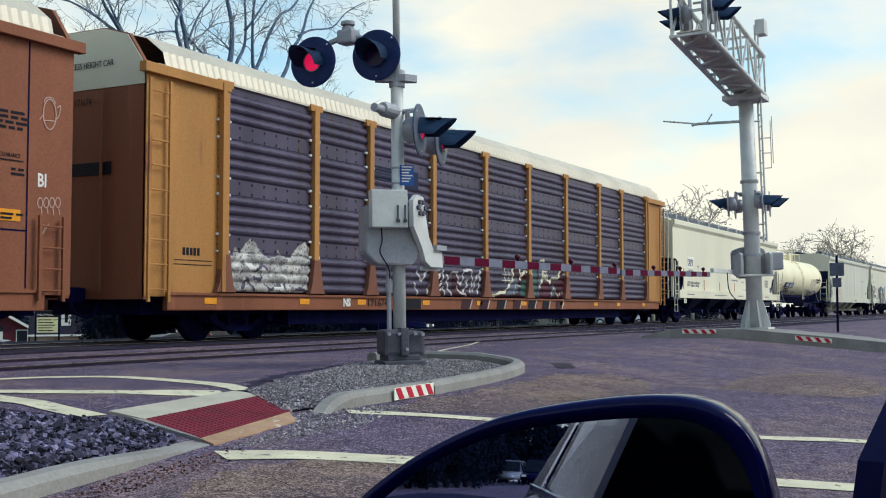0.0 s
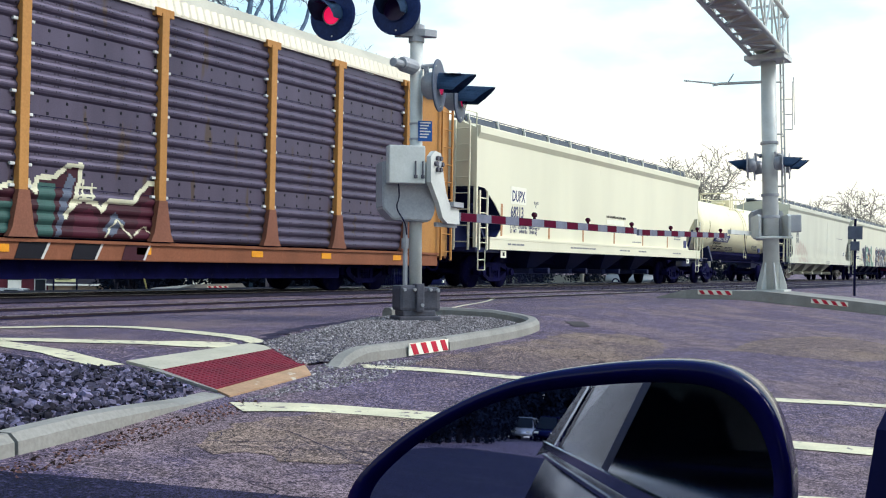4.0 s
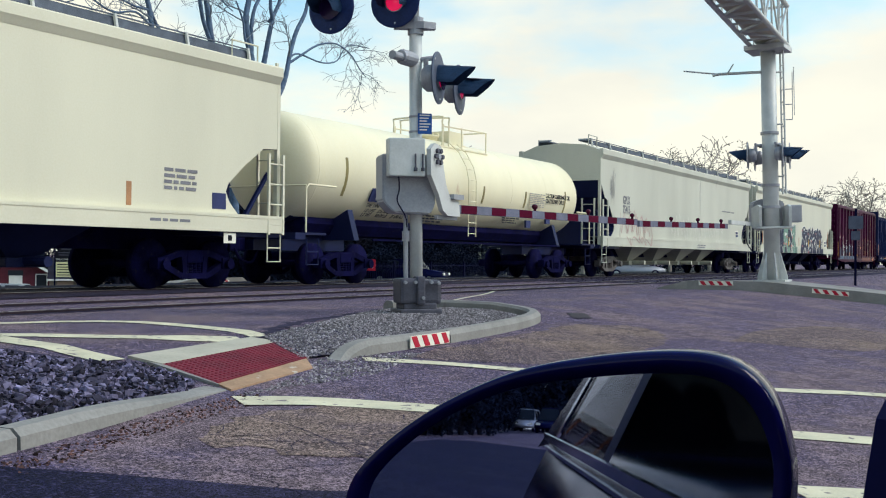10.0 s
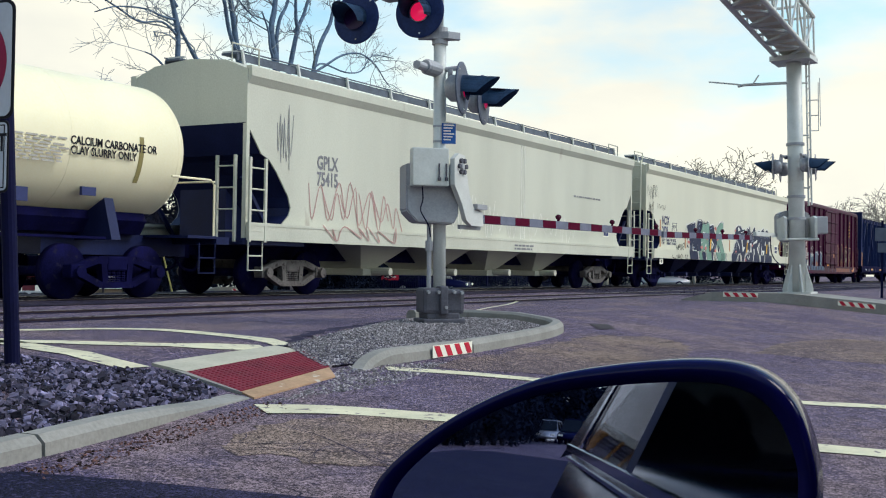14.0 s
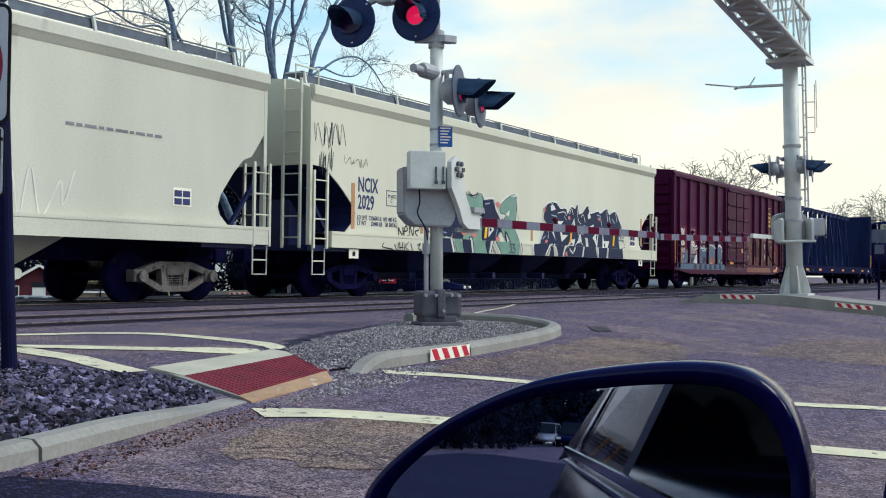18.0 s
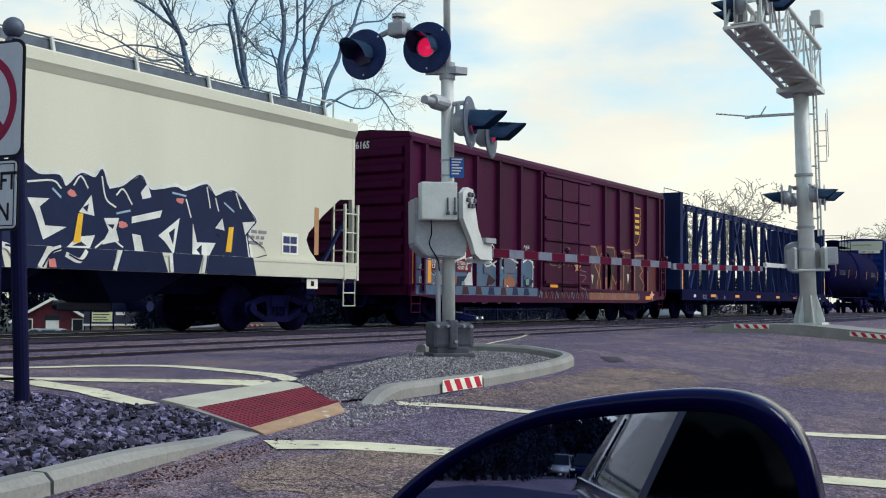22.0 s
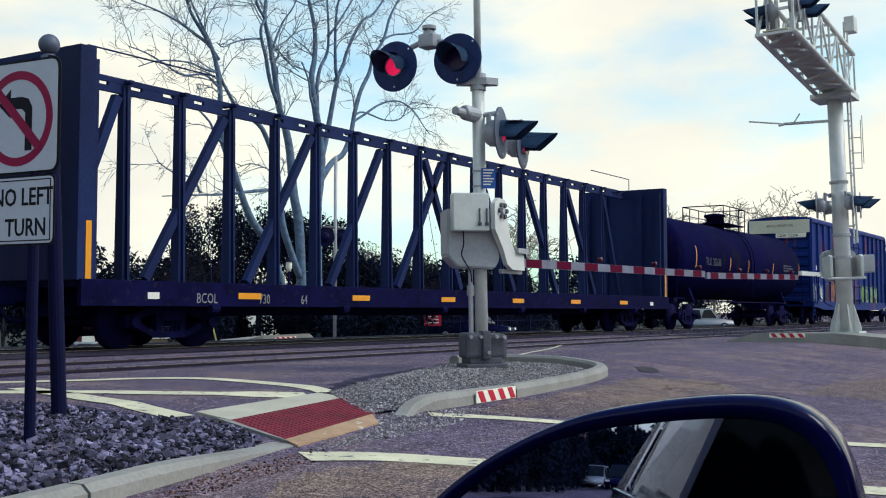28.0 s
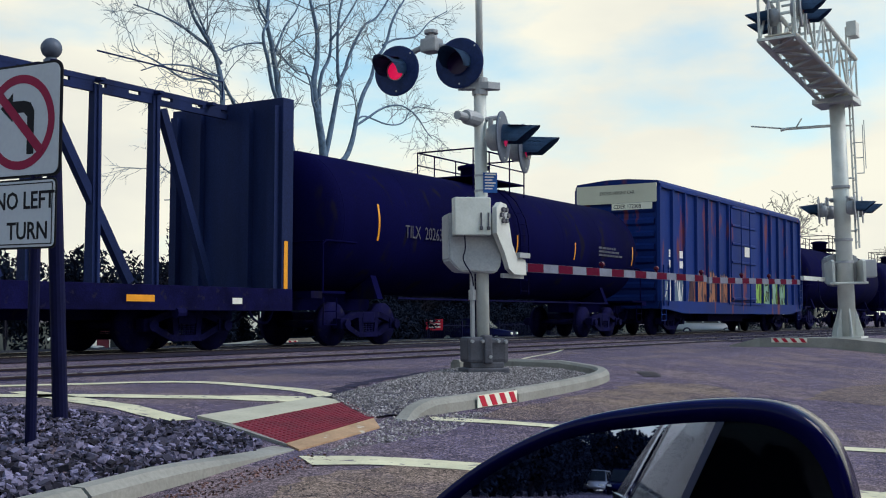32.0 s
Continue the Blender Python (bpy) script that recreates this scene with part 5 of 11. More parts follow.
def kerb(line, label, name="kerb", prof=KERB, taper=0.0, low=None):
    bm = bmesh.new()
    sweep(bm, curve_pts([(*p, 0) for p in line], 8), prof)
    if taper:
        a = Vector((*line[0], 0))
        for v in bm.verts:
            d = (Vector((v.co.x, v.co.y, 0)) - a).length
            if d < taper:
                v.co.z -= 0.115 * (1 - d / taper) ** 1.3
    if low:
        x0, k0, x1, k1 = low
        for v in bm.verts:
            g = gz(v.co.x, v.co.y)
            if v.co.z > g:
                f = smooth_step(x0, x1, v.co.x)
                v.co.z = g + (v.co.z - g) * (k0 + (k1 - k0) * f)
    return tagged(part(name, bm, M_CONCRETE), label, "kerb", kind="structure")


def sticker(a, b, lift, h, out):
    """Slanted red and white reflector on a kerb face from a to b (plan points)."""
    a, b = Vector((*a, 0)), Vector((*b, 0))
    d = (b - a)
    n = Vector((d.y, -d.x, 0)).normalized() * out
    th = root("kerb_reflector", "red and white slanted reflector stuck on a concrete kerb", "reflector", Matrix.Translation(a), "kerb reflectors")
    L = d.length
    ang = math.degrees(math.atan2(d.y, d.x))
    th.matrix_basis = pose(a.x + n.x, a.y + n.y, gz(a.x, a.y) + lift, 0, 0, ang)
    dz = gz(b.x, b.y) - gz(a.x, a.y)
    bm = bmesh.new()
    slab(bm, [(0, 0), (L, dz), (L, dz + h), (0, h)], -0.004, 0.004, "y")
    part("backing", bm, M_WHITE, th)
    k = 4
    for i in range(k):
        x0 = L * (i + 0.08) / k
        w = L / k * 0.50
        bm = bmesh.new()
        sk = L / k * 0.38
        pts = [(x0 + sk, 0.004), (min(L, x0 + sk + w), 0.004), (x0 + w, h - 0.004), (max(0.0, x0), h - 0.004)]
        slab(bm, [(x, z + dz * x / L) for x, z in pts], -0.007, -0.0042, "y")
        part("red_stripe", bm, M_RED, th)
    return th


def stones(name, area, n, size, mat, label, category, seed, base=0.0, heap=0.0, flat=0.7):
    """A bed of loose stones in one mesh."""
    rnd = random.Random(seed)
    unit = [Vector((sx, sy, sz)) * 0.8 for sx in (-1, 1) for sy in (-1, 1) for sz in (-1, 1)]
    tris = [[0, 1, 3, 2], [4, 6, 7, 5], [0, 4, 5, 1], [2, 3, 7, 6], [0, 2, 6, 4], [1, 5, 7, 3]]
    minx, maxx = min(p[0] for p in area), max(p[0] for p in area)
    miny, maxy = min(p[1] for p in area), max(p[1] for p in area)

    def inside(x, y):
        c = False
        for (xa, ya), (xb, yb) in zip(area, area[1:] + area[:1]):
            if (ya > y) != (yb > y) and x < (xb - xa) * (y - ya) / (yb - ya) + xa:
                c = not c
        return c
    verts, faces = [], []
    made = 0
    while made < n:
        x, y = rnd.uniform(minx, maxx), rnd.uniform(miny, maxy)
        if not inside(x, y):
            continue
        s = size * rnd.uniform(0.45, 1.0) * (1.5 if rnd.random() < 0.07 else 1.0)
        sc = Vector((rnd.uniform(0.8, 1.35), rnd.uniform(0.7, 1.1), rnd.uniform(0.45, flat + 0.2))) * s
        rot = Euler((rnd.uniform(-0.7, 0.7), rnd.uniform(-0.7, 0.7), rnd.uniform(0, 6.3))).to_matrix()
        z = gz(x, y) + base + rnd.uniform(-0.3, 0.5) * s + heap * rnd.random()
        o = len(verts)
        for u in unit:
            j = Vector((u.x * rnd.uniform(0.5, 1.2), u.y * rnd.uniform(0.5, 1.2), u.z * rnd.uniform(0.5, 1.15)))
            p = rot @ Vector((j.x * sc.x, j.y * sc.y, j.z * sc.z))
            verts.append((x + p.x, y + p.y, z + p.z))
        faces += [[a + o for a in t] for t in tris]
        made += 1
    me = bpy.data.meshes.new(name)
    me.from_pydata(verts, [], faces)
    me.materials.append(mat)
    return tagged(new(name, me), label, category, kind="stuff")


BED = [(0.5, 3.85), (2.2, 4.05), (3.3, 4.22), (4.3, 4.42), (5.2, 4.64), (5.40, 4.78), (5.62, 5.35), (5.56, 5.60), (5.33, 5.80), (5.20, 6.3), (5.2, 6.95), (4.0, 7.3), (2.5, 7.4), (0.5, 7.5)]
ISLE = [(7.35, 5.08), (8.4, 5.22), (9.1, 5.25), (10.3, 5.34), (11.5, 5.5), (12.35, 5.75), (12.6, 6.0), (12.7, 6.4), (12.85, 6.9), (12.7, 7.4), (12.1, 7.5), (11.3, 7.3), (10.4, 6.98), (9.6, 6.66), (8.6, 6.3), (7.7, 6.05), (7.5, 5.85), (6.95, 5.1)]


def loose_stones(parent, area, n, size, mat, seed, base):
    """Single stones on a few shared meshes, lying on the bed."""
    rnd = random.Random(seed)
    shapes = []
    for k in range(14):
        bm = bmesh.new()
        bmesh.ops.create_cube(bm, size=1.0)
        if k % 2:
            bmesh.ops.bevel(bm, geom=bm.edges[:], offset=0.14, segments=1, affect="EDGES")
        for v in bm.verts:
            v.co = Vector((v.co.x * rnd.uniform(0.7, 1.25), v.co.y * rnd.uniform(0.6, 1.05), v.co.z * rnd.uniform(0.4, 0.75)))
        shapes.append(link_mesh("stone", bm, mat))
    (x0, y0), (x1, y1) = area
    for k in range(n):
        x = rnd.uniform(x0, x1)
        lo = y0 + 0.22 * (x - x0)
        y = lo + (y1 - y0) * rnd.random() ** 1.3
        ob = new("stone", shapes[k % 14])
        ob.parent = parent
        q = size * rnd.uniform(0.7, 1.45)
        ob.matrix_basis = pose(x, y, gz(x, y) + base + q * 0.15, rnd.uniform(-28, 28), rnd.uniform(-28, 28), rnd.uniform(0, 360)) @ Matrix.Scale(q, 4)


def fill(name, poly, lift, mat, label, category):
    bm = bmesh.new()
    sheet(bm, poly, lift, cuts=3)
    bmesh.ops.triangulate(bm, faces=bm.faces[:])
    return tagged(part(name, bm, mat), label, category, kind="structure")


def build_crossing():
    fill("stone_bed_soil", BED[:6] + [(5.68, 5.38), (5.60, 5.68), (5.46, 5.9), (5.38, 6.3), (5.45, 7.0)] + BED[11:], 0.006, M_SOIL, "dark soil under loose stones", "soil")
    bed = root("stone_bed", "loose grey crushed stones behind a concrete kerb", "stones", Matrix())
    rest = stones("stone_fill", BED, 19000, 0.0225, M_STONE, "small grey crushed stones", "", 11, 0.008, 0.020, 0.55)
    rest.parent = bed
    loose_stones(bed, ((3.3, 4.36), (5.3, 5.35)), 300, 0.038, M_STONEPIECE, 19, 0.028)
    fill("island_soil", ISLE, 0.02, M_SOIL, "grey soil under gravel", "soil")
    stones("island_gravel", ISLE, 24000, 0.0095, M_GRAVEL, "fine pale gravel filling a traffic island", "gravel", 12, 0.016, 0.008, 0.8)
    stones("spilt_gravel", [(5.4, 4.4), (6.9, 4.4), (8.3, 4.8), (7.4, 5.1), (6.9, 5.0), (6.5, 4.7)], 1500, 0.011, M_GRAVEL, "gravel spilt over the road", "gravel", 13, 0.0)
    stones("kerb_litter", [(3.2, 3.75), (4.3, 4.0), (5.4, 4.2), (5.5, 4.45), (4.3, 4.2), (3.2, 3.95)], 620, 0.009, material("dead_leaf_litter", (0.10, 0.052, 0.045), 0.9, var=0.4, world_space=True, island=(0.18, 2.7)), "dead leaves and grit along a kerb", "litter", 14, 0.0)
    kerb([(-6.0, 3.3), (-1.0, 3.6), (1.5, 3.82), (2.4, 3.98), (3.44, 4.16)], "pale concrete kerb of a stone bed", low=(-5, 0.85, 3.4, 0.80))
    kerb([(3.46, 4.163), (4.15, 4.31), (4.75, 4.47), (5.15, 4.57), (5.42, 4.63)], "pale concrete kerb running down to the ramp", low=(3.9, 0.80, 5.42, 0.10))
    kerb([(7.15, 4.93), (7.45, 5.03), (7.9, 5.06), (9.15, 5.1)], "pale concrete kerb of a traffic island", taper=0.6)
    kerb([(9.17, 5.1), (10.4, 5.22), (11.5, 5.38), (12.3, 5.6), (12.65, 5.85), (12.78, 6.2), (12.9, 6.8), (12.95, 7.2), (12.75, 7.5), (12.2, 7.6)], "pale concrete kerb round an island nose")
    sticker((8.36, 4.985), (9.12, 5.018), 0.01, 0.105, 0.006)
    # ramp: landing, tactile plate, apron
    def quad(name, pts, lift, mat, label, category):
        bm = bmesh.new()
        top = [bm.verts.new((x, y, gz(x, y) + lift)) for x, y in pts]
        low = [bm.verts.new((x, y, gz(x, y) - 0.05)) for x, y in pts]
        bm.faces.new(top)
        for i in range(4):
            bm.faces.new((low[i], low[(i + 1) % 4], top[(i + 1) % 4], top[i]))
        bmesh.ops.recalc_face_normals(bm, faces=bm.faces[:])
        return tagged(part(name, bm, mat), label, category, kind="structure")
    quad("ramp_landing", [(5.78, 5.41), (7.53, 5.76), (7.52, 6.04), (5.83, 5.78)], 0.020, M_STONEPALE, "pale concrete landing of a kerb ramp", "pavement")
    pad = quad("tactile_plate", [(5.53, 4.72), (7.02, 5.10), (7.53, 5.755), (5.78, 5.405)], 0.018, M_REDPAD, "brick red tactile plate with raised domes", "tactile paving")
    quad("ramp_apron", [(5.45, 4.53), (6.68, 4.80), (7.00, 5.09), (5.54, 4.715)], 0.012, M_APRON, "rust stained concrete apron below a red plate", "pavement")
    quad("ramp_side", [(5.49, 4.66), (5.525, 4.72), (5.775, 5.405), (5.75, 5.52)], 0.020, M_CONCRETE, "narrow concrete ramp edge", "pavement")
    bm = bmesh.new()
    a, b, c, d = [Vector((*p, 0)) for p in ((5.53, 4.72), (7.02, 5.10), (7.53, 5.755), (5.78, 5.405))]
    for i in range(26):
        for j in range(13):
            u, v = (i + 0.5) / 26, (j + 0.5) / 13
            p = a.lerp(b, u).lerp(d.lerp(c, u), v)
            lathe(bm, [(0.014, 0.0), (0.009, 0.006)], 6, "z", Matrix.Translation((p.x, p.y, gz(p.x, p.y) + 0.018)))
    tagged(part("domes", bm, M_REDPAD, pad), "rows of small raised domes", kind="stuff")
    # paint
    def paint(name, line, w, label):
        bm = bmesh.new()
        band(bm, curve_pts([(*p, 0) for p in line], 6), w, 0.007)
        return tagged(part(name, bm, M_PAINT), label, "road marking", group="road markings", kind="structure")
    paint("path_line", [(3.2, 11.2), (5.6, 9.9), (7.3, 8.87), (7.85, 8.62), (8.22, 8.10), (8.08, 7.18), (7.72, 6.08)], 0.24, "worn white line of the footpath over the tracks")
    paint("path_line", [(4.6, 9.9), (6.26, 7.64), (6.55, 7.05), (6.87, 6.43), (7.38, 6.03)], 0.34, "worn white line bending across the footpath")
    paint("path_line", [(6.35, 8.4), (6.02, 7.35), (5.87, 6.9), (5.70, 6.25), (5.64, 5.74)], 0.25, "worn white line beside the stone bed")
    paint("crosswalk_line", [(5.22, 4.29), (5.6, 4.02), (6.0, 3.5), (6.7, 2.5), (7.45, 1.35), (8.2, 0.1), (8.9, -1.2), (10.0, -3.2)], 0.27, "worn white crosswalk line on cracked asphalt")
    paint("crosswalk_line", [(7.45, 4.86), (7.9, 4.35), (8.3, 3.7), (9.3, 2.16), (10.0, 1.42), (11.2, -0.4), (12.6, -2.6)], 0.19, "thin worn white crosswalk line")
    paint("stop_line", [(5.66, 1.15), (6.0, 0.7), (6.8, -0.5), (7.8, -2.0)], 0.34, "wide worn white stop line")
    paint("faint_line", [(14.2, 7.9), (16.0, 8.6), (18.5, 9.4), (20.5, 10.2)], 0.07, "faint worn white line near the rails")
    # worn tan areas where the top layer has gone
    rnd = random.Random(77)
    for ring in ([(7.9, 4.75), (8.9, 4.85), (10.2, 4.95), (11.6, 5.1), (12.6, 5.1), (13.2, 4.6), (12.2, 3.9), (11.0, 3.75), (9.6, 3.5), (8.7, 3.9)], [(4.2, 3.72), (4.9, 4.0), (5.9, 3.75), (6.3, 3.2), (6.0, 2.7), (5.2, 2.6), (4.6, 2.9)],
                 [(13.0, 3.4), (15.0, 3.6), (17.5, 3.0), (16.5, 2.0), (14.0, 2.1)]):
        pts = curve_pts([(*p, 0) for p in ring + ring[:1]], 8)[:-1]
        pts = [(p.x + rnd.uniform(-0.07, 0.07), p.y + rnd.uniform(-0.05, 0.05)) for p in pts]
        bm = bmesh.new()
        bm.faces.new([bm.verts.new((x, y, gz(x, y) + 0.0035)) for x, y in pts])
        bmesh.ops.recalc_face_normals(bm, faces=bm.faces[:])
        bmesh.ops.triangulate(bm, faces=bm.faces[:])
        tagged(part("worn_asphalt", bm, M_TANASPHALT), "tan worn patch of cracked asphalt", "road", kind="structure")
    # drain cover and patches
    bm = bmesh.new()
    sheet(bm, [(13.2, 5.45), (13.55, 5.35), (14.15, 5.7), (13.8, 5.82)], 0.008)
    tagged(part("drain_cover", bm, M_RUST), "dark iron drain cover in the road", "drain cover", kind="structure")
    # cracks: thin dark wandering strips
    rnd = random.Random(8)
    bm = bmesh.new()
    def crack(a, b, w, wob):
        a, b = Vector((*a, 0)), Vector((*b, 0))
        n = max(6, int((b - a).length / 0.12))
        pts = []
        off = 0.0
        s = Vector((-(b - a).y, (b - a).x, 0)).normalized()
        for i in range(n + 1):
            off += rnd.uniform(-wob, wob)
            off *= 0.93
            p = a.lerp(b, i / n) + s * off
            pts.append((p.x, p.y))
        pr = []
        for i, p in enumerate(pts):
            k = w * rnd.uniform(0.3, 1.0)
            pr.append([bm.verts.new((p[0] + s.x * q * k, p[1] + s.y * q * k, gz(p[0], p[1]) + 0.005)) for q in (0.5, -0.5)])
        for q, r in zip(pr, pr[1:]):
            bm.faces.new((q[0], q[1], r[1], r[0]))
        return pts
    long = [((7.7, 5.0), (12.6, 4.4)), ((8.2, 4.75), (11.0, 3.6)), ((9.0, 4.9), (13.5, 3.3)), ((10.2, 5.0), (12.9, 5.4)), ((6.2, 4.2), (7.2, 3.0)), ((4.2, 3.9), (6.4, 2.4)), ((4.0, 3.2), (5.6, 2.6)),
            ((5.0, 3.9), (4.6, 2.6)), ((4.4, 3.6), (7.0, 1.6)), ((7.5, 4.4), (9.6, 2.6)), ((10.5, 3.2), (16.0, 0.5)), ((11.0, 4.0), (20, 2.5)), ((8.0, 8.0), (13.0, 8.4)), ((12.9, 4.0), (14.5, 2.0)),
            ((9.2, 4.3), (9.9, 3.0)), ((9.8, 4.8), (10.7, 3.1)), ((5.6, 3.4), (6.6, 3.6)), ((4.6, 3.0), (6.0, 3.2))]
    for a, b in long:
        pts = crack(a, b, 0.012, 0.05)
        for p in pts[2::4]:
            if rnd.random() < 0.65:
                ang = rnd.uniform(0, 6.3)
                L = rnd.uniform(0.15, 0.6)
                crack(p, (p[0] + L * math.cos(ang), p[1] + L * math.sin(ang)), 0.007, 0.035)
    crack((7.55, 6.1), (12.2, 7.6), 0.24, 0.08)
    tagged(part("road_cracks", bm, M_SOIL), "branching dark cracks in old asphalt", "cracks", kind="stuff")
    # far island with the cantilever signal
    far = [(24.75, 8.2), (25.05, 7.6), (25.35, 6.0), (25.75, 4.2), (26.1, 2.9), (27.6, 2.9), (27.9, 4.2), (27.5, 6.0), (26.6, 8.0)]
    bm = bmesh.new()
    hs = [0.03, 0.20, 0.24, 0.24, 0.22, 0.22, 0.24, 0.24, 0.06]
    base = [-0.05] * 9
    top = [bm.verts.new((x, y, gz(x, y) + h)) for (x, y), h in zip(far, hs)]
    low = [bm.verts.new((x, y, gz(x, y) - 0.05)) for x, y in far]
    bm.faces.new(top)
    for i in range(9):
        bm.faces.new((low[i], low[(i + 1) % 9], top[(i + 1) % 9], top[i]))
    bmesh.ops.recalc_face_normals(bm, faces=bm.faces[:])
    tagged(part("far_island", bm, M_CONCRETE), "raised grey concrete island under a signal mast", "traffic island", kind="structure")
    sticker((25.10, 7.35), (25.22, 6.60), 0.10, 0.10, 0.012)
    sticker((25.55, 4.95), (25.72, 4.2), 0.10, 0.10, 0.012)
    # island beyond the tracks
    bm = bmesh.new()
    pts = [(22.8, 21.6), (23.6, 20.9), (25.6, 20.9), (26.6, 21.4), (26.2, 22.4), (23.6, 22.5)]
    hh = [0.03, 0.24, 0.26, 0.05, 0.2, 0.2]
    top = [bm.verts.new((x, y, gz(x, y) + h)) for (x, y), h in zip(pts, hh)]
    low = [bm.verts.new((x, y, gz(x, y) - 0.1)) for x, y in pts]
    bm.faces.new(top)
    for i in range(6):
        bm.faces.new((low[i], low[(i + 1) % 6], top[(i + 1) % 6], top[i]))
    bmesh.ops.recalc_face_normals(bm, faces=bm.faces[:])
    tagged(part("track_island", bm, M_CONCRETE), "low concrete island beyond the tracks", "traffic island", kind="structure")
    sticker((24.1, 20.9), (25.0, 20.9), 0.10, 0.09, 0.006)
    stones("ballast_stones", [(29.5, 8.7), (60, 8.7), (60, 14.0), (29.5, 14.0)], 2200, 0.022, M_BALLAST, "grey ballast stones beside the rails", "ballast", 15, 0.02)


build_crossing()

# ---- level crossing signals ----
BLINK_COVERS = []


def lamp(thing, pos, az, lit, back=M_BLACK, glass=None, flash=None):
    """Round signal lamp: disc, housing, lens, visor; az: the way it faces."""
    m = pose(*pos, 0, 0, az + 90)
    bm = bmesh.new()
    lathe(bm, [(0.0002, -0.012), (0.28, -0.012), (0.305, -0.004), (0.305, 0.012), (0.0002, 0.012)], 40, "y")
    disc = part("lamp", bm, back, thing, "round black signal lamp")
    disc.matrix_basis = m
    bm = bmesh.new()
    lathe(bm, [(0.0002, 0.2), (0.11, 0.19), (0.155, 0.14), (0.165, 0.0)], 24, "y")
    part("lamp_housing", bm, M_ALUGREY if back is not M_LAMPBLUE else M_BLACK, disc, "", True)
    bm = bmesh.new()
    lathe(bm, [(0.112, -0.014), (0.10, -0.03), (0.055, -0.044), (0.0002, -0.05)], 32, "y")
    part("lens", bm, glass or (M_LIT if lit else M_LENS), disc, "glowing red lens" if lit else "dark red unlit lens", True)
    bm = bmesh.new()
    lathe(bm, [(0.114, -0.012), (0.122, -0.012), (0.122, -0.030), (0.114, -0.030)], 32, "y", None, True)
    part("lens_ring", bm, M_ALUGREY, disc)
    bm = bmesh.new()
    n = 18
    rows = []
    for k in range(n + 1):
        a = radians(-25 + 230 * k / n)
        L = 0.10 + 0.33 * (max(0.0, 0.5 + 0.5 * math.sin(a)) ** 1.1)
        rows.append([bm.verts.new((0.15 * math.cos(a), -0.012, 0.15 * math.sin(a))), bm.verts.new((0.145 * math.cos(a), -0.012 - L, 0.145 * math.sin(a) - 0.03 * L / 0.4))])
    for p, q in zip(rows, rows[1:]):
        bm.faces.new((p[0], p[1], q[1], q[0]))
    bmesh.ops.solidify(bm, geom=bm.faces[:], thickness=0.006)
    part("visor", bm, M_HOOD, disc, "", True)
    for bx, bz in ((0.2, 0.19), (-0.2, 0.19), (0.0, -0.25)):
        bm = bmesh.new()
        lathe(bm, [(0.012, -0.012), (0.008, -0.022)], 8, "y", Matrix.Translation((bx, 0, bz)))
        part("screw", bm, M_ALU, disc)
    if flash is not None:
        # added cover imitates blinking: swings up under visor, down before the always lit lens
        bm = bmesh.new()
        lathe(bm, [(0.0002, -0.004), (0.134, -0.004), (0.134, 0.0), (0.0002, 0.0)], 28, "y", Matrix.Translation((0, 0, -0.132)))
        sh = part("shutter", bm, M_LENSCOVER, disc, "dark cover, added to make the lamp blink")
        sh.matrix_basis = pose(0, -0.054, 0.122)
        BLINK_COVERS.append((sh, flash))
    return disc


def gate_arm(thing, x0, x1, y, z0, z1, lights, flip=1):
    """Striped gate arm with small red lamps."""
    bm = bmesh.new()
    bar(bm, (x0, y, z0), (x1, y, z1), 0.045, 0.105)
    arm = part("gate_arm", bm, M_ARM, thing, "grey and red striped gate arm")
    L = x1 - x0
    n = int(abs(L) / 0.80)
    for i in range(n):
        a, b = (i + 0.30) / n, (i + 0.80) / n
        bm = bmesh.new()
        p, q = Vector((x0, y, z0)), Vector((x1, y, z1))
        bar(bm, p.lerp(q, a), p.lerp(q, b), 0.049, 0.101)
        part("red_stripe", bm, M_ARMRED, arm)
    for f in lights:
        c = Vector((x0, y, z0)).lerp(Vector((x1, y, z1)), f)
        bm = bmesh.new()
        lathe(bm, [(0.028, -0.04), (0.036, -0.02), (0.036, 0.02), (0.028, 0.04)], 14, "x", Matrix.Translation((c.x, c.y, c.z + 0.11)))
        tube(bm, [(c.x, c.y, c.z + 0.05), (c.x, c.y, c.z + 0.12)], 0.02, 6)
        part("arm_lamp", bm, M_LENS, arm, "small dark red arm lamp", True)
    return arm


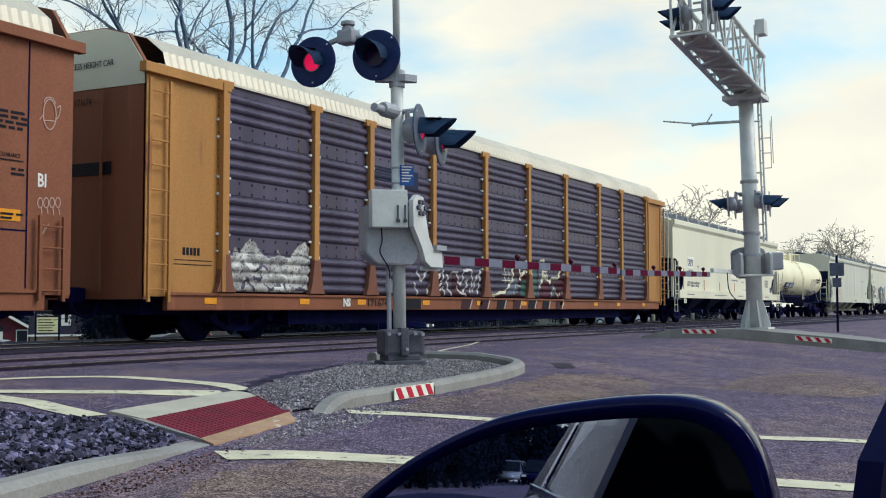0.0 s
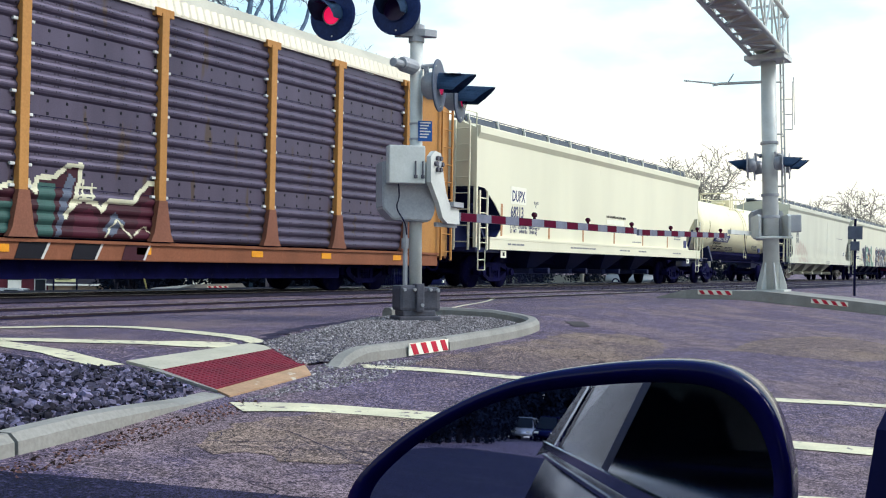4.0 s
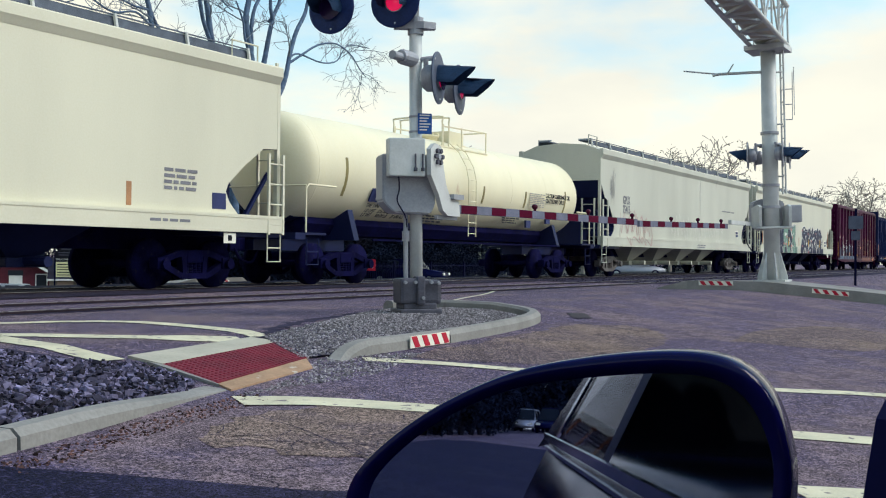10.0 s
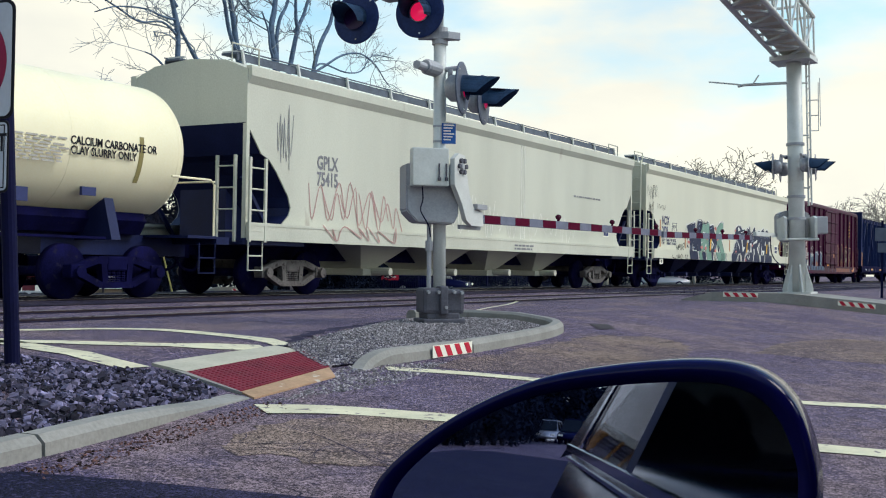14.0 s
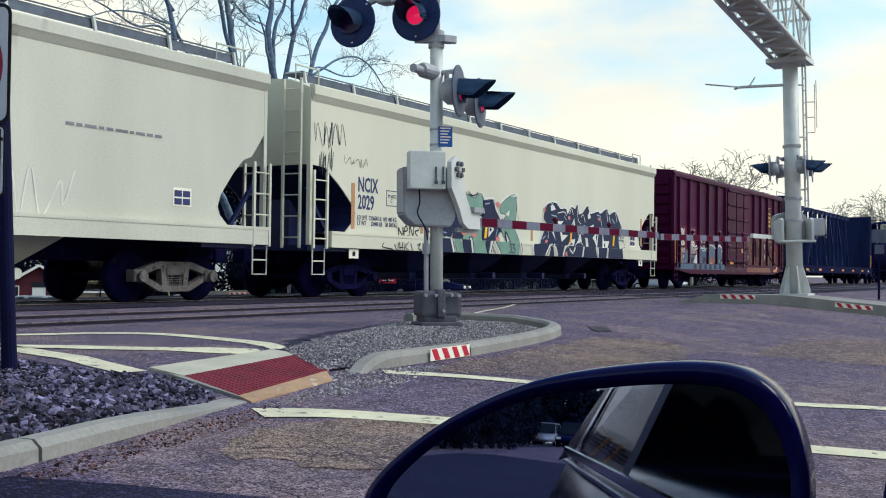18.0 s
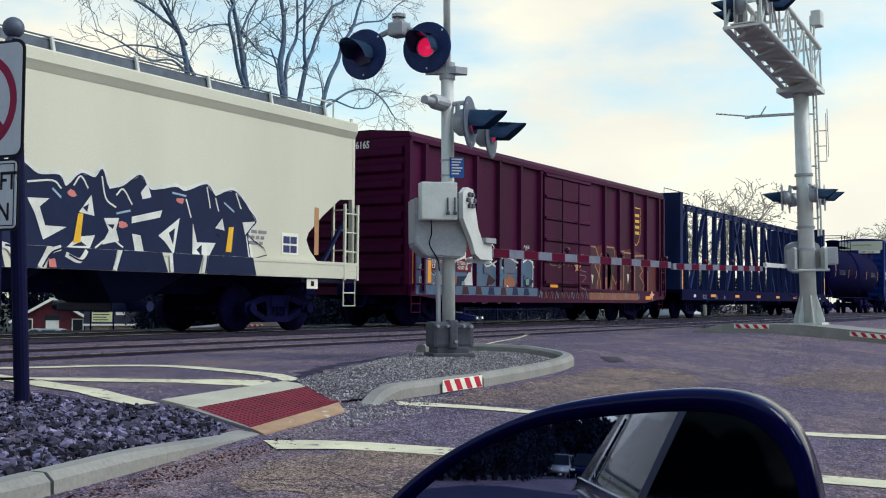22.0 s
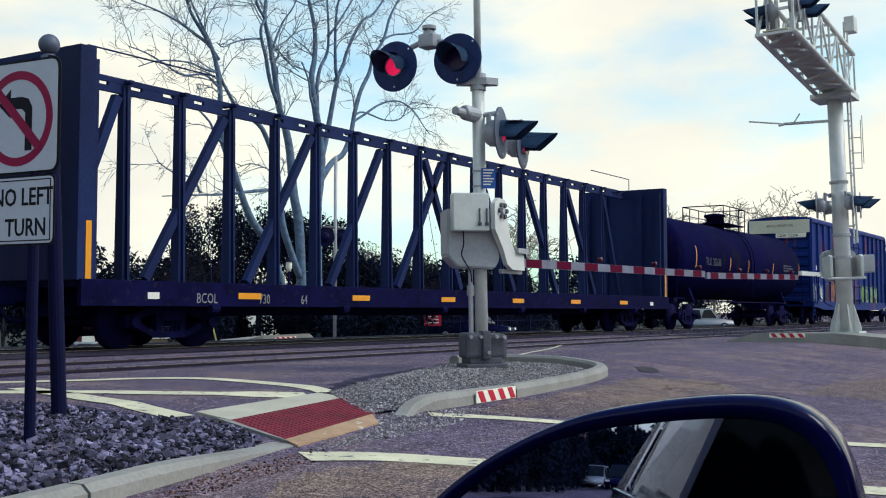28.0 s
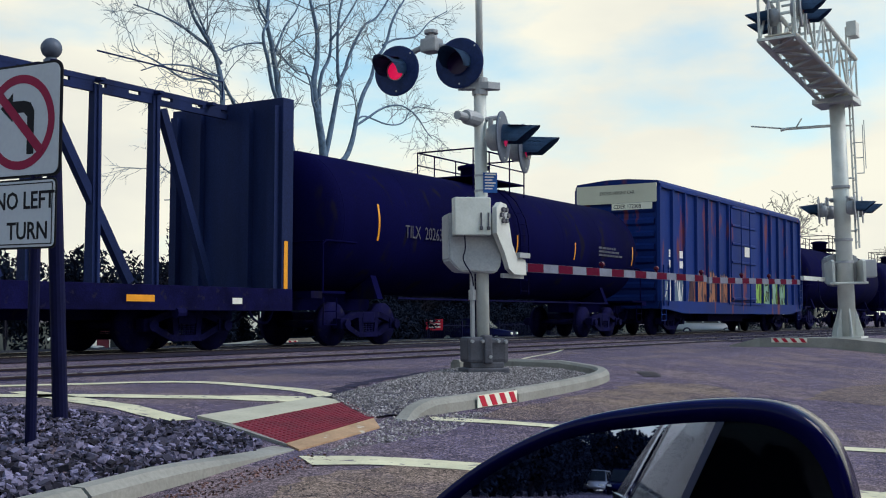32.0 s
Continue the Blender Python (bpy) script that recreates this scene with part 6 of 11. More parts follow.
def build_signal():
    th = root("crossing_signal", "grey crossing signal with red lamps and lowered striped gate", "crossing signal", pose(0, 6.74, 0, -0.9) @ pose(0, -6.74, 0))
    x, y = 11.42, 6.72
    def pole(name, r, z0, z1, mat, seg=20, r1=None):
        bm = bmesh.new()
        tube(bm, [(x, y, z0), (x, y, z1)], r, seg, r1)
        return part(name, bm, mat, th, "", True)
    pole("mast", 0.075, 0.0, 3.42, M_ALU)
    pole("mast_top", 0.042, 3.42, 6.2, M_ALU)
    # base casting
    fr = pose(x, y, 0, 0, 0, -45)
    def local(name, bm, mat, label="", smooth=False):
        ob = part(name, bm, mat, th, label, smooth)
        ob.matrix_basis = fr
        return ob
    bm = bmesh.new()
    box(bm, -0.25, 0.25, -0.25, 0.25, 0.0, 0.07, 0.02)
    box(bm, -0.20, 0.20, -0.20, 0.20, 0.06, 0.14, 0.02)
    local("foot_plate", bm, M_DARKCAST)
    bm = bmesh.new()
    box(bm, -0.24, -0.02, -0.22, 0.2, 0.13, 0.43, 0.04)
    box(bm, 0.0, 0.26, -0.20, 0.22, 0.12, 0.41, 0.05)
    box(bm, -0.05, 0.05, -0.25, 0.1, 0.12, 0.45, 0.02)
    base = local("junction_base", bm, M_DARKCAST, "dark grey cast junction base")
    for k, (bx, bz) in enumerate(((-0.19, 0.38), (-0.07, 0.38), (0.02, 0.2), (0.12, 0.38), (0.21, 0.37))):
        bm = bmesh.new()
        lathe(bm, [(0.02, -0.27), (0.02, -0.21)], 8, "y", Matrix.Translation((bx, 0, bz)))
        part("bolt", bm, M_ALUGREY, base)
    # conduit
    bm = bmesh.new()
    tube(bm, [(-0.13, -0.02, 0.42), (-0.13, -0.02, 1.3)], 0.028, 8)
    tube(bm, [(-0.13, -0.02, 0.86), (-0.13, -0.02, 0.98)], 0.045, 10)
    local("conduit", bm, M_ALUGREY)
    # mechanism and control cabinet
    bm = bmesh.new()
    slab(bm, [(-0.44, 1.87), (-0.44, 1.33), (-0.41, 1.29), (-0.31, 1.19), (0.13, 1.17), (0.19, 1.28), (0.19, 1.87)], -0.17, 0.20, "y")
    bmesh.ops.bevel(bm, geom=bm.edges[:], offset=0.018, segments=2, affect="EDGES")
    local("gate_mechanism", bm, M_ALUGREY, "grey gate motor housing")
    bm = bmesh.new()
    box(bm, -0.40, 0.03, -0.33, -0.16, 1.60, 2.04, 0.015)
    cab = local("control_cabinet", bm, M_ALU, "light grey control cabinet")
    for cx in (-0.09, -0.005):
        bm = bmesh.new()
        box(bm, cx - 0.008, cx + 0.008, -0.345, -0.33, 1.68, 1.86)
        box(bm, cx - 0.02, cx + 0.02, -0.355, -0.33, 1.66, 1.70, 0.006)
        part("latch", bm, M_DARKCAST, cab)
    bm = bmesh.new()
    tube(bm, curve_pts([(-0.27, -0.25, 1.62), (-0.26, -0.24, 1.45), (-0.28, -0.22, 1.32), (-0.18, -0.2, 1.15), (-0.15, -0.16, 1.02)], 4), 0.008, 6)
    local("cable", bm, M_BLACK)
    # arm bracket: sloping plate with a bolt ring
    bm = bmesh.new()
    slab(bm, [(11.22, 1.62), (11.22, 1.92), (11.32, 1.99), (11.46, 1.97), (11.50, 1.80), (11.58, 1.52), (11.68, 1.38), (11.90, 1.34), (11.92, 1.16), (11.62, 1.16), (11.5, 1.22), (11.40, 1.4)], 6.40, 6.46, "y")
    br = part("arm_bracket", bm, M_PALEMETAL, th, "light grey sloping arm bracket")
    for k in range(6):
        a = k * math.pi / 3
        bm = bmesh.new()
        lathe(bm, [(0.028, -0.03), (0.028, 0.0)], 8, "y", Matrix.Translation((11.39 + 0.075 * math.cos(a), 6.40, 1.84 + 0.075 * math.sin(a))))
        part("bolt", bm, M_DARKCAST, br)
    bm = bmesh.new()
    lathe(bm, [(0.035, -0.025), (0.035, 0.0)], 12, "y", Matrix.Translation((11.39, 6.40, 1.84)))
    box(bm, 11.70, 11.95, 6.36, 6.44, 1.36, 1.42)
    pieces("pivot", bm, M_ALUGREY, br)
    bm = bmesh.new()
    box(bm, 11.5, 12.0, 6.48, 6.52, 1.12, 1.17)
    part("counterweight_bar", bm, M_ALUGREY, th)
    gate_arm(th, 11.72, 18.3, 6.43, 1.25, 1.30, (0.37, 0.67, 0.97))
    # lamps facing along the side road, on a cross arm
    lamp(th, (10.98, 7.62, 3.63), 184, True, M_LAMPBLUE, flash=0)
    lamp(th, (11.22, 6.88, 3.67), 189, True, M_LAMPBLUE, flash=1)
    bm = bmesh.new()
    tube(bm, [(11.07, 7.62, 3.80), (11.12, 7.25, 3.93), (11.30, 6.90, 3.86)], 0.035, 8)
    box(bm, 11.06, 11.26, 7.12, 7.34, 3.83, 4.0, 0.03)
    lathe(bm, [(0.075, 3.99), (0.075, 4.03), (0.04, 4.03), (0.04, 4.06), (0.085, 4.06), (0.085, 4.10)], 16, "z", Matrix.Translation((11.15, 7.23, 0)))
    part("cross_arm", bm, M_ALUGREY, th, "grey lamp cross arm")
    bm = bmesh.new()
    slab(bm, [(11.30, 6.95), (11.5, 6.7), (11.58, 6.55), (11.52, 6.5), (11.38, 6.58), (11.26, 6.85)], 3.36, 3.44, "z")
    tube(bm, [(x, y, 3.30), (x, y, 3.5)], 0.095, 16)
    part("lamp_bracket", bm, M_ALUGREY, th)
    # lamps facing the street over the tracks
    lamp(th, (11.40, 6.40, 2.76), 285, True, M_DARKDISC, M_LITDIM, flash=0)
    lamp(th, (12.14, 6.52, 2.73), 285, True, M_DARKDISC, M_LITDIM, flash=1)
    bm = bmesh.new()
    lathe(bm, [(0.075, -0.26), (0.09, -0.22), (0.09, 0.10), (0.07, 0.13)], 14, "x", Matrix.Translation((x - 0.05, y + 0.02, 3.0)))
    lathe(bm, [(0.05, -0.44), (0.05, -0.26)], 12, "x", Matrix.Translation((x - 0.05, y + 0.02, 2.99)))
    tube(bm, [(x, y - 0.05, 3.0), (11.5, 6.55, 3.02), (12.14, 6.66, 2.98), (12.14, 6.66, 2.78)], 0.03, 8)
    tube(bm, [(11.42, 6.58, 3.0), (11.42, 6.58, 2.8)], 0.03, 8)
    part("side_arm", bm, M_ALUGREY, th)
    # blue notice
    bm = bmesh.new()
    box(bm, 0.0, 0.17, -0.10, -0.09, 2.12, 2.36, 0.003)
    nt = local("notice", bm, M_BLUE, "small blue notice with white text bars")
    for k in range(6):
        bm = bmesh.new()
        box(bm, 0.02, 0.15 - 0.02 * (k % 3), -0.104, -0.1005, 2.33 - 0.034 * k, 2.345 - 0.034 * k)
        part("text_bar", bm, M_WHITEINK, nt)
    bm = bmesh.new()
    for z in (2.15, 2.33):
        tube(bm, [(x, y, z - 0.012), (x, y, z + 0.012)], 0.082, 16)
    pieces("notice_clamp", bm, M_ALUGREY, th)
    return th


def build_cantilever():
    th = root("cantilever_signal", "tall grey cantilever signal with truss arm and ladder", "cantilever signal", pose(0, 5.95, 0.2, -1.67) @ pose(0, -5.95, -0.2))
    x, y = 26.2, 5.95
    bm = bmesh.new()
    tube(bm, [(x, y, 0.2), (x, y, 5.62)], 0.185, 28, 0.168)
    part("mast", bm, M_ALU, th, "", True)
    bm = bmesh.new()
    for k in range(6):
        a = math.pi / 6 + k * math.pi / 3
        c, s = math.cos(a), math.sin(a)
        gus = bmesh.new()
        slab(gus, [(0.15, 0.22), (0.34, 0.22), (0.34, 0.32), (0.19, 0.85), (0.15, 0.85)], -0.015, 0.015, "y")
        bmesh.ops.recalc_face_normals(gus, faces=gus.faces[:])
        part("base_gusset", gus, M_PALEMETAL, th).matrix_basis = pose(x, y, 0, 0, 0, math.degrees(a))
    bm = bmesh.new()
    box(bm, x - 0.36, x + 0.36, y - 0.36, y + 0.36, 0.19, 0.235)
    part("base_plate", bm, M_PALEMETAL, th)
    for z in (1.9, 2.4, 3.6):
        bm = bmesh.new()
        tube(bm, [(x, y, z - 0.03), (x, y, z + 0.03)], 0.205, 24)
        part("collar", bm, M_ALUGREY, th)
    # gate mechanism
    fr = pose(x, y, 0, 0, 0, -60)
    bm = bmesh.new()
    slab(bm, [(-0.36, 2.02), (-0.36, 1.55), (-0.22, 1.38), (0.22, 1.38), (0.36, 1.55), (0.36, 2.02), (0.2, 2.1), (-0.2, 2.1)], 0.15, 0.55, "y")
    bmesh.ops.bevel(bm, geom=bm.edges[:], offset=0.03, segments=2, affect="EDGES")
    part("gate_mechanism", bm, M_ALUGREY, th, "grey gate motor housing").matrix_basis = fr
    bm = bmesh.new()
    for sx in (-0.34, 0.34):
        slab(bm, [(-0.20, 1.95), (-0.32, 1.9), (-0.30, 1.45), (-0.14, 1.40), (0.3, 1.45), (0.3, 1.9)], sx - 0.03, sx + 0.03, "x")
    tube(bm, [(-0.42, -0.25, 1.42), (0.42, -0.25, 1.42)], 0.03, 8)
    part("gate_yoke", bm, M_ALU, th).matrix_basis = fr
    bm = bmesh.new()
    box(bm, 0.42, 0.72, 0.0, 0.3, 1.55, 1.95, 0.03)
    part("terminal_box", bm, M_ALUGREY, th).matrix_basis = fr
    bm = bmesh.new()
    bar(bm, (x - 0.3, 6.35, 1.52), (24.1, 6.35, 1.50), 0.07, 0.09)
    part("arm_extension", bm, M_ALU, th)
    gate_arm(th, 24.15, 18.45, 6.43, 1.42, 1.30, (0.08, 0.38, 0.68))
    bm = bmesh.new()
    tube(bm, curve_pts([(25.2, 6.3, 1.48), (25.3, 6.3, 1.1), (25.6, 6.25, 0.9), (25.9, 6.15, 0.8)], 4), 0.012, 6)
    part("cable", bm, M_BLACK, th)
    # mid lamps, both ways
    for (dx, dy, az) in ((-0.35, 0.42, 100), (0.30, 0.42, 100), (-0.40, -0.38, 280), (0.30, -0.38, 280)):
        lamp(th, (x + dx, y + dy, 3.08), az, False, M_ALUGREY)
    bm = bmesh.new()
    for dy in (0.22, -0.22):
        tube(bm, [(x - 0.45, y + dy, 3.32), (x + 0.4, y + dy, 3.32)], 0.03, 8)
        for dx in (-0.38, 0.30):
            tube(bm, [(x + dx, y + dy, 3.32), (x + dx, y + dy, 3.1)], 0.028, 8)
    tube(bm, [(x, y - 0.24, 3.32), (x, y + 0.24, 3.32)], 0.05, 8)
    pieces("lamp_cross_arm", bm, M_ALUGREY, th)
    # ladder with cage hoops
    lx, ly = x + 0.08, y - 0.29
    bm = bmesh.new()
    for d in (-0.17, 0.17):
        tube(bm, [(lx + d * 0.7, ly + d * 0.35, 2.2), (lx + d * 0.7, ly + d * 0.35, 7.3)], 0.022, 6)
    for k in range(18):
        z = 2.35 + 0.28 * k
        tube(bm, [(lx - 0.12, ly - 0.06, z), (lx + 0.12, ly + 0.06, z)], 0.014, 6)
    for z in (2.6, 3.8, 5.0):
        tube(bm, [(lx, ly, z), (x, y, z)], 0.02, 6)
    part("ladder", bm, M_ALU, th)
    bm = bmesh.new()
    for k in range(3):
        z = 3.9 + 0.35 * k
        tube(bm, [(lx, ly, z), (lx + 0.08, ly - 0.2, z)], 0.012, 6)
    tube(bm, [(lx + 0.08, ly - 0.2, 3.9), (lx + 0.08, ly - 0.21, 5.0)], 0.01, 6)
    tube(bm, [(lx + 0.10, ly - 0.24, 4.0), (lx + 0.10, ly - 0.24, 5.1)], 0.01, 6)
    part("ladder_guard", bm, M_ALU, th)
    # whisker arm
    bm = bmesh.new()
    tube(bm, [(x, y, 5.02), (x - 0.55, y + 1.0, 4.98), (x - 0.62, y + 1.12, 4.95)], 0.035, 8)
    tube(bm, [(x - 0.55, y + 1.0, 4.98), (x - 0.95, y + 1.7, 5.06)], 0.018, 6)
    tube(bm, [(x - 0.5, y + 0.8, 5.0), (x - 0.4, y + 0.7, 5.2)], 0.018, 6)
    pieces("bracket_arm", bm, M_ALU, th)
    # truss over the street
    xe, ye = 19.86, 5.47
    zb, zt = 5.62, 6.55
    def across(f, side):
        """A point of the truss: f along it, side from -1 to 1."""
        return x + 0.3 * (1 - f) * (f == 0) + (xe - x) * f, y + (ye - y) * f + side * (0.39 - 0.07 * f)
    for side in (-1, 1):
        for z in (zb, zt):
            bm = bmesh.new()
            tube(bm, [(*across(0, side), z), (*across(1, side), z)], 0.055, 10)
            part("truss_chord", bm, M_ALU, th, "", True)
    n = 7
    for k in range(n + 1):
        f, g = k / n, (k + 1) / n
        for z in (zb, zt):
            bm = bmesh.new()
            bar(bm, (*across(f, -1), z), (*across(f, 1), z), 0.05)
            part("truss_strut", bm, M_ALU, th)
        for side in (-1, 1):
            bm = bmesh.new()
            bar(bm, (*across(f, side), zb), (*across(f, side), zt), 0.04)
            part("truss_post", bm, M_ALU, th)
        if k < n:
            bm = bmesh.new()
            sg = 1 if k % 2 else -1
            bar(bm, (*across(f, -sg), zb), (*across(g, sg), zb), 0.045)
            part("truss_brace", bm, M_ALU, th)
            for side in (-1, 1):
                bm = bmesh.new()
                bar(bm, (*across(f, side), zb if k % 2 else zt), (*across(g, side), zt if k % 2 else zb), 0.04)
                part("truss_brace", bm, M_ALU, th)
    bm = bmesh.new()
    box(bm, x - 0.42, x + 0.42, y - 0.45, y + 0.45, 5.48, 5.60, 0.01)
    part("truss_seat", bm, M_ALU, th)
    bm = bmesh.new()
    slab(bm, [across(0, -0.72), across(0, 0.72), across(1, 0.72), across(1, -0.72)], zb + 0.05, zb + 0.07, "z")
    bmesh.ops.recalc_face_normals(bm, faces=bm.faces[:])
    part("catwalk", bm, M_ROOF, th, "light grey catwalk grating")
    # lamps at the end of the truss, both ways, on upright pipes
    for px, py, pz, az in ((20.3, 5.72, 6.12, 100), (21.0, 5.90, 6.12, 100), (20.3, 5.14, 6.20, 280), (21.0, 5.22, 6.20, 280)):
        lamp(th, (px, py, pz), az, False, M_ALUGREY)
        bm = bmesh.new()
        tube(bm, [(px, py + (-0.16 if az < 180 else 0.16), zb), (px, py + (-0.16 if az < 180 else 0.16), 6.95)], 0.03, 8)
        part("lamp_pipe", bm, M_ALU, th)
    for px in (20.3, 21.0):
        bm = bmesh.new()
        tube(bm, [(px, 5.24, 6.5), (px, 5.68, 6.5)], 0.026, 8)
        part("lamp_frame_bar", bm, M_ALU, th)
    bm = bmesh.new()
    box(bm, x - 0.1, x + 0.25, y - 0.52, y - 0.30, 7.0, 7.35, 0.02)
    part("junction_box", bm, M_PALEMETAL, th)
    return th


def build_signs():
    # no left turn sign and plaque on a square post
    th = root("turn_sign", "white turn prohibition sign with red ring above text plaque", "road sign", pose(4.14, 5.43, gz(4.2, 5.4), 0, 0, -85))
    bm = bmesh.new()
    tube(bm, [(0, 0.03, 0), (0, 0.03, 2.22)], 0.032, 12)
    part("post", bm, M_BLACK, th)
    def panel(name, x0, x1, z0, z1, y, r, mat):
        bm = bmesh.new()
        pts = []
        for cx, cz, a0 in ((x1 - r, z0 + r, -90), (x1 - r, z1 - r, 0), (x0 + r, z1 - r, 90), (x0 + r, z0 + r, 180)):
            pts += [(cx + r * math.cos(radians(a0 + 18 * k)), cz + r * math.sin(radians(a0 + 18 * k))) for k in range(6)]
        slab(bm, pts, y - 0.004, y, "y")
        return bm
    a, b = -0.42, 0.20
    P = part("panel", panel("panel", a, b, 1.565, 2.20, 0.0, 0.05, M_SIGN), M_SIGN, th)
    part("border", panel("border", a - 0.02, b + 0.02, 1.55, 2.215, 0.006, 0.06, M_INK), M_INK, P)
    cx, cz = (a + b) / 2, 1.875
    bm = bmesh.new()
    lathe(bm, [(0.228, -0.0065), (0.278, -0.0065), (0.278, -0.004), (0.228, -0.004)], 48, "y", Matrix.Translation((cx, 0, cz)), True)
    part("red_ring", bm, M_SIGNRED, P)
    bm = bmesh.new()
    bar(bm, (cx - 0.18, -0.0068, cz + 0.18), (cx + 0.18, -0.0068, cz - 0.18), 0.003, 0.055, up=(1, 0, 1))
    part("red_slash", bm, M_SIGNRED, P)
    bm = bmesh.new()
    slab(bm, [(cx + 0.06, cz - 0.19), (cx + 0.115, cz - 0.19), (cx + 0.115, cz + 0.06), (cx + 0.085, cz + 0.11), (cx + 0.03, cz + 0.125), (cx - 0.06, cz + 0.125), (cx - 0.06, cz + 0.175), (cx - 0.16, cz + 0.09), (cx - 0.06, cz + 0.005), (cx - 0.06, cz + 0.055), (cx + 0.03, cz + 0.055), (cx + 0.06, cz + 0.03)], -0.0056, -0.0042, "y")
    part("arrow", bm, M_INK, P)
    a2, b2 = -0.33, 0.18
    Q = part("plaque", panel("plaque", a2, b2, 1.15, 1.53, 0.0, 0.03, M_SIGN), M_SIGN, th)
    part("border", panel("border", a2 - 0.012, b2 + 0.012, 1.138, 1.542, 0.005, 0.035, M_INK), M_INK, Q)
    bm = bmesh.new()
    for q in (panel,):
        for (u0, u1, v0, v1) in ((a2 + 0.015, b2 - 0.015, 1.163, 1.169), (a2 + 0.015, b2 - 0.015, 1.511, 1.517), (a2 + 0.015, a2 + 0.021, 1.169, 1.511), (b2 - 0.021, b2 - 0.015, 1.169, 1.511)):
            box(bm, u0, u1, -0.0062, -0.0042, v0, v1)
    part("rule", bm, M_INK, Q)
    lettering("NO LEFT", 0.142, M_INK, Q, on_side(a2 + 0.03, -0.005, 1.37), extrude=0.001, stretch=0.86, bold=0.0022)
    lettering("TURN", 0.142, M_INK, Q, on_side(a2 + 0.135, -0.005, 1.195), extrude=0.001, stretch=0.86, bold=0.0022)
    # second post with a ball
    th2 = root("ball_post", "black round post with a ball finial beside a sign", "post", pose(4.91, 6.10, gz(4.86, 6.04), 0, 0, -52))
    bm = bmesh.new()
    tube(bm, [(0, 0, 0), (-0.11, 0, 2.40)], 0.05, 14)
    part("post", bm, M_BLACK, th2)
    bm = bmesh.new()
    lathe(bm, [(0.035, 2.36), (0.05, 2.37), (0.05, 2.40), (0.03, 2.42)] + [(0.07 * math.cos(radians(a)), 2.48 + 0.07 * math.sin(radians(a))) for a in range(-60, 91, 15)], 20, "z", Matrix.Translation((-0.113, 0, 0)))
    part("ball", bm, M_DARKDISC, th2, "", True)
    # lamps of another signal mast behind the sign
    th4 = root("rear_signal", "small crossing lamp pair on a mast beyond the footpath", "crossing signal", Matrix())
    bm = bmesh.new()
    tube(bm, [(11.1, 19.9, gz(0, 19.9)), (11.1, 19.9, 5.0)], 0.075, 14)
    part("mast", bm, M_ALU, th4)
    lamp(th4, (11.45, 19.6, 4.35), 250, False)
    lamp(th4, (12.15, 19.75, 4.35), 250, False)
    bm = bmesh.new()
    tube(bm, [(11.1, 19.9, 4.6), (12.2, 19.9, 4.6)], 0.03, 8)
    tube(bm, [(11.1, 19.8, 3.95), (11.9, 19.5, 3.95)], 0.04, 8)
    pieces("cross_arm", bm, M_ALUGREY, th4)
    # back of a sign by the road
    th3 = root("roadside_sign", "grey back of a road sign on a dark post", "road sign", pose(36.0, 5.7, gz(36, 5.7), 0, 0, -80))
    bm = bmesh.new()
    bar(bm, (0, 0.03, 0), (0, 0.03, 2.35), 0.07)
    part("post", bm, M_BLACK, th3)
    bm = bmesh.new()
    box(bm, -0.21, 0.21, -0.01, 0.0, 1.72, 2.12, 0.01)
    part("panel", bm, M_DARKDISC, th3)
    bm = bmesh.new()
    box(bm, -0.13, 0.13, -0.01, 0.0, 1.38, 1.66, 0.01)
    part("plaque", bm, M_DARKDISC, th3)


build_signal()
build_cantilever()
build_signs()


# ---- lettering, stencils and graffiti on the train ----
def spray(name, col):
    return material(name, col, 0.5, var=0.2, scale=2.5, fine=40, bump=0.03)


G_NAVY, G_GREEN = spray("navy_spray", (0.009, 0.016, 0.055)), spray("sage_green_spray", (0.17, 0.30, 0.24))
G_WHITE, G_PINK, G_AMBER = spray("white_spray", (0.68, 0.68, 0.63)), spray("pink_spray", (0.60, 0.20, 0.18)), spray("yellow_spray", (0.75, 0.42, 0.03))
G_BLUE, G_PEACH, G_DARK = spray("faded_blue_spray", (0.075, 0.125, 0.20)), spray("peach_spray", (0.66, 0.33, 0.18)), spray("dark_plum_spray", (0.045, 0.012, 0.02))
G_SILVER, G_LIME, G_RUST = spray("silver_spray", (0.55, 0.54, 0.52)), spray("lime_spray", (0.20, 0.36, 0.07)), spray("rust_orange_spray", (0.27, 0.105, 0.06))
G_PEACHDK, G_LIMEDK = spray("dull_peach_spray", (0.20, 0.10, 0.085)), spray("dull_lime_spray", (0.085, 0.15, 0.055))
G_FADE = spray("faded_red_overspray", (0.10, 0.022, 0.026))
G_GREENDK = spray("dark_teal_spray", (0.04, 0.10, 0.09))
G_PATCH = spray("dark_red_patch", (0.11, 0.006, 0.020))
G_SILVERDK, G_SKYDK = spray("grey_blue_spray", (0.20, 0.23, 0.30)), spray("muted_sky_spray", (0.16, 0.28, 0.36))
G_NAVYLINE, G_SKY = spray("dark_outline_spray", (0.006, 0.010, 0.045)), spray("pale_blue_spray", (0.30, 0.40, 0.52))
G_CREAM, G_SLATE, G_PLUM = spray("cream_spray", (0.62, 0.60, 0.44)), spray("slate_spray", (0.10, 0.12, 0.17)), spray("plum_spray", (0.075, 0.016, 0.03))
G_DULLSILVER = material("dull_silver_spray", (0.46, 0.45, 0.42), 0.5, var=0.5, scale=3.5, fine=60, bump=0.05, spot=(0.20, 0.18, 0.19), spot_at=0.54)
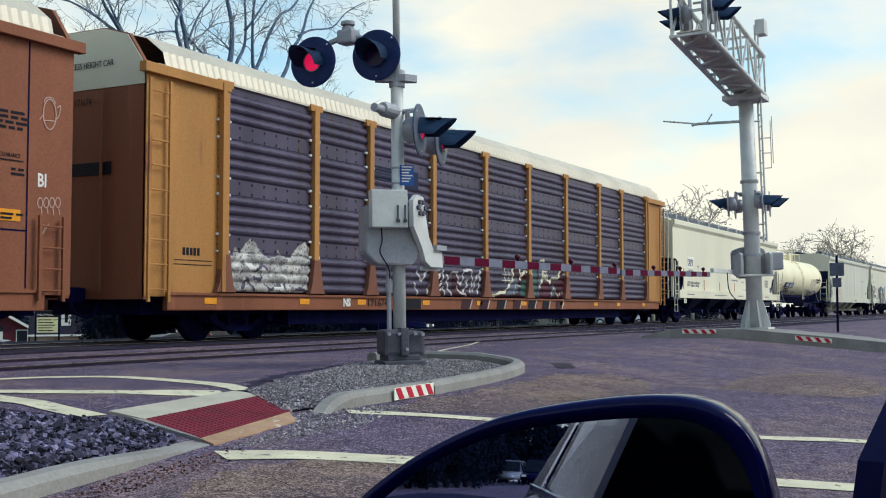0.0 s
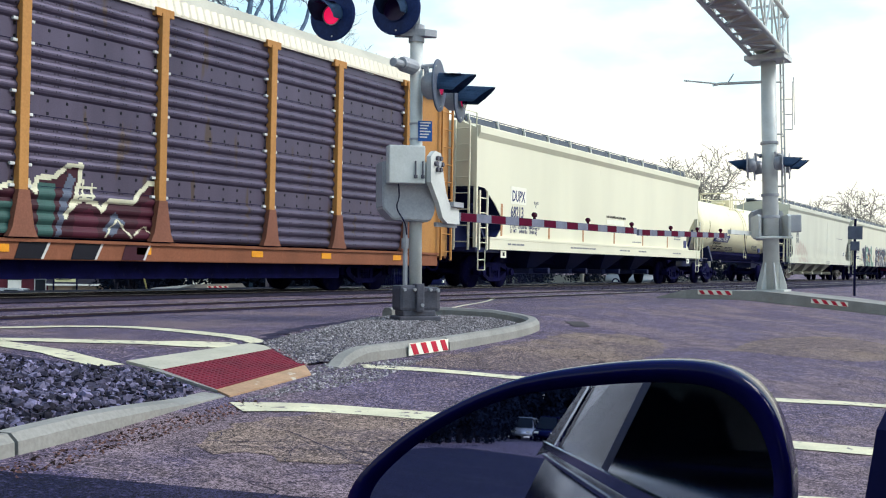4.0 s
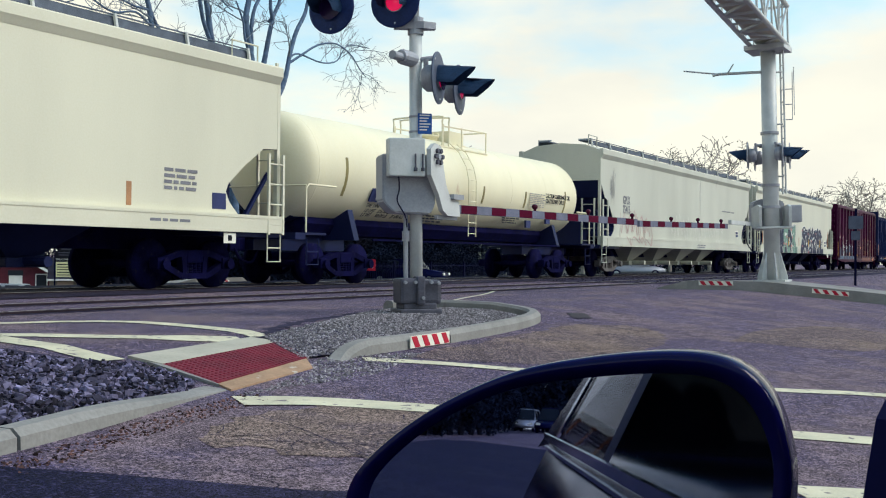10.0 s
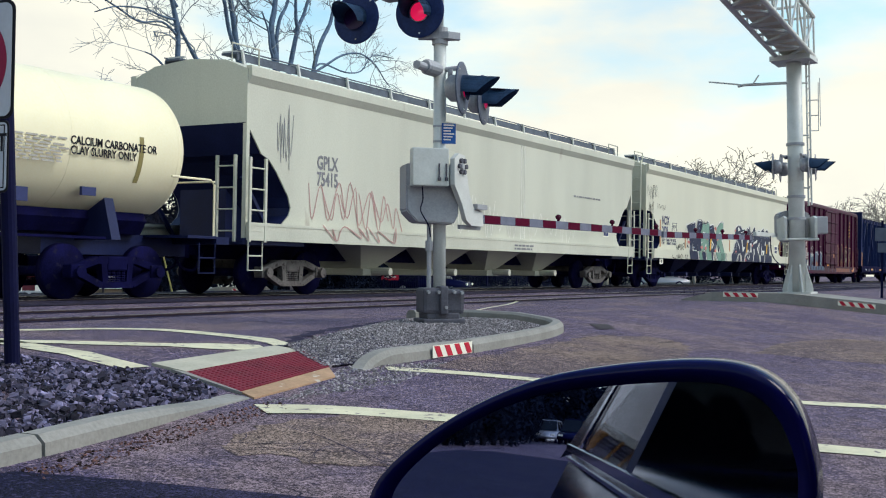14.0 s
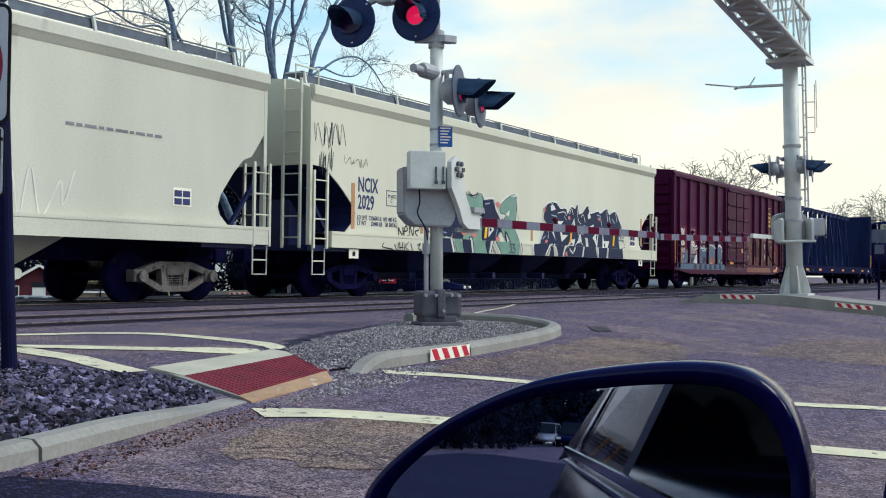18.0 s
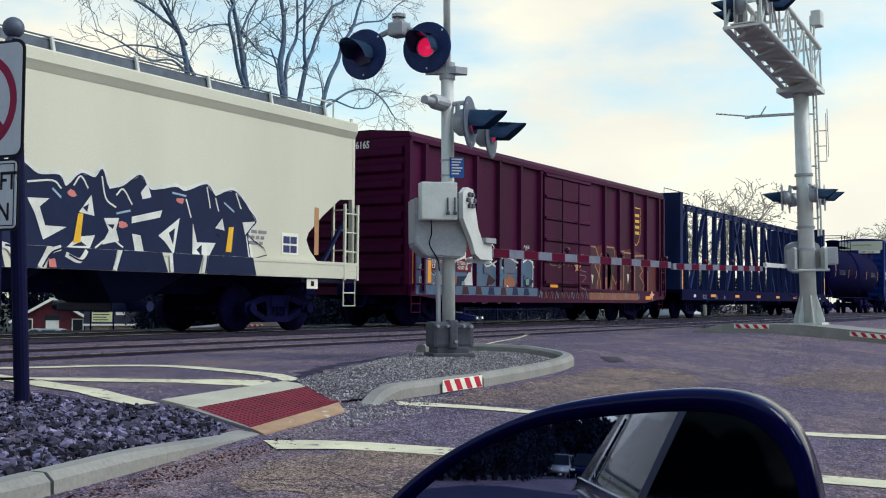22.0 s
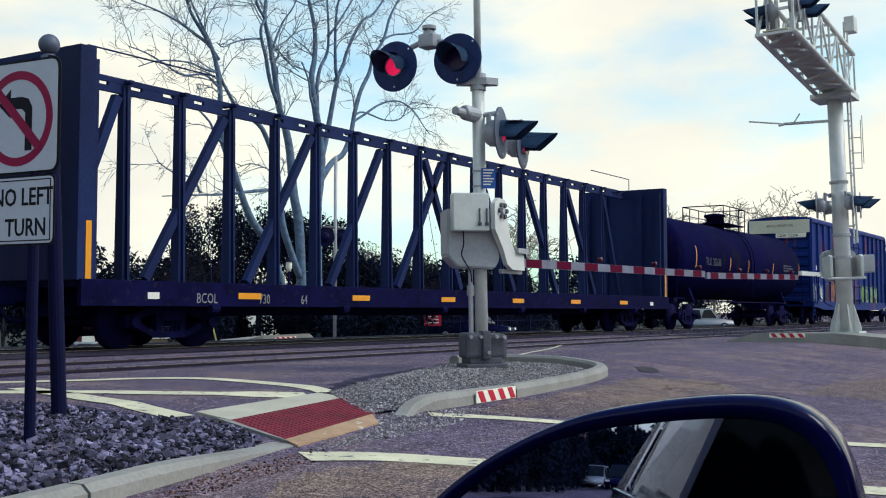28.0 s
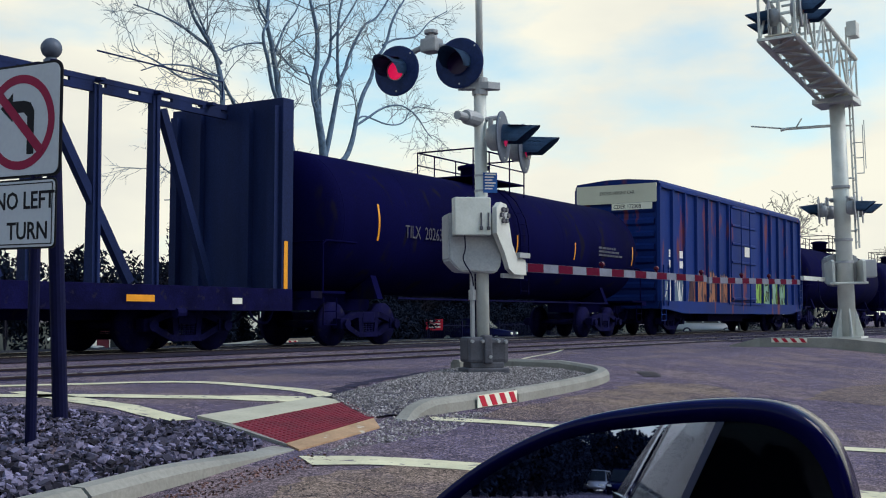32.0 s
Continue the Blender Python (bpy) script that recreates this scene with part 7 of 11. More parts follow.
G_CHALKPINK = spray("pale_pink_chalk", (0.52, 0.34, 0.28))
G_TANEDGE = spray("rusty_tan_spray", (0.38, 0.19, 0.115))
G_REDLINE = spray("faint_red_spray", (0.50, 0.30, 0.28))


def flat(car, pts, mat, y=-1.50, lift=0.006, name="graffiti"):
    bm = bmesh.new()
    slab(bm, pts, y - lift, y - lift + 0.004, "y")
    return part(name, bm, mat, car)


def outlined(car, pts, mat, y=-1.50, grow=0.07, edge=None):
    """A filled shape with a pale rim round it."""
    area = sum(a[0] * b[1] - b[0] * a[1] for a, b in zip(pts, pts[1:] + pts[:1]))
    sg = 1 if area > 0 else -1
    out = []
    n = len(pts)
    for i in range(n):
        p, a, b = Vector(pts[i]), Vector(pts[i - 1]), Vector(pts[(i + 1) % n])
        d1, d2 = (p - a).normalized(), (b - p).normalized()
        nn = Vector((d1.y + d2.y, -d1.x - d2.x)) * sg
        if nn.length > 1e-3:
            nn = nn.normalized() * grow * min(1.8, 1.0 / max(0.4, math.sqrt(max(0.0, (1 + d1.dot(d2)) / 2))))
        out.append((p.x + nn.x, p.y + nn.y))
    flat(car, out, edge or G_WHITE, y, 0.006)
    flat(car, pts, mat, y, 0.011)


def blob(car, c, r, mat, y=-1.50):
    rnd = random.Random(int(c[0] * 100))
    flat(car, [(c[0] + r * rnd.uniform(0.6, 1.4) * math.cos(a), c[1] + 0.6 * r * rnd.uniform(0.6, 1.2) * math.sin(a)) for a in [k * math.pi / 5 for k in range(10)]], mat, y, 0.018)


def scrawl(car, x0, x1, z0, z1, mat, n, seed, y=-1.50, w=0.02, name="graffiti_tag"):
    """A hand-sprayed tag: one looping thin line."""
    rnd = random.Random(seed)
    pts = []
    for k in range(n):
        f = k / (n - 1)
        pts.append((x0 + (x1 - x0) * f + rnd.uniform(-0.09, 0.09) * (x1 - x0), y - 0.006, (z0 if k % 2 else z1) + rnd.uniform(-0.25, 0.25) * (z1 - z0)))
    line = curve_pts(pts, 5)
    bm = bmesh.new()
    rows = []
    for i, p in enumerate(line):
        d = line[min(i + 1, len(line) - 1)] - line[max(i - 1, 0)]
        nrm = Vector((-d.z, 0, d.x))
        nrm = nrm.normalized() * w / 2 * rnd.uniform(0.75, 1.2) if nrm.length > 1e-6 else Vector((0, 0, w / 2))
        out = Vector((0, -0.0004 * (i % 7), 0))
        rows.append([bm.verts.new(p + nrm + out), bm.verts.new(p - nrm + out)])
    for a, b in zip(rows, rows[1:]):
        bm.faces.new((a[0], a[1], b[1], b[0]))
    return part(name, bm, mat, car)


def stroke(car, pts, mat, w, y=-1.50, lift=0.008, name="graffiti_line"):
    """A sprayed line of even width through the points."""
    line = curve_pts([(px, y - lift, pz) for px, pz in pts], 4) if len(pts) > 2 else [Vector((px, y - lift, pz)) for px, pz in pts]
    bm = bmesh.new()
    rows = []
    for i, p in enumerate(line):
        d = line[min(i + 1, len(line) - 1)] - line[max(i - 1, 0)]
        nrm = Vector((-d.z, 0, d.x))
        nrm = nrm.normalized() * w / 2 if nrm.length > 1e-6 else Vector((0, 0, w / 2))
        off = Vector((0, -0.0003 * (i % 5), 0))
        rows.append([bm.verts.new(p + nrm + off), bm.verts.new(p - nrm + off)])
    for a, b in zip(rows, rows[1:]):
        bm.faces.new((a[0], a[1], b[1], b[0]))
    return part(name, bm, mat, car)


def post_paint(car, posts, x0, x1, z0, z1, fills, seed, y=-1.562):
    """Spray that runs on over the outside posts of a box car."""
    rnd = random.Random(seed)
    for x in posts:
        if x0 < x < x1:
            top = z1 - rnd.uniform(0.0, 0.25)
            cut = z0 + (top - z0) * rnd.uniform(0.35, 0.65)
            for a, b in ((z0, cut), (cut, top)):
                flat(car, [(x - 0.054, a), (x + 0.054, a), (x + 0.054, b), (x - 0.054, b + rnd.uniform(-0.04, 0.04))], rnd.choice(fills), y)


LETTERS = (((0, 0), (0.22, 0), (0.25, 0.5), (0.5, 0.3), (0.72, 0.55), (0.75, 0), (1, 0.05), (0.95, 1), (0.72, 0.95), (0.5, 0.62), (0.28, 1), (0.02, 0.92)),
           ((0, 0.05), (0.25, 0), (0.36, 0.3), (0.68, 0.28), (0.76, 0), (1, 0), (0.72, 0.95), (0.42, 1.05), (0.2, 0.7)),
           ((0.05, 0), (0.3, 0), (0.3, 0.35), (0.7, -0.05), (1.0, 0.05), (0.6, 0.5), (0.95, 0.95), (0.65, 1.05), (0.3, 0.65), (0.28, 1), (0, 0.95)),
           ((0.1, 0.1), (0.8, 0), (1, 0.35), (0.4, 0.6), (0.45, 0.78), (0.95, 0.75), (0.9, 1), (0.3, 1.05), (0.05, 0.7), (0.62, 0.32), (0.1, 0.3)),
           ((0, 0), (0.3, 0.05), (0.35, 0.4), (0.75, 0), (1.05, 0), (0.7, 0.45), (0.95, 0.7), (0.8, 1), (0.05, 0.98)))


def throw_up(car, x0, x1, z0, z1, n, fills, edge, seed, y, grow=0.025):
    """A run of jagged hand-drawn letter shapes with thin sprayed outlines."""
    rnd = random.Random(seed)
    w = (x1 - x0) / n
    for k in range(n):
        base = LETTERS[(3 * k + seed) % len(LETTERS)]
        lean, hh = rnd.uniform(-0.12, 0.2), (z1 - z0) * rnd.uniform(0.8, 1.08)
        pts = [(x0 + w * (k + 1.05 * u + lean * v + rnd.uniform(-0.04, 0.04)), z0 + hh * (v + rnd.uniform(-0.05, 0.05))) for u, v in base]
        outlined(car, pts, rnd.choice(fills), y - 0.0012 * (k % 4), grow, edge)


def ridge_depth(z):
    """How far the ridged side of a car carrier stands proud at a height."""
    u = (z - 0.95) % 1.10
    if u > 0.78:
        return 0.0
    u = u % 0.195
    for (a, da), (b, db) in zip(((0.012, 0.0), (0.05, 0.034), (0.085, 0.046), (0.112, 0.046), (0.150, 0.030), (0.178, 0.0)), ((0.05, 0.034), (0.085, 0.046), (0.112, 0.046), (0.150, 0.030), (0.178, 0.0), (0.195, 0.0))):
        if a <= u < b:
            return da + (db - da) * (u - a) / (b - a)
    return 0.0


def ridge_paint(car, mat, fill=(), line=(), w=0.06, lift=0.006, gaps=0.0, seed=1, step=0.03, name="graffiti"):
    """Sprayed paint that follows the ridges: inside a ring of points, or along a line."""
    rnd = random.Random(seed)
    ring = list(fill) or list(line)
    x0, x1 = min(p[0] for p in ring) - w, max(p[0] for p in ring) + w
    z0, z1 = min(p[1] for p in ring) - w, max(p[1] for p in ring) + w
    bm = bmesh.new()
    seen = {}

    def vert(i, j):
        if (i, j) not in seen:
            z = z0 + j * step
            seen[i, j] = bm.verts.new((x0 + i * step, -1.50 - ridge_depth(z) - lift, z))
        return seen[i, j]
    for j in range(int((z1 - z0) / step) + 1):
        for i in range(int((x1 - x0) / step) + 1):
            x, z = x0 + (i + 0.5) * step, z0 + (j + 0.5) * step
            if z < 0.96 or rnd.random() < gaps:
                continue
            if fill:
                hit = False
                for (xa, za), (xb, zb) in zip(ring, ring[1:] + ring[:1]):
                    if (za > z) != (zb > z) and x < (xb - xa) * (z - za) / (zb - za) + xa:
                        hit = not hit
            else:
                p = Vector((x, z))
                hit = False
                for a, b in zip(ring, ring[1:]):
                    a, b = Vector(a), Vector(b)
                    d = b - a
                    k = max(0.0, min(1.0, (p - a).dot(d) / max(1e-9, d.dot(d))))
                    if (p - a - d * k).length < w / 2:
                        hit = True
                        break
            if hit:
                bm.faces.new((vert(i, j), vert(i + 1, j), vert(i + 1, j + 1), vert(i, j + 1)))
    return part(name, bm, mat, car)


def build_marks():
    s = -1.506
    # cream hopper
    plate(dupx, "label_patch", -8.22, -7.18, 2.42, 2.92, -1.502, M_WHITE)
    lettering("DUPX", 0.44, M_NAVYINK, dupx, on_side(-8.15, -1.510, 2.50), bold=0.008, stretch=0.74)
    lettering("68213", 0.46, M_NAVYINK, dupx, on_side(-8.22, s, 2.03), bold=0.008, stretch=0.76)
    lettering("PLATE\n   C", 0.12, M_NAVYINK, dupx, on_side(-6.63, s, 2.48))
    lettering("L  LMT  221500 lbs  100450 kg L0\nLT WT    64500 lbs   29300 kg", 0.155, M_NAVYINK, dupx, on_side(-8.25, s, 1.72), stretch=0.95)
    for x, z1 in ((-8.80, 2.38), (-5.48, 1.92), (-2.70, 1.89), (0.2, 1.92), (3.23, 1.91), (6.2, 1.88)):
        plate(dupx, "reflector_strip", x - 0.06, x + 0.06, 1.47, z1, -1.500, M_TAN)
    plate(dupx, "socket_plate", -8.95, -8.60, 0.86, 1.06, -1.56, M_WHITE)
    plate(dupx, "socket_hole", -8.83, -8.72, 0.91, 1.01, -1.567, M_INK)
    plate(dupx, "socket_plate", 8.6, 8.95, 0.86, 1.06, -1.56, M_WHITE)
    plate(dupx, "socket_hole", 8.72, 8.83, 0.91, 1.01, -1.567, M_INK)
    lettering("DO NOT CLEAN WITH STEAM OR BOILING WATER", 0.105, M_INK, dupx, on_side(-0.6, -1.512, 2.36), stretch=0.78, bold=0.003)
    plate(dupx, "label_patch", -0.56, 1.18, 2.14, 2.30, -1.502, M_WHITE)
    text_bars(dupx, -0.42, 2.06, 1.6, 1, s, M_GREYINK, 0.07, 4)
    text_bars(dupx, 7.05, 2.18, 0.85, 4, s, M_GREYINK, 0.06, 5)
    text_bars(dupx, 1.7, 2.0, 0.5, 1, s, M_GREYINK, 0.06, 6)
    text_bars(dupx, 2.1, 1.6, 1.0, 1, s, M_GREYINK, 0.04, 7)
    plate(dupx, "data_panel", 8.33, 8.72, 1.50, 1.80, -1.502, M_NAVYINK)
    for k, x in enumerate((-8.6, -4.0, -3.0, 0.5, 2.5, 6.6)):
        text_bars(dupx, x, 1.27, 1.1, 1, -1.612, M_GREYINK, 0.05, 20 + k)
    lettering("DUPX\n68213", 0.26, M_NAVYINK, dupx, on_end(-10.34, 0.85, 3.75), stretch=0.8)
    for k in range(5):
        bm = bmesh.new()
        box(bm, -10.335, -10.33, 0.15, 0.75 - 0.1 * (k % 3), 3.1 - 0.17 * k, 3.18 - 0.17 * k)
        part("small_print", bm, M_GREYINK, dupx)
    # cream tank
    ty = -1.245
    bm = bmesh.new()
    box(bm, 0, 2.41, 0, 0.33, -0.02, 0.012)
    part("number_panel", bm, M_NAVYINK, tank1, "dark blue panel").matrix_basis = on_side(-5.10, -1.10, 1.93) @ pose(0, 0, 0, 24)
    lettering("WFRX | 116291", 0.29, M_WHITEINK, tank1, on_side(-4.96, -1.163, 1.975) @ pose(0, 0, 0, 24), stretch=1.02, bold=0.006)
    lettering("THE TANK CAR PEOPLE", 0.145, M_INK, tank1, on_side(-5.15, -1.055, 1.80) @ pose(0, 0, 0, 36), stretch=0.85)
    lettering("LD LMT   225100 LB   102 100 KG\nLT WT      60600 LB     27 600 KG", 0.165, M_INK, tank1, on_side(-5.10, -0.96, 1.68) @ pose(0, 0, 0, 46), stretch=0.8)
    lettering("CALCIUM CARBONATE OR\nCLAY SLURRY ONLY", 0.19, M_INK, tank1, on_side(4.80, ty, 2.52), stretch=0.82, bold=0.004)
    text_bars(tank1, 3.6, 2.60, 1.1, 8, -1.255, M_FAINTINK, 0.03, 8)
    text_bars(tank1, 2.0, 1.88, 1.0, 4, -1.10, M_INK, 0.036, 9)
    text_bars(tank1, -2.75, 1.72, 1.5, 3, -0.99, M_INK, 0.04, 19)
    plate(tank1, "data_panel", 3.85, 4.17, 1.56, 1.78, -0.96, M_NAVYINK, "", 0.06)
    plate(tank1, "data_panel", 5.2, 5.5, 1.72, 1.86, -1.02, M_NAVYINK, "", 0.06)
    for x, z0, z1 in ((-6.2, 2.0, 2.85), (-2.66, 2.15, 2.62), (0.6, 2.15, 2.62), (3.35, 2.15, 2.62), (6.35, 2.0, 2.75)):
        bm = bmesh.new()
        lathe(bm, [(1.243, x - 0.05), (1.247, x - 0.05), (1.247, x + 0.05), (1.243, x + 0.05)], 96, "x", Matrix.Translation((0, 0, 2.62)), True)
        bmesh.ops.delete(bm, geom=[f for f in bm.faces if not (f.calc_center_median().y < 0 and z0 < f.calc_center_median().z < z1)], context="FACES")
        part("reflector_strip", bm, material("olive_reflector_strip", (0.30, 0.25, 0.10), 0.5), tank1)
    bm = bmesh.new()
    box(bm, -8.06, -8.035, -0.25, 0.75, 3.18, 3.36)
    part("number_panel", bm, M_NAVYINK, tank1)
    lettering("WFRX  116291", 0.15, M_WHITEINK, tank1, on_end(-8.065, 0.68, 3.21))
    # grey hopper
    lettering("GPLX\n75415", 0.40, M_GREYINK, gplx, on_side(-7.92, s, 2.62), stretch=0.75, bold=0.01)
    lettering("GPLX\n75415", 0.21, M_GREYINK, gplx, on_end(-10.115, 0.35, 3.62), stretch=0.9)
    for k in range(5):
        scrawl(gplx, -8.2 + 0.6 * k, -7.0 + 0.6 * k, 1.5, 2.4 - 0.08 * k, G_REDLINE, 6, 30 + k, w=0.03)
    scrawl(gplx, -7.8, -4.9, 1.2, 1.45, G_REDLINE, 14, 44, y=-1.62, w=0.03)
    scrawl(gplx, -9.25, -8.75, 2.7, 3.6, M_GREYINK, 13, 37, w=0.016)
    plate(gplx, "data_panel", 7.6, 8.06, 1.70, 2.03, -1.502, M_WHITE)
    for k in range(4):
        plate(gplx, "data_field", 7.63 + 0.21 * (k % 2), 7.81 + 0.21 * (k % 2), 1.73 + 0.14 * (k // 2), 1.84 + 0.14 * (k // 2), -1.509, M_NAVYINK)
    for x, w in ((1.55, 0.05), (1.68, 0.025), (1.78, 0.035)):
        flat(gplx, [(x, 1.45), (x + w, 1.45), (x + w * 0.5, 3.2), (x + w * 0.7, 4.1), (x - w * 0.2, 4.1)], M_CHALK)
    for k in range(6):
        scrawl(gplx, -2.5 + 1.35 * k, -1.3 + 1.35 * k, 1.5, 2.3 - 0.05 * k, M_CHALK, 7, 230 + k, w=0.03)
    text_bars(gplx, 5.2, 2.9, 2.2, 1, s, M_GREYINK, 0.05, 10)
    text_bars(gplx, 1.0, 1.28, 1.2, 2, -1.612, M_GREYINK, 0.05, 11)
    # white hopper
    lettering("NCIX\n2029", 0.45, M_NAVYINK, ncix, on_side(-8.64, s, 2.34), stretch=0.72, bold=0.008)
    lettering("PLATE\n   C", 0.12, M_NAVYINK, ncix, on_side(-7.42, s, 2.26))
    for a in ((-7.50, -6.98, 2.42, 2.435), (-7.50, -6.98, 2.08, 2.095), (-7.50, -7.485, 2.08, 2.435), (-6.995, -6.98, 2.08, 2.435)):
        plate(ncix, "frame_line", *a, -1.502, M_NAVYINK)
    plate(ncix, "reflector_strip", -8.88, -8.75, 1.5, 2.5, -1.5, M_TAN)
    plate(ncix, "reflector_strip", 8.98, 9.12, 1.55, 2.52, -1.5, M_TAN)
    plate(ncix, "reflector_strip", -5.98, -5.86, 1.5, 2.0, -1.5, M_TAN)
    plate(ncix, "reflector_strip", 0.08, 0.21, 1.5, 2.0, -1.5, M_TAN)
    lettering("LD LMT  223600 LB  101 400 KG\nLT WT      62400 LB    28 300 KG", 0.145, M_NAVYINK, ncix, on_side(-8.65, s, 1.72), stretch=0.8)
    lettering("NCIX\n2029", 0.22, M_NAVYINK, ncix, on_end(-10.34, 0.4, 3.95), stretch=0.8)
    plate(ncix, "data_panel", 7.93, 8.45, 1.52, 1.95, -1.502, M_WHITE)
    for k in range(4):
        plate(ncix, "data_field", 7.98 + 0.22 * (k % 2), 8.17 + 0.22 * (k % 2), 1.56 + 0.18 * (k // 2), 1.70 + 0.18 * (k // 2), -1.509, M_NAVYINK)
    text_bars(ncix, 6.6, 1.95, 0.8, 3, s, M_GREYINK, 0.06, 12)
    for x in (-8.85, 8.85):
        plate(ncix, "socket_plate", x - 0.18, x + 0.18, 0.86, 1.06, -1.56, M_WHITE)
        plate(ncix, "socket_hole", x - 0.05, x + 0.05, 0.91, 1.01, -1.567, M_INK)
    scrawl(ncix, -10.2, -9.2, 3.2, 3.65, M_INK, 18, 51, w=0.013)
    scrawl(ncix, -10.1, -9.6, 2.65, 3.1, M_INK, 15, 52, w=0.014)
    scrawl(ncix, -9.2, -8.25, 2.88, 3.05, M_INK, 12, 53, w=0.012)
    outlined(ncix, [(-3.97, 2.21), (-3.74, 2.57), (-3.51, 2.55), (-3.32, 2.52), (-3.11, 2.63), (-2.86, 2.59), (-2.85, 2.15), (-2.94, 2.09), (-3.03, 2.03), (-2.89, 1.79), (-2.89, 1.35), (-3.86, 1.34), (-3.95, 1.61), (-3.99, 1.93)], G_GREEN, grow=0.075)
    outlined(ncix, [(-5.75, 2.4), (-4.73, 2.54), (-4.63, 2.03), (-4.42, 2.64), (-3.78, 2.64), (-4.04, 2.19), (-3.93, 1.37), (-4.47, 1.35), (-4.33, 1.83), (-4.54, 1.46), (-4.89, 1.47), (-5.06, 1.94), (-5.01, 1.35), (-5.38, 1.35), (-5.34, 1.66), (-5.43, 1.84), (-5.36, 2.09), (-5.6, 2.08)], G_NAVY, grow=0.075)
    outlined(ncix, [(-1.87, 2.41), (-1.31, 2.68), (-0.88, 2.69), (-0.94, 2.03), (-1.12, 1.98), (-0.7, 1.5), (-0.7, 1.34), (-1.42, 1.39), (-1.78, 1.72), (-1.82, 1.89), (-1.51, 2.15), (-1.86, 2.2)], G_GREEN, grow=0.075)
    outlined(ncix, [(-2.83, 2.47), (-2.28, 2.53), (-2.13, 2.26), (-1.82, 1.98), (-1.85, 1.72), (-2.11, 1.4), (-2.8, 1.34), (-2.87, 1.79), (-2.86, 2.04), (-2.72, 2.16)], G_NAVY, grow=0.075)
    stroke(ncix, [(-5.75, 2.4), (-4.73, 2.54), (-4.63, 2.03), (-4.42, 2.64), (-3.78, 2.64), (-4.04, 2.19), (-3.93, 1.37), (-4.47, 1.35), (-4.33, 1.83), (-4.54, 1.46), (-4.89, 1.47), (-5.06, 1.94), (-5.01, 1.35), (-5.38, 1.35), (-5.34, 1.66), (-5.43, 1.84), (-5.36, 2.09), (-5.6, 2.08), (-5.75, 2.4)], G_NAVYLINE, 0.018, -1.5, 0.0135)
    stroke(ncix, [(-3.97, 2.21), (-3.74, 2.57), (-3.51, 2.55), (-3.32, 2.52), (-3.11, 2.63), (-2.86, 2.59), (-2.85, 2.15), (-2.94, 2.09), (-3.03, 2.03), (-2.89, 1.79), (-2.89, 1.35), (-3.86, 1.34), (-3.95, 1.61), (-3.99, 1.93), (-3.97, 2.21)], G_NAVYLINE, 0.018, -1.5, 0.0135)
    stroke(ncix, [(-2.83, 2.47), (-2.28, 2.53), (-2.13, 2.26), (-1.82, 1.98), (-1.85, 1.72), (-2.11, 1.4), (-2.8, 1.34), (-2.87, 1.79), (-2.86, 2.04), (-2.72, 2.16), (-2.83, 2.47)], G_NAVYLINE, 0.018, -1.5, 0.0135)
    stroke(ncix, [(-1.87, 2.41), (-1.31, 2.68), (-0.88, 2.69), (-0.94, 2.03), (-1.12, 1.98), (-0.7, 1.5), (-0.7, 1.34), (-1.42, 1.39), (-1.78, 1.72), (-1.82, 1.89), (-1.51, 2.15), (-1.86, 2.2), (-1.87, 2.41)], G_NAVYLINE, 0.018, -1.5, 0.0135)
    flat(ncix, [(-3.74, 2.23), (-3.31, 2.18), (-3.03, 2.18), (-3.34, 2.06), (-3.7, 2.03)], G_WHITE, lift=0.016)
    flat(ncix, [(-3.6, 1.5), (-3.42, 1.51), (-3.38, 1.4), (-3.56, 1.36)], G_NAVY, lift=0.018)
    flat(ncix, [(-3.55, 1.47), (-3.46, 1.48), (-3.46, 1.42), (-3.53, 1.4)], G_WHITE, lift=0.02)
    flat(ncix, [(-3.96, 1.79), (-3.69, 1.83), (-3.9, 1.74)], G_WHITE, lift=0.016)
    flat(ncix, [(-3.48, 1.6), (-3.27, 1.77), (-3.24, 1.65), (-3.45, 1.58)], G_WHITE, lift=0.016)
    flat(ncix, [(-2.68, 1.97), (-2.54, 1.97), (-2.65, 1.49), (-2.78, 1.48)], G_AMBER, lift=0.02)
    flat(ncix, [(-2.52, 1.93), (-2.21, 1.74), (-2.52, 1.52)], G_WHITE, lift=0.016)
    flat(ncix, [(-2.48, 1.81), (-2.33, 1.73), (-2.46, 1.65)], G_NAVY, lift=0.018)
    flat(ncix, [(-1.53, 2.18), (-1.3, 2.3), (-1.34, 2.12)], G_WHITE, lift=0.016)
    flat(ncix, [(-1.57, 1.73), (-1.43, 1.67), (-1.21, 1.44), (-1.42, 1.38), (-1.58, 1.56)], G_NAVY, lift=0.016)
    flat(ncix, [(-1.51, 1.65), (-1.3, 1.45), (-1.42, 1.42)], G_WHITE, lift=0.018)
    flat(ncix, [(-5.79, 1.97), (-5.55, 2.02), (-5.64, 1.83)], G_NAVY, lift=0.013)
    flat(ncix, [(-5.74, 1.71), (-5.54, 1.54), (-5.71, 1.55)], G_NAVY, lift=0.013)
    stroke(ncix, [(-4.94, 2.43), (-4.89, 2.26)], G_SKY, 0.03, -1.5, 0.0185)
    stroke(ncix, [(-4.29, 2.5), (-4.12, 2.54)], G_SKY, 0.03, -1.5, 0.0185)
    stroke(ncix, [(-4.23, 2.39), (-4.11, 2.32)], G_SKY, 0.03, -1.5, 0.0185)
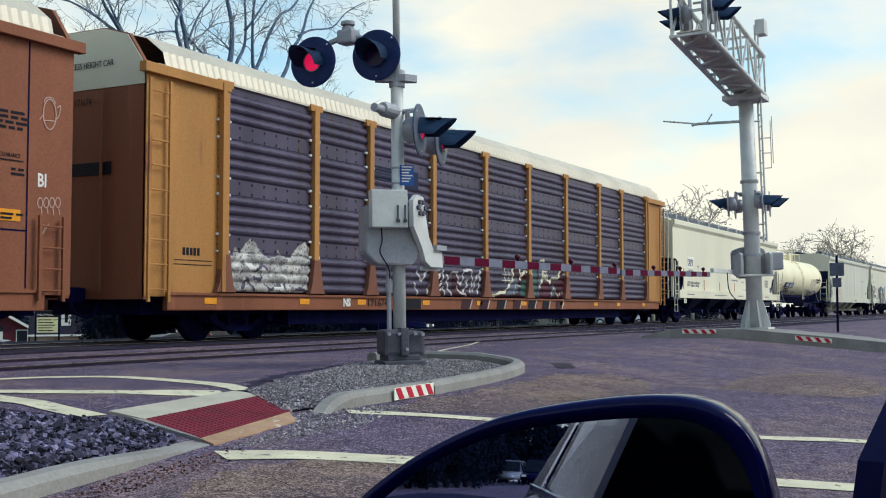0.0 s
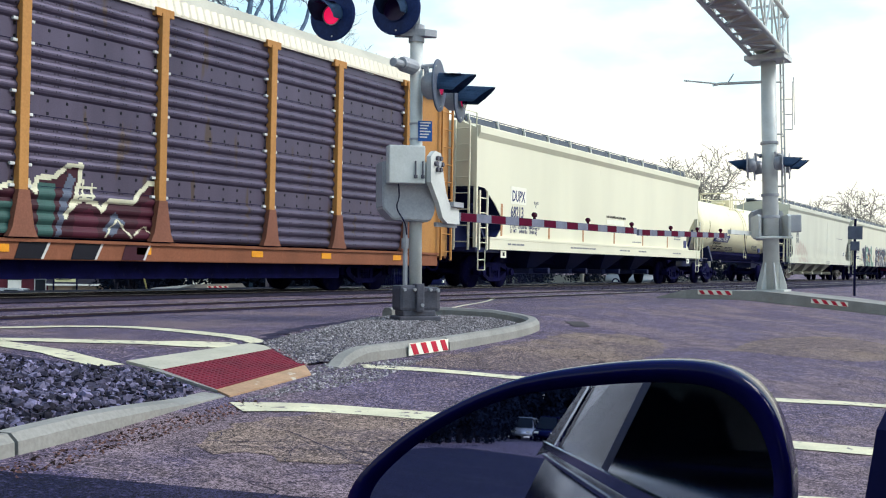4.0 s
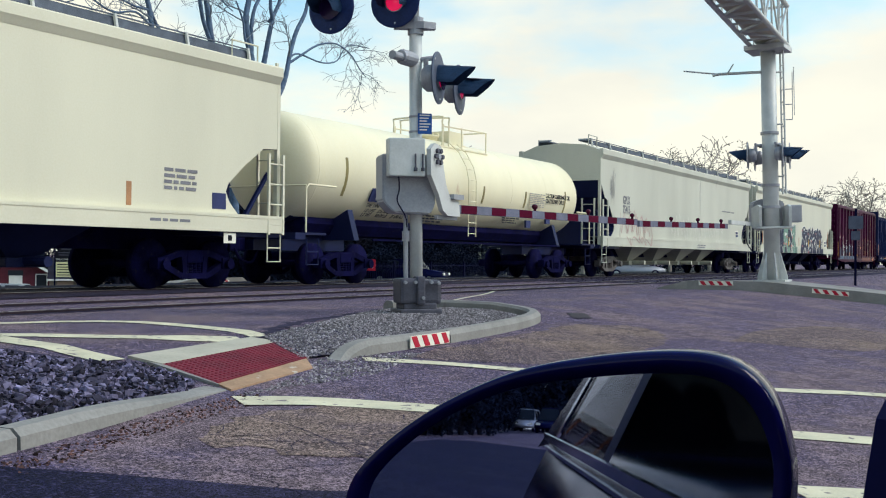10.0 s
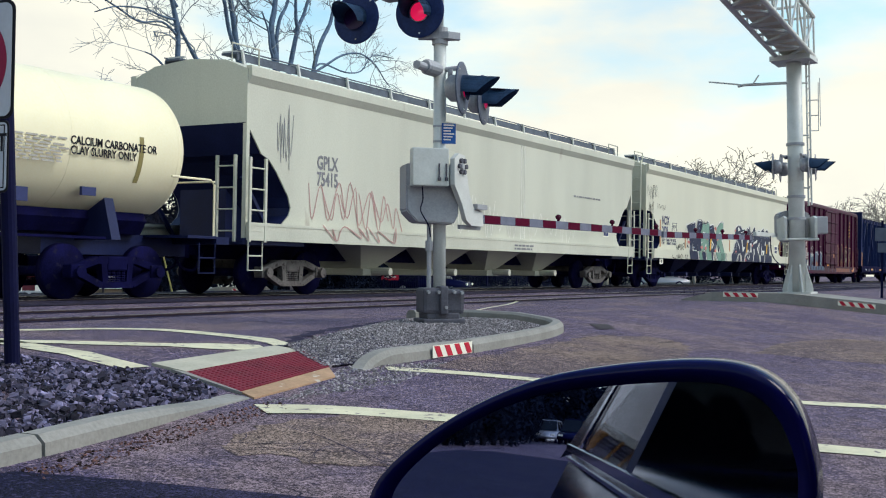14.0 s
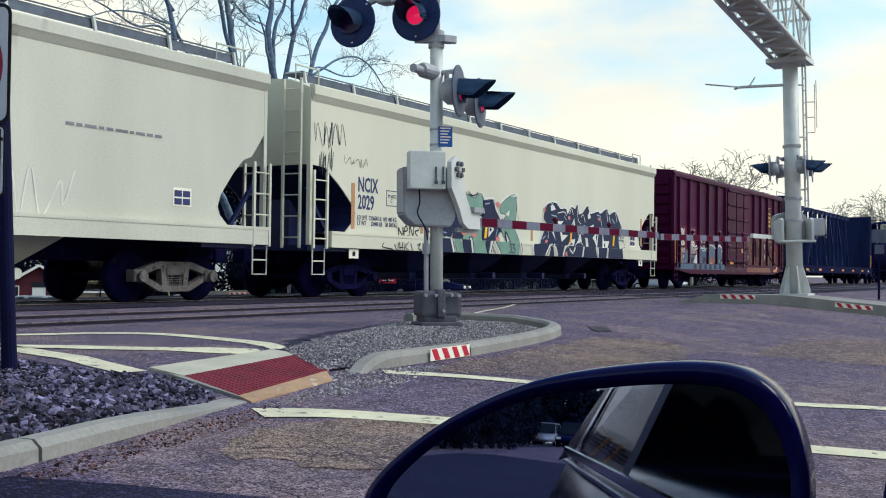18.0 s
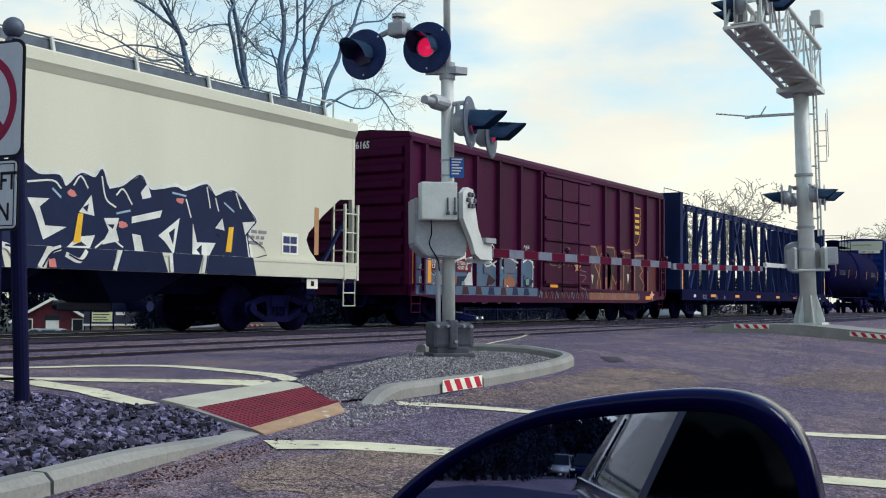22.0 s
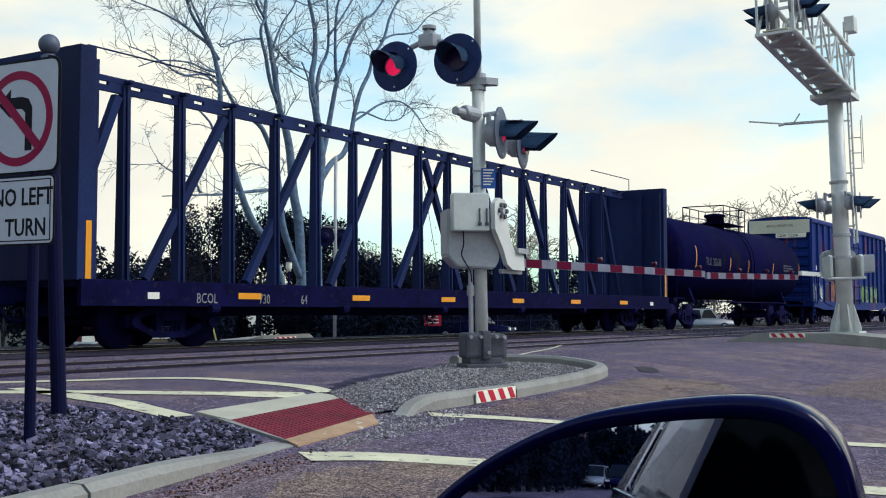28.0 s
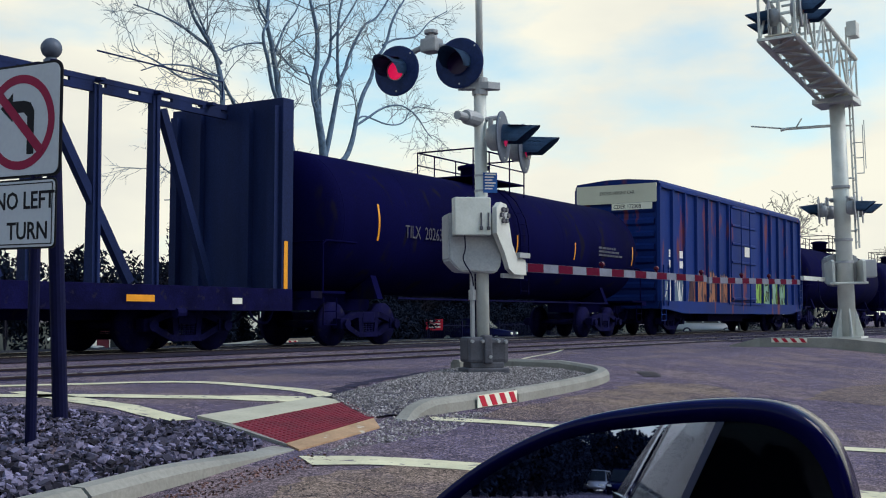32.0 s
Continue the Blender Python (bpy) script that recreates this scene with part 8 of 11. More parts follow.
    stroke(ncix, [(-4.28, 2.09), (-4.11, 2.12)], G_SKY, 0.03, -1.5, 0.0185)
    stroke(ncix, [(-4.25, 1.99), (-4.13, 1.96)], G_SKY, 0.03, -1.5, 0.0185)
    stroke(ncix, [(-5.28, 1.66), (-5.24, 1.48)], G_SKY, 0.03, -1.5, 0.0185)
    stroke(ncix, [(-4.92, 1.57), (-4.76, 1.56)], G_SKY, 0.03, -1.5, 0.0185)
    stroke(ncix, [(-2.73, 2.39), (-2.47, 2.43)], G_SKY, 0.03, -1.5, 0.0185)
    stroke(ncix, [(-2.02, 1.75), (-2.12, 1.53)], G_SKY, 0.03, -1.5, 0.0185)
    stroke(ncix, [(-5.24, 2.04), (-5.29, 1.89)], G_SKY, 0.03, -1.5, 0.0185)
    stroke(ncix, [(-5.14, 2.05), (-5.19, 1.97)], G_SKY, 0.03, -1.5, 0.0185)
    stroke(ncix, [(-5.84, 2.33), (-5.81, 2.39), (-5.87, 2.18), (-5.75, 2.04)], M_INK, 0.02, -1.5, 0.008)
    stroke(ncix, [(-3.66, 2.67), (-3.48, 2.58), (-3.3, 2.59), (-3.14, 2.67)], M_INK, 0.03, -1.5, 0.02)
    stroke(ncix, [(-0.84, 2.47), (-0.84, 2.13)], M_INK, 0.025, -1.5, 0.008)
    stroke(ncix, [(-0.75, 2.18), (-0.73, 2.0)], M_INK, 0.02, -1.5, 0.008)
    blob(ncix, (-5.54, 1.76), 0.13, G_PINK)
    blob(ncix, (-3.16, 1.98), 0.13, G_PINK)
    blob(ncix, (-3.83, 1.59), 0.13, G_PINK)
    blob(ncix, (-3.33, 1.56), 0.13, G_PINK)
    blob(ncix, (-1.97, 2.41), 0.13, G_PINK)
    blob(ncix, (-1.7, 1.98), 0.13, G_PINK)
    blob(ncix, (-1.99, 1.49), 0.13, G_PINK)
    stroke(ncix, [(-6.95, 1.38), (-6.97, 1.6), (-6.78, 1.4), (-6.78, 1.63)], M_INK, 0.032, -1.5, 0.008)
    stroke(ncix, [(-6.73, 1.51), (-6.58, 1.56), (-6.65, 1.66), (-6.73, 1.52), (-6.68, 1.4), (-6.53, 1.43)], M_INK, 0.032, -1.5, 0.008)
    stroke(ncix, [(-6.5, 1.41), (-6.47, 1.65), (-6.33, 1.43), (-6.31, 1.64)], M_INK, 0.032, -1.5, 0.008)
    stroke(ncix, [(-6.27, 1.64), (-6.05, 1.71), (-6.07, 1.58), (-6.24, 1.53), (-6.04, 1.37)], M_INK, 0.032, -1.5, 0.008)
    stroke(ncix, [(-7.74, 1.23), (-7.79, 1.14), (-7.34, 1.09)], M_INK, 0.026, -1.61, 0.008)
    stroke(ncix, [(-7.3, 1.21), (-7.17, 1.04), (-7.14, 1.25)], M_INK, 0.026, -1.61, 0.008)
    stroke(ncix, [(-7.09, 1.27), (-7.04, 1.03)], M_INK, 0.026, -1.61, 0.008)
    stroke(ncix, [(-6.96, 1.27), (-6.97, 1.03)], M_INK, 0.026, -1.61, 0.008)
    stroke(ncix, [(-7.1, 1.13), (-6.92, 1.15)], M_INK, 0.026, -1.61, 0.008)
    stroke(ncix, [(-6.85, 1.24), (-6.88, 1.03)], M_INK, 0.026, -1.61, 0.008)
    stroke(ncix, [(-6.69, 1.27), (-6.82, 1.16), (-6.65, 1.06)], M_INK, 0.026, -1.61, 0.008)
    stroke(ncix, [(-6.6, 1.25), (-6.5, 1.06)], M_INK, 0.026, -1.61, 0.008)
    stroke(ncix, [(-6.3, 1.21), (-6.16, 1.25), (-6.25, 1.14), (-6.11, 1.09), (-6.27, 1.05)], M_INK, 0.026, -1.61, 0.008)
    stroke(ncix, [(-6.06, 1.26), (-5.94, 1.22), (-6.06, 1.15), (-5.92, 1.08)], M_INK, 0.026, -1.61, 0.008)
    outlined(ncix, [(0.91, 2.16), (0.96, 2.44), (1.25, 2.62), (1.76, 2.67), (2.09, 2.51), (2.49, 2.53), (2.63, 2.37), (2.91, 2.6), (3.2, 2.56), (3.35, 2.71), (3.5, 2.41), (3.8, 2.48), (4.18, 2.7), (4.42, 2.47), (5.0, 2.57), (5.25, 2.52), (5.78, 2.69), (6.01, 2.5), (6.23, 2.58), (6.51, 2.64), (6.75, 2.5), (6.95, 2.31), (7.15, 2.11), (6.91, 1.86), (7.02, 1.39), (0.13, 1.27), (0.41, 1.34), (0.63, 1.43), (0.97, 1.87), (1.18, 2.02)], G_NAVY, grow=0.075)
    stroke(ncix, [(0.91, 2.16), (0.96, 2.44), (1.25, 2.62), (1.76, 2.67), (2.09, 2.51), (2.49, 2.53), (2.63, 2.37), (2.91, 2.6), (3.2, 2.56), (3.35, 2.71), (3.5, 2.41), (3.8, 2.48), (4.18, 2.7), (4.42, 2.47), (5.0, 2.57), (5.25, 2.52), (5.78, 2.69), (6.01, 2.5), (6.23, 2.58), (6.51, 2.64), (6.75, 2.5), (6.95, 2.31), (7.15, 2.11), (6.91, 1.86), (7.02, 1.39), (0.13, 1.27), (0.41, 1.34), (0.63, 1.43), (0.97, 1.87), (1.18, 2.02), (0.91, 2.16)], G_NAVYLINE, 0.02, -1.5, 0.0135)
    flat(ncix, [(1.24, 2.05), (1.62, 1.82), (1.75, 1.57), (1.37, 1.92)], G_WHITE, lift=0.016)
    flat(ncix, [(1.9, 2.14), (2.31, 2.16), (2.13, 2.02), (2.24, 1.74), (2.65, 1.74), (2.21, 1.52), (2.04, 1.92)], G_WHITE, lift=0.016)
    flat(ncix, [(2.89, 1.99), (3.13, 2.28), (3.2, 1.95)], G_WHITE, lift=0.016)
    flat(ncix, [(3.4, 1.93), (3.72, 1.95), (3.66, 1.76), (3.73, 1.57), (3.37, 1.5), (3.51, 1.73)], G_WHITE, lift=0.016)
    flat(ncix, [(4.0, 1.99), (4.69, 2.15), (4.64, 2.02), (4.0, 1.88)], G_WHITE, lift=0.016)
    flat(ncix, [(4.61, 1.71), (5.11, 2.04), (4.98, 1.4), (4.77, 1.61)], G_WHITE, lift=0.016)
    flat(ncix, [(5.44, 1.97), (5.55, 1.64), (6.03, 1.65), (5.83, 1.35), (5.44, 1.34)], G_WHITE, lift=0.016)
    flat(ncix, [(6.02, 1.92), (6.2, 2.11), (6.27, 1.89)], G_WHITE, lift=0.016)
    flat(ncix, [(6.76, 2.07), (7.13, 2.11), (6.84, 1.84)], G_WHITE, lift=0.016)
    flat(ncix, [(1.38, 2.57), (1.54, 2.63), (1.76, 2.48), (1.42, 2.42)], G_WHITE, lift=0.016)
    flat(ncix, [(4.19, 2.41), (4.34, 2.58), (4.43, 2.35), (4.23, 2.3)], G_WHITE, lift=0.016)
    flat(ncix, [(2.66, 1.42), (2.86, 1.6), (3.22, 1.64), (3.12, 1.43)], G_WHITE, lift=0.016)
    flat(ncix, [(4.01, 1.71), (4.2, 1.69), (4.29, 1.38), (4.09, 1.4)], G_WHITE, lift=0.016)
    flat(ncix, [(0.15, 1.37), (0.21, 1.5), (0.43, 1.38)], G_WHITE, lift=0.016)
    flat(ncix, [(2.96, 2.07), (3.08, 2.13), (3.05, 2.0)], G_NAVY, lift=0.019)
    flat(ncix, [(3.47, 1.83), (3.62, 1.84), (3.59, 1.76)], G_NAVY, lift=0.019)
    flat(ncix, [(4.85, 1.77), (5.0, 1.86), (4.96, 1.57)], G_NAVY, lift=0.019)
    flat(ncix, [(5.54, 1.51), (5.67, 1.6), (5.67, 1.4)], G_NAVY, lift=0.019)
    flat(ncix, [(6.07, 1.82), (6.16, 1.89), (6.16, 1.76)], G_NAVY, lift=0.019)
    flat(ncix, [(2.76, 1.45), (2.94, 1.53), (3.05, 1.46)], G_NAVY, lift=0.019)
    stroke(ncix, [(0.97, 2.03), (0.89, 2.23), (0.96, 2.41)], G_WHITE, 0.03, -1.5, 0.0165)
    stroke(ncix, [(1.24, 1.94), (1.22, 1.57)], G_WHITE, 0.03, -1.5, 0.0165)
    stroke(ncix, [(0.63, 1.39), (0.97, 1.87), (1.27, 2.03)], G_WHITE, 0.03, -1.5, 0.0165)
    stroke(ncix, [(1.89, 2.38), (2.36, 2.44), (2.53, 2.33)], G_WHITE, 0.03, -1.5, 0.0165)
    stroke(ncix, [(2.77, 2.4), (2.91, 2.56), (3.06, 2.38)], G_WHITE, 0.03, -1.5, 0.0165)
    stroke(ncix, [(3.34, 2.6), (3.43, 2.25), (3.65, 2.12)], G_WHITE, 0.03, -1.5, 0.0165)
    stroke(ncix, [(3.65, 2.32), (3.8, 2.43), (4.0, 2.19)], G_WHITE, 0.03, -1.5, 0.0165)
    stroke(ncix, [(5.26, 2.39), (5.39, 2.07)], G_WHITE, 0.03, -1.5, 0.0165)
    stroke(ncix, [(5.78, 2.65), (5.88, 2.27)], G_WHITE, 0.03, -1.5, 0.0165)
    stroke(ncix, [(6.01, 2.47), (6.1, 2.23)], G_WHITE, 0.03, -1.5, 0.0165)
    stroke(ncix, [(6.56, 2.6), (6.71, 2.32)], G_WHITE, 0.03, -1.5, 0.0165)
    stroke(ncix, [(3.23, 1.44), (3.52, 1.61), (3.82, 1.47)], G_WHITE, 0.03, -1.5, 0.0165)
    stroke(ncix, [(6.87, 1.82), (6.97, 1.39)], G_WHITE, 0.03, -1.5, 0.0165)
    stroke(ncix, [(1.45, 2.3), (1.83, 2.28)], G_SKY, 0.035, -1.5, 0.0175)
    stroke(ncix, [(2.36, 2.32), (2.53, 2.19)], G_SKY, 0.035, -1.5, 0.0175)
    stroke(ncix, [(3.66, 2.02), (3.96, 2.09)], G_SKY, 0.035, -1.5, 0.0175)
    stroke(ncix, [(4.92, 2.47), (5.26, 2.44)], G_SKY, 0.035, -1.5, 0.0175)
    stroke(ncix, [(6.24, 2.4), (6.52, 2.25)], G_SKY, 0.035, -1.5, 0.0175)
    stroke(ncix, [(0.86, 1.57), (1.04, 1.67)], G_SKY, 0.035, -1.5, 0.0175)
    flat(ncix, [(2.87, 1.97), (2.97, 1.97), (2.92, 1.51), (2.78, 1.5)], G_AMBER, lift=0.022)
    flat(ncix, [(6.38, 1.96), (6.51, 1.97), (6.45, 1.5), (6.3, 1.5)], G_AMBER, lift=0.022)
    blob(ncix, (1.1, 1.52), 0.10, G_PINK)
    blob(ncix, (2.74, 2.28), 0.10, G_PINK)
    blob(ncix, (3.81, 1.85), 0.10, G_PINK)
    blob(ncix, (5.13, 2.35), 0.10, G_PINK)
    blob(ncix, (0.96, 2.44), 0.10, G_PINK)
    # what runs over the side sill
    sy = -1.618
    for mat, a, b, c, d in ((G_NAVY, -5.75, -4.75, -4.60, -5.60), (G_GREEN, -4.55, -4.20, -4.05, -4.40), (G_NAVY, -4.15, -3.70, -3.62, -4.02), (G_GREEN, -3.60, -2.95, -2.80, -3.55),
                            (G_NAVY, -2.90, -2.60, -2.68, -2.78), (G_GREEN, -2.35, -0.84, -0.90, -2.02), (G_NAVY, 0.03, 1.10, 0.80, 0.06), (G_NAVY, 1.26, 1.36, 1.45, 1.10),
                            (G_NAVY, 1.56, 2.20, 2.02, 1.72), (G_NAVY, 2.30, 3.60, 3.50, 2.20), (G_NAVY, 3.72, 4.60, 4.75, 3.60), (G_NAVY, 4.85, 5.60, 5.50, 4.90), (G_NAVY, 5.75, 6.95, 7.05, 5.70)):
        flat(ncix, [(a, 1.418), (b, 1.418), (c, 1.084), (d, 1.084)], mat, sy)
    for ln in ([(-0.84, 1.41), (-0.77, 1.19), (-0.88, 1.09)], [(0.02, 1.41), (-0.02, 1.28), (0.05, 1.09)], [(0.83, 1.10), (1.12, 1.35), (1.30, 1.41)], [(1.68, 1.10), (1.52, 1.36), (1.38, 1.41)],
               [(2.06, 1.10), (2.22, 1.32), (2.46, 1.41)], [(-2.66, 1.09), (-2.56, 1.30), (-2.50, 1.41)], [(-2.04, 1.09), (-2.38, 1.41)], [(-4.70, 1.41), (-4.56, 1.09)], [(-3.66, 1.41), (-3.58, 1.09)],
               [(3.66, 1.41), (3.55, 1.09)], [(4.80, 1.41), (4.84, 1.09)], [(5.66, 1.41), (5.60, 1.09)], [(2.55, 1.31), (2.82, 1.22), (2.97, 1.38)]):
        stroke(ncix, ln, G_WHITE, 0.085, sy, 0.012)
        stroke(ncix, [(x + 0.055, z) for x, z in ln], G_NAVYLINE, 0.03, sy, 0.016)
    for ln in ([(-2.48, 1.20), (-2.40, 1.10)], [(-2.52, 1.30), (-2.32, 1.10)], [(-1.50, 1.30), (-1.42, 1.38), (-1.40, 1.16), (-1.52, 1.13)], [(-1.34, 1.37), (-1.20, 1.35), (-1.28, 1.27), (-1.14, 1.22), (-1.20, 1.13), (-1.36, 1.15)]):
        stroke(ncix, ln, G_NAVYLINE, 0.026, sy, 0.012)
    flat(ncix, [(2.22, 1.22), (2.34, 1.24), (2.38, 1.10), (2.24, 1.10)], G_PINK, sy, 0.016)
    # maroon box car
    y = -1.462
    for txt, x, z in (("SM", -7.49, 2.10), ("W", -6.16, 2.10), ("536", -7.55, 1.72), ("165", -6.28, 1.72)):
        lettering(txt, 0.40, M_WHITEINK, smw, on_side(x, y - 0.008, z), stretch=0.85, bold=0.012)
    for x in (-7.5, -6.30):
        plate(smw, "red_patch", x, x + 0.75, 1.36, 1.66, y - 0.02, G_PATCH)
    lettering("LD LMT\nLT WT", 0.13, M_WHITEINK, smw, on_side(-7.45, y - 0.03, 1.53))
    lettering("157500 LB\n 62500 LB", 0.13, M_WHITEINK, smw, on_side(-6.27, y - 0.03, 1.53))
    lettering("SMW 536165", 0.24, M_WHITEINK, smw, on_end(-8.53, 0.75, 4.24), stretch=0.85, bold=0.005)
    plate(smw, "red_patch", -7.62, -6.75, 1.68, 2.48, y + 0.003, G_PATCH, "", 0.005)
    plate(smw, "red_patch", -6.42, -5.55, 1.68, 2.48, y + 0.003, G_PATCH, "", 0.005)
    plate(smw, "reflector", -7.74, -7.50, 1.06, 1.60, y - 0.03, M_AMBER)
    plate(smw, "reflector", -8.45, -8.33, 0.97, 1.96, -1.56, M_AMBER)
    plate(smw, "reflector", -1.12, -0.61, 1.04, 1.17, -1.60, M_AMBER)
    plate(smw, "reflector", 6.6, 7.1, 0.72, 0.84, -1.575, M_AMBER)
    for tx, x, z in (("PLATE\n   C", -2.55, 2.10),):
        lettering(tx, 0.12, M_WHITEINK, smw, on_side(x, y - 0.01, z))
    rnd = random.Random(9)
    xs = [-8.2 + 0.31 * k for k in range(21)]
    top = [(x, 1.58 + 0.12 * math.sin(2.1 * x) + rnd.uniform(-0.08, 0.10)) for x in xs]
    outlined(smw, [(xs[0], 1.02), (xs[-1], 1.02)] + top[::-1], G_BLUE, y, 0.05)
    for k in range(16):
        xx = rnd.uniform(-8.0, -2.2)
        flat(smw, [(xx, 1.03), (xx + rnd.uniform(0.2, 0.5), 1.03), (xx + rnd.uniform(0.3, 0.6), 1.03 + rnd.uniform(0.1, 0.55)), (xx + rnd.uniform(-0.1, 0.2), 1.03 + rnd.uniform(0.1, 0.5))], rnd.choice((G_NAVY, G_SILVER, G_BLUE, G_RUST, G_DARK)), y, 0.013 + 0.0008 * k)
    flat(smw, [(-8.3, 0.78), (-1.9, 0.78), (-1.9, 1.0), (-8.3, 1.0)], G_BLUE, -1.572)
    for k in range(9):
        xx = -8.2 + 0.68 * k
        flat(smw, [(xx, 0.80), (xx + 0.35, 0.80), (xx + 0.28, 0.99), (xx + 0.05, 0.99)], rnd.choice((G_BLUE, G_NAVY, G_NAVY, G_DARK)), -1.572, 0.012)
    throw_up(smw, -8.1, -6.5, 0.98, 1.6, 2, (G_BLUE, G_SLATE), G_SILVER, 68, y - 0.016, 0.016)
    stroke(smw, [(-6.45, 1.6), (-6.09, 1.68), (-5.86, 1.71), (-5.66, 1.59), (-5.05, 1.73), (-4.76, 1.54), (-4.3, 1.65), (-3.81, 1.8), (-3.38, 1.79), (-2.94, 1.69), (-2.48, 1.84), (-2.2, 1.79), (-1.95, 1.57)], G_SILVER, 0.045, y, 0.034)
    flat(smw, [(-6.28, 0.91), (-5.8, 0.93), (-5.84, 0.82), (-6.27, 0.81)], G_RUST, y, 0.03)
    flat(smw, [(-3.76, 1.25), (-3.11, 1.24), (-3.19, 0.82), (-3.79, 0.8)], G_RUST, y, 0.03)
    flat(smw, [(-3.77, 1.8), (-3.03, 1.87), (-3.07, 1.39), (-3.76, 1.4)], G_SLATE, y, 0.031)
    flat(smw, [(-4.88, 1.54), (-4.55, 1.55), (-4.54, 1.37), (-4.87, 1.35)], G_SLATE, y, 0.031)
    flat(smw, [(-5.43, 0.78), (-5.28, 0.78), (-5.3, 0.58), (-5.45, 0.58)], G_GREEN, y, 0.031)
    flat(smw, [(-4.08, 0.77), (-3.87, 0.74), (-3.91, 0.57), (-4.1, 0.57)], G_GREEN, y, 0.031)
    flat(smw, [(-6.01, 1.13), (-5.9, 1.12), (-5.92, 0.95), (-6.04, 0.96)], G_GREEN, y, 0.031)
    flat(smw, [(-2.47, 1.25), (-2.24, 1.26), (-2.28, 1.09), (-2.45, 1.09)], G_GREEN, y, 0.031)
    flat(smw, [(-4.98, 0.84), (-4.52, 1.08), (-4.67, 0.58), (-4.97, 0.56)], G_SILVERDK, y, 0.0305)
    flat(smw, [(-3.01, 0.73), (-2.79, 0.72), (-2.83, 0.57), (-2.99, 0.57)], G_SKYDK, y, 0.031)
    flat(smw, [(-4.1, 1.9), (-3.89, 1.86), (-3.93, 1.34), (-4.09, 1.3)], G_CREAM, y, 0.0302)
    flat(smw, [(-3.59, 1.07), (-3.41, 0.99), (-3.63, 0.93)], G_WHITE, y, 0.034)
    stroke(smw, [(-5.06, 1.85), (-4.96, 2.0), (-4.85, 1.86), (-4.7, 2.05), (-4.68, 1.9)], M_WHITEINK, 0.022, y, 0.01)
    stroke(smw, [(-4.61, 2.14), (-4.54, 1.97), (-4.43, 2.12), (-4.3, 2.04), (-4.38, 1.92), (-4.58, 1.88)], M_WHITEINK, 0.022, y, 0.01)
    stroke(smw, [(-4.65, 1.72), (-4.5, 1.76), (-4.53, 1.64), (-4.36, 1.74)], M_WHITEINK, 0.022, y, 0.01)
    stroke(smw, [(-1.45, 1.85), (-0.98, 1.91), (-1.14, 1.7), (-0.71, 1.68)], G_PEACHDK, 0.03, -1.60, 0.01)
    stroke(smw, [(-0.93, 1.78), (-0.38, 1.84), (-0.6, 1.62), (-0.05, 1.78)], G_PEACHDK, 0.03, -1.60, 0.01)
    stroke(smw, [(-0.1, 1.88), (0.13, 1.86), (0.07, 1.68), (0.42, 1.87), (0.3, 1.65)], G_PEACHDK, 0.03, -1.60, 0.01)
    stroke(smw, [(0.54, 1.95), (0.78, 1.85), (0.66, 1.63)], G_PEACHDK, 0.03, -1.60, 0.01)
    stroke(smw, [(0.96, 2.05), (1.28, 2.03), (0.91, 1.64), (1.41, 1.54)], G_PEACHDK, 0.03, -1.60, 0.01)
    stroke(smw, [(0.91, 1.45), (1.41, 1.39), (0.97, 1.12), (1.41, 0.98)], G_PEACHDK, 0.03, -1.60, 0.01)
    flat(smw, [(0.52, 1.73), (0.68, 1.76), (0.78, 1.89), (0.87, 1.75), (1.05, 1.72), (0.88, 1.65), (0.91, 1.53), (0.75, 1.59), (0.59, 1.54), (0.66, 1.65)], G_PEACH, -1.60, 0.012)
    flat(smw, [(7.0, 0.87), (7.15, 0.94), (7.22, 1.05), (7.31, 0.94), (7.52, 0.91), (7.33, 0.84), (7.35, 0.69), (7.18, 0.78), (7.0, 0.72), (7.07, 0.82)], G_PEACH, -1.56, 0.012)
    outlined(smw, [(1.97, 2.34), (2.44, 2.34), (2.62, 2.1), (2.38, 1.77), (2.68, 1.51), (2.52, 1.03), (1.85, 0.91), (1.72, 0.98), (1.91, 1.68)], G_DARK, y - 0.006, 0.05, G_TANEDGE)
    flat(smw, [(2.11, 2.07), (2.24, 2.07), (2.18, 1.8)], G_CREAM, y, 0.026)
    flat(smw, [(2.11, 1.49), (2.27, 1.47), (2.18, 1.18)], G_CREAM, y, 0.026)
    outlined(smw, [(3.22, 2.29), (3.58, 2.15), (3.74, 1.58), (3.59, 1.09), (3.23, 0.92), (2.94, 1.04), (2.8, 1.55), (2.93, 2.12)], G_DARK, y - 0.006, 0.05, G_TANEDGE)
    flat(smw, [(3.19, 1.81), (3.34, 1.81), (3.34, 1.37), (3.17, 1.36)], G_CREAM, y, 0.026)
    outlined(smw, [(3.36, 2.38), (3.96, 2.38), (4.11, 1.84), (4.34, 2.27), (4.82, 2.3), (4.75, 0.98), (4.43, 0.98), (4.4, 1.52), (4.12, 1.26), (3.81, 1.54), (3.74, 0.93), (3.45, 0.96)], G_DARK, y - 0.006, 0.05, G_TANEDGE)
    outlined(smw, [(4.9, 2.26), (5.56, 2.25), (5.65, 1.86), (5.4, 1.68), (5.73, 1.47), (5.48, 1.03), (4.83, 0.98)], G_DARK, y - 0.006, 0.05, G_TANEDGE)
    flat(smw, [(5.06, 2.06), (5.26, 2.05), (5.2, 1.8)], G_CREAM, y, 0.026)
    flat(smw, [(5.1, 1.58), (5.31, 1.55), (5.17, 1.24)], G_CREAM, y, 0.026)
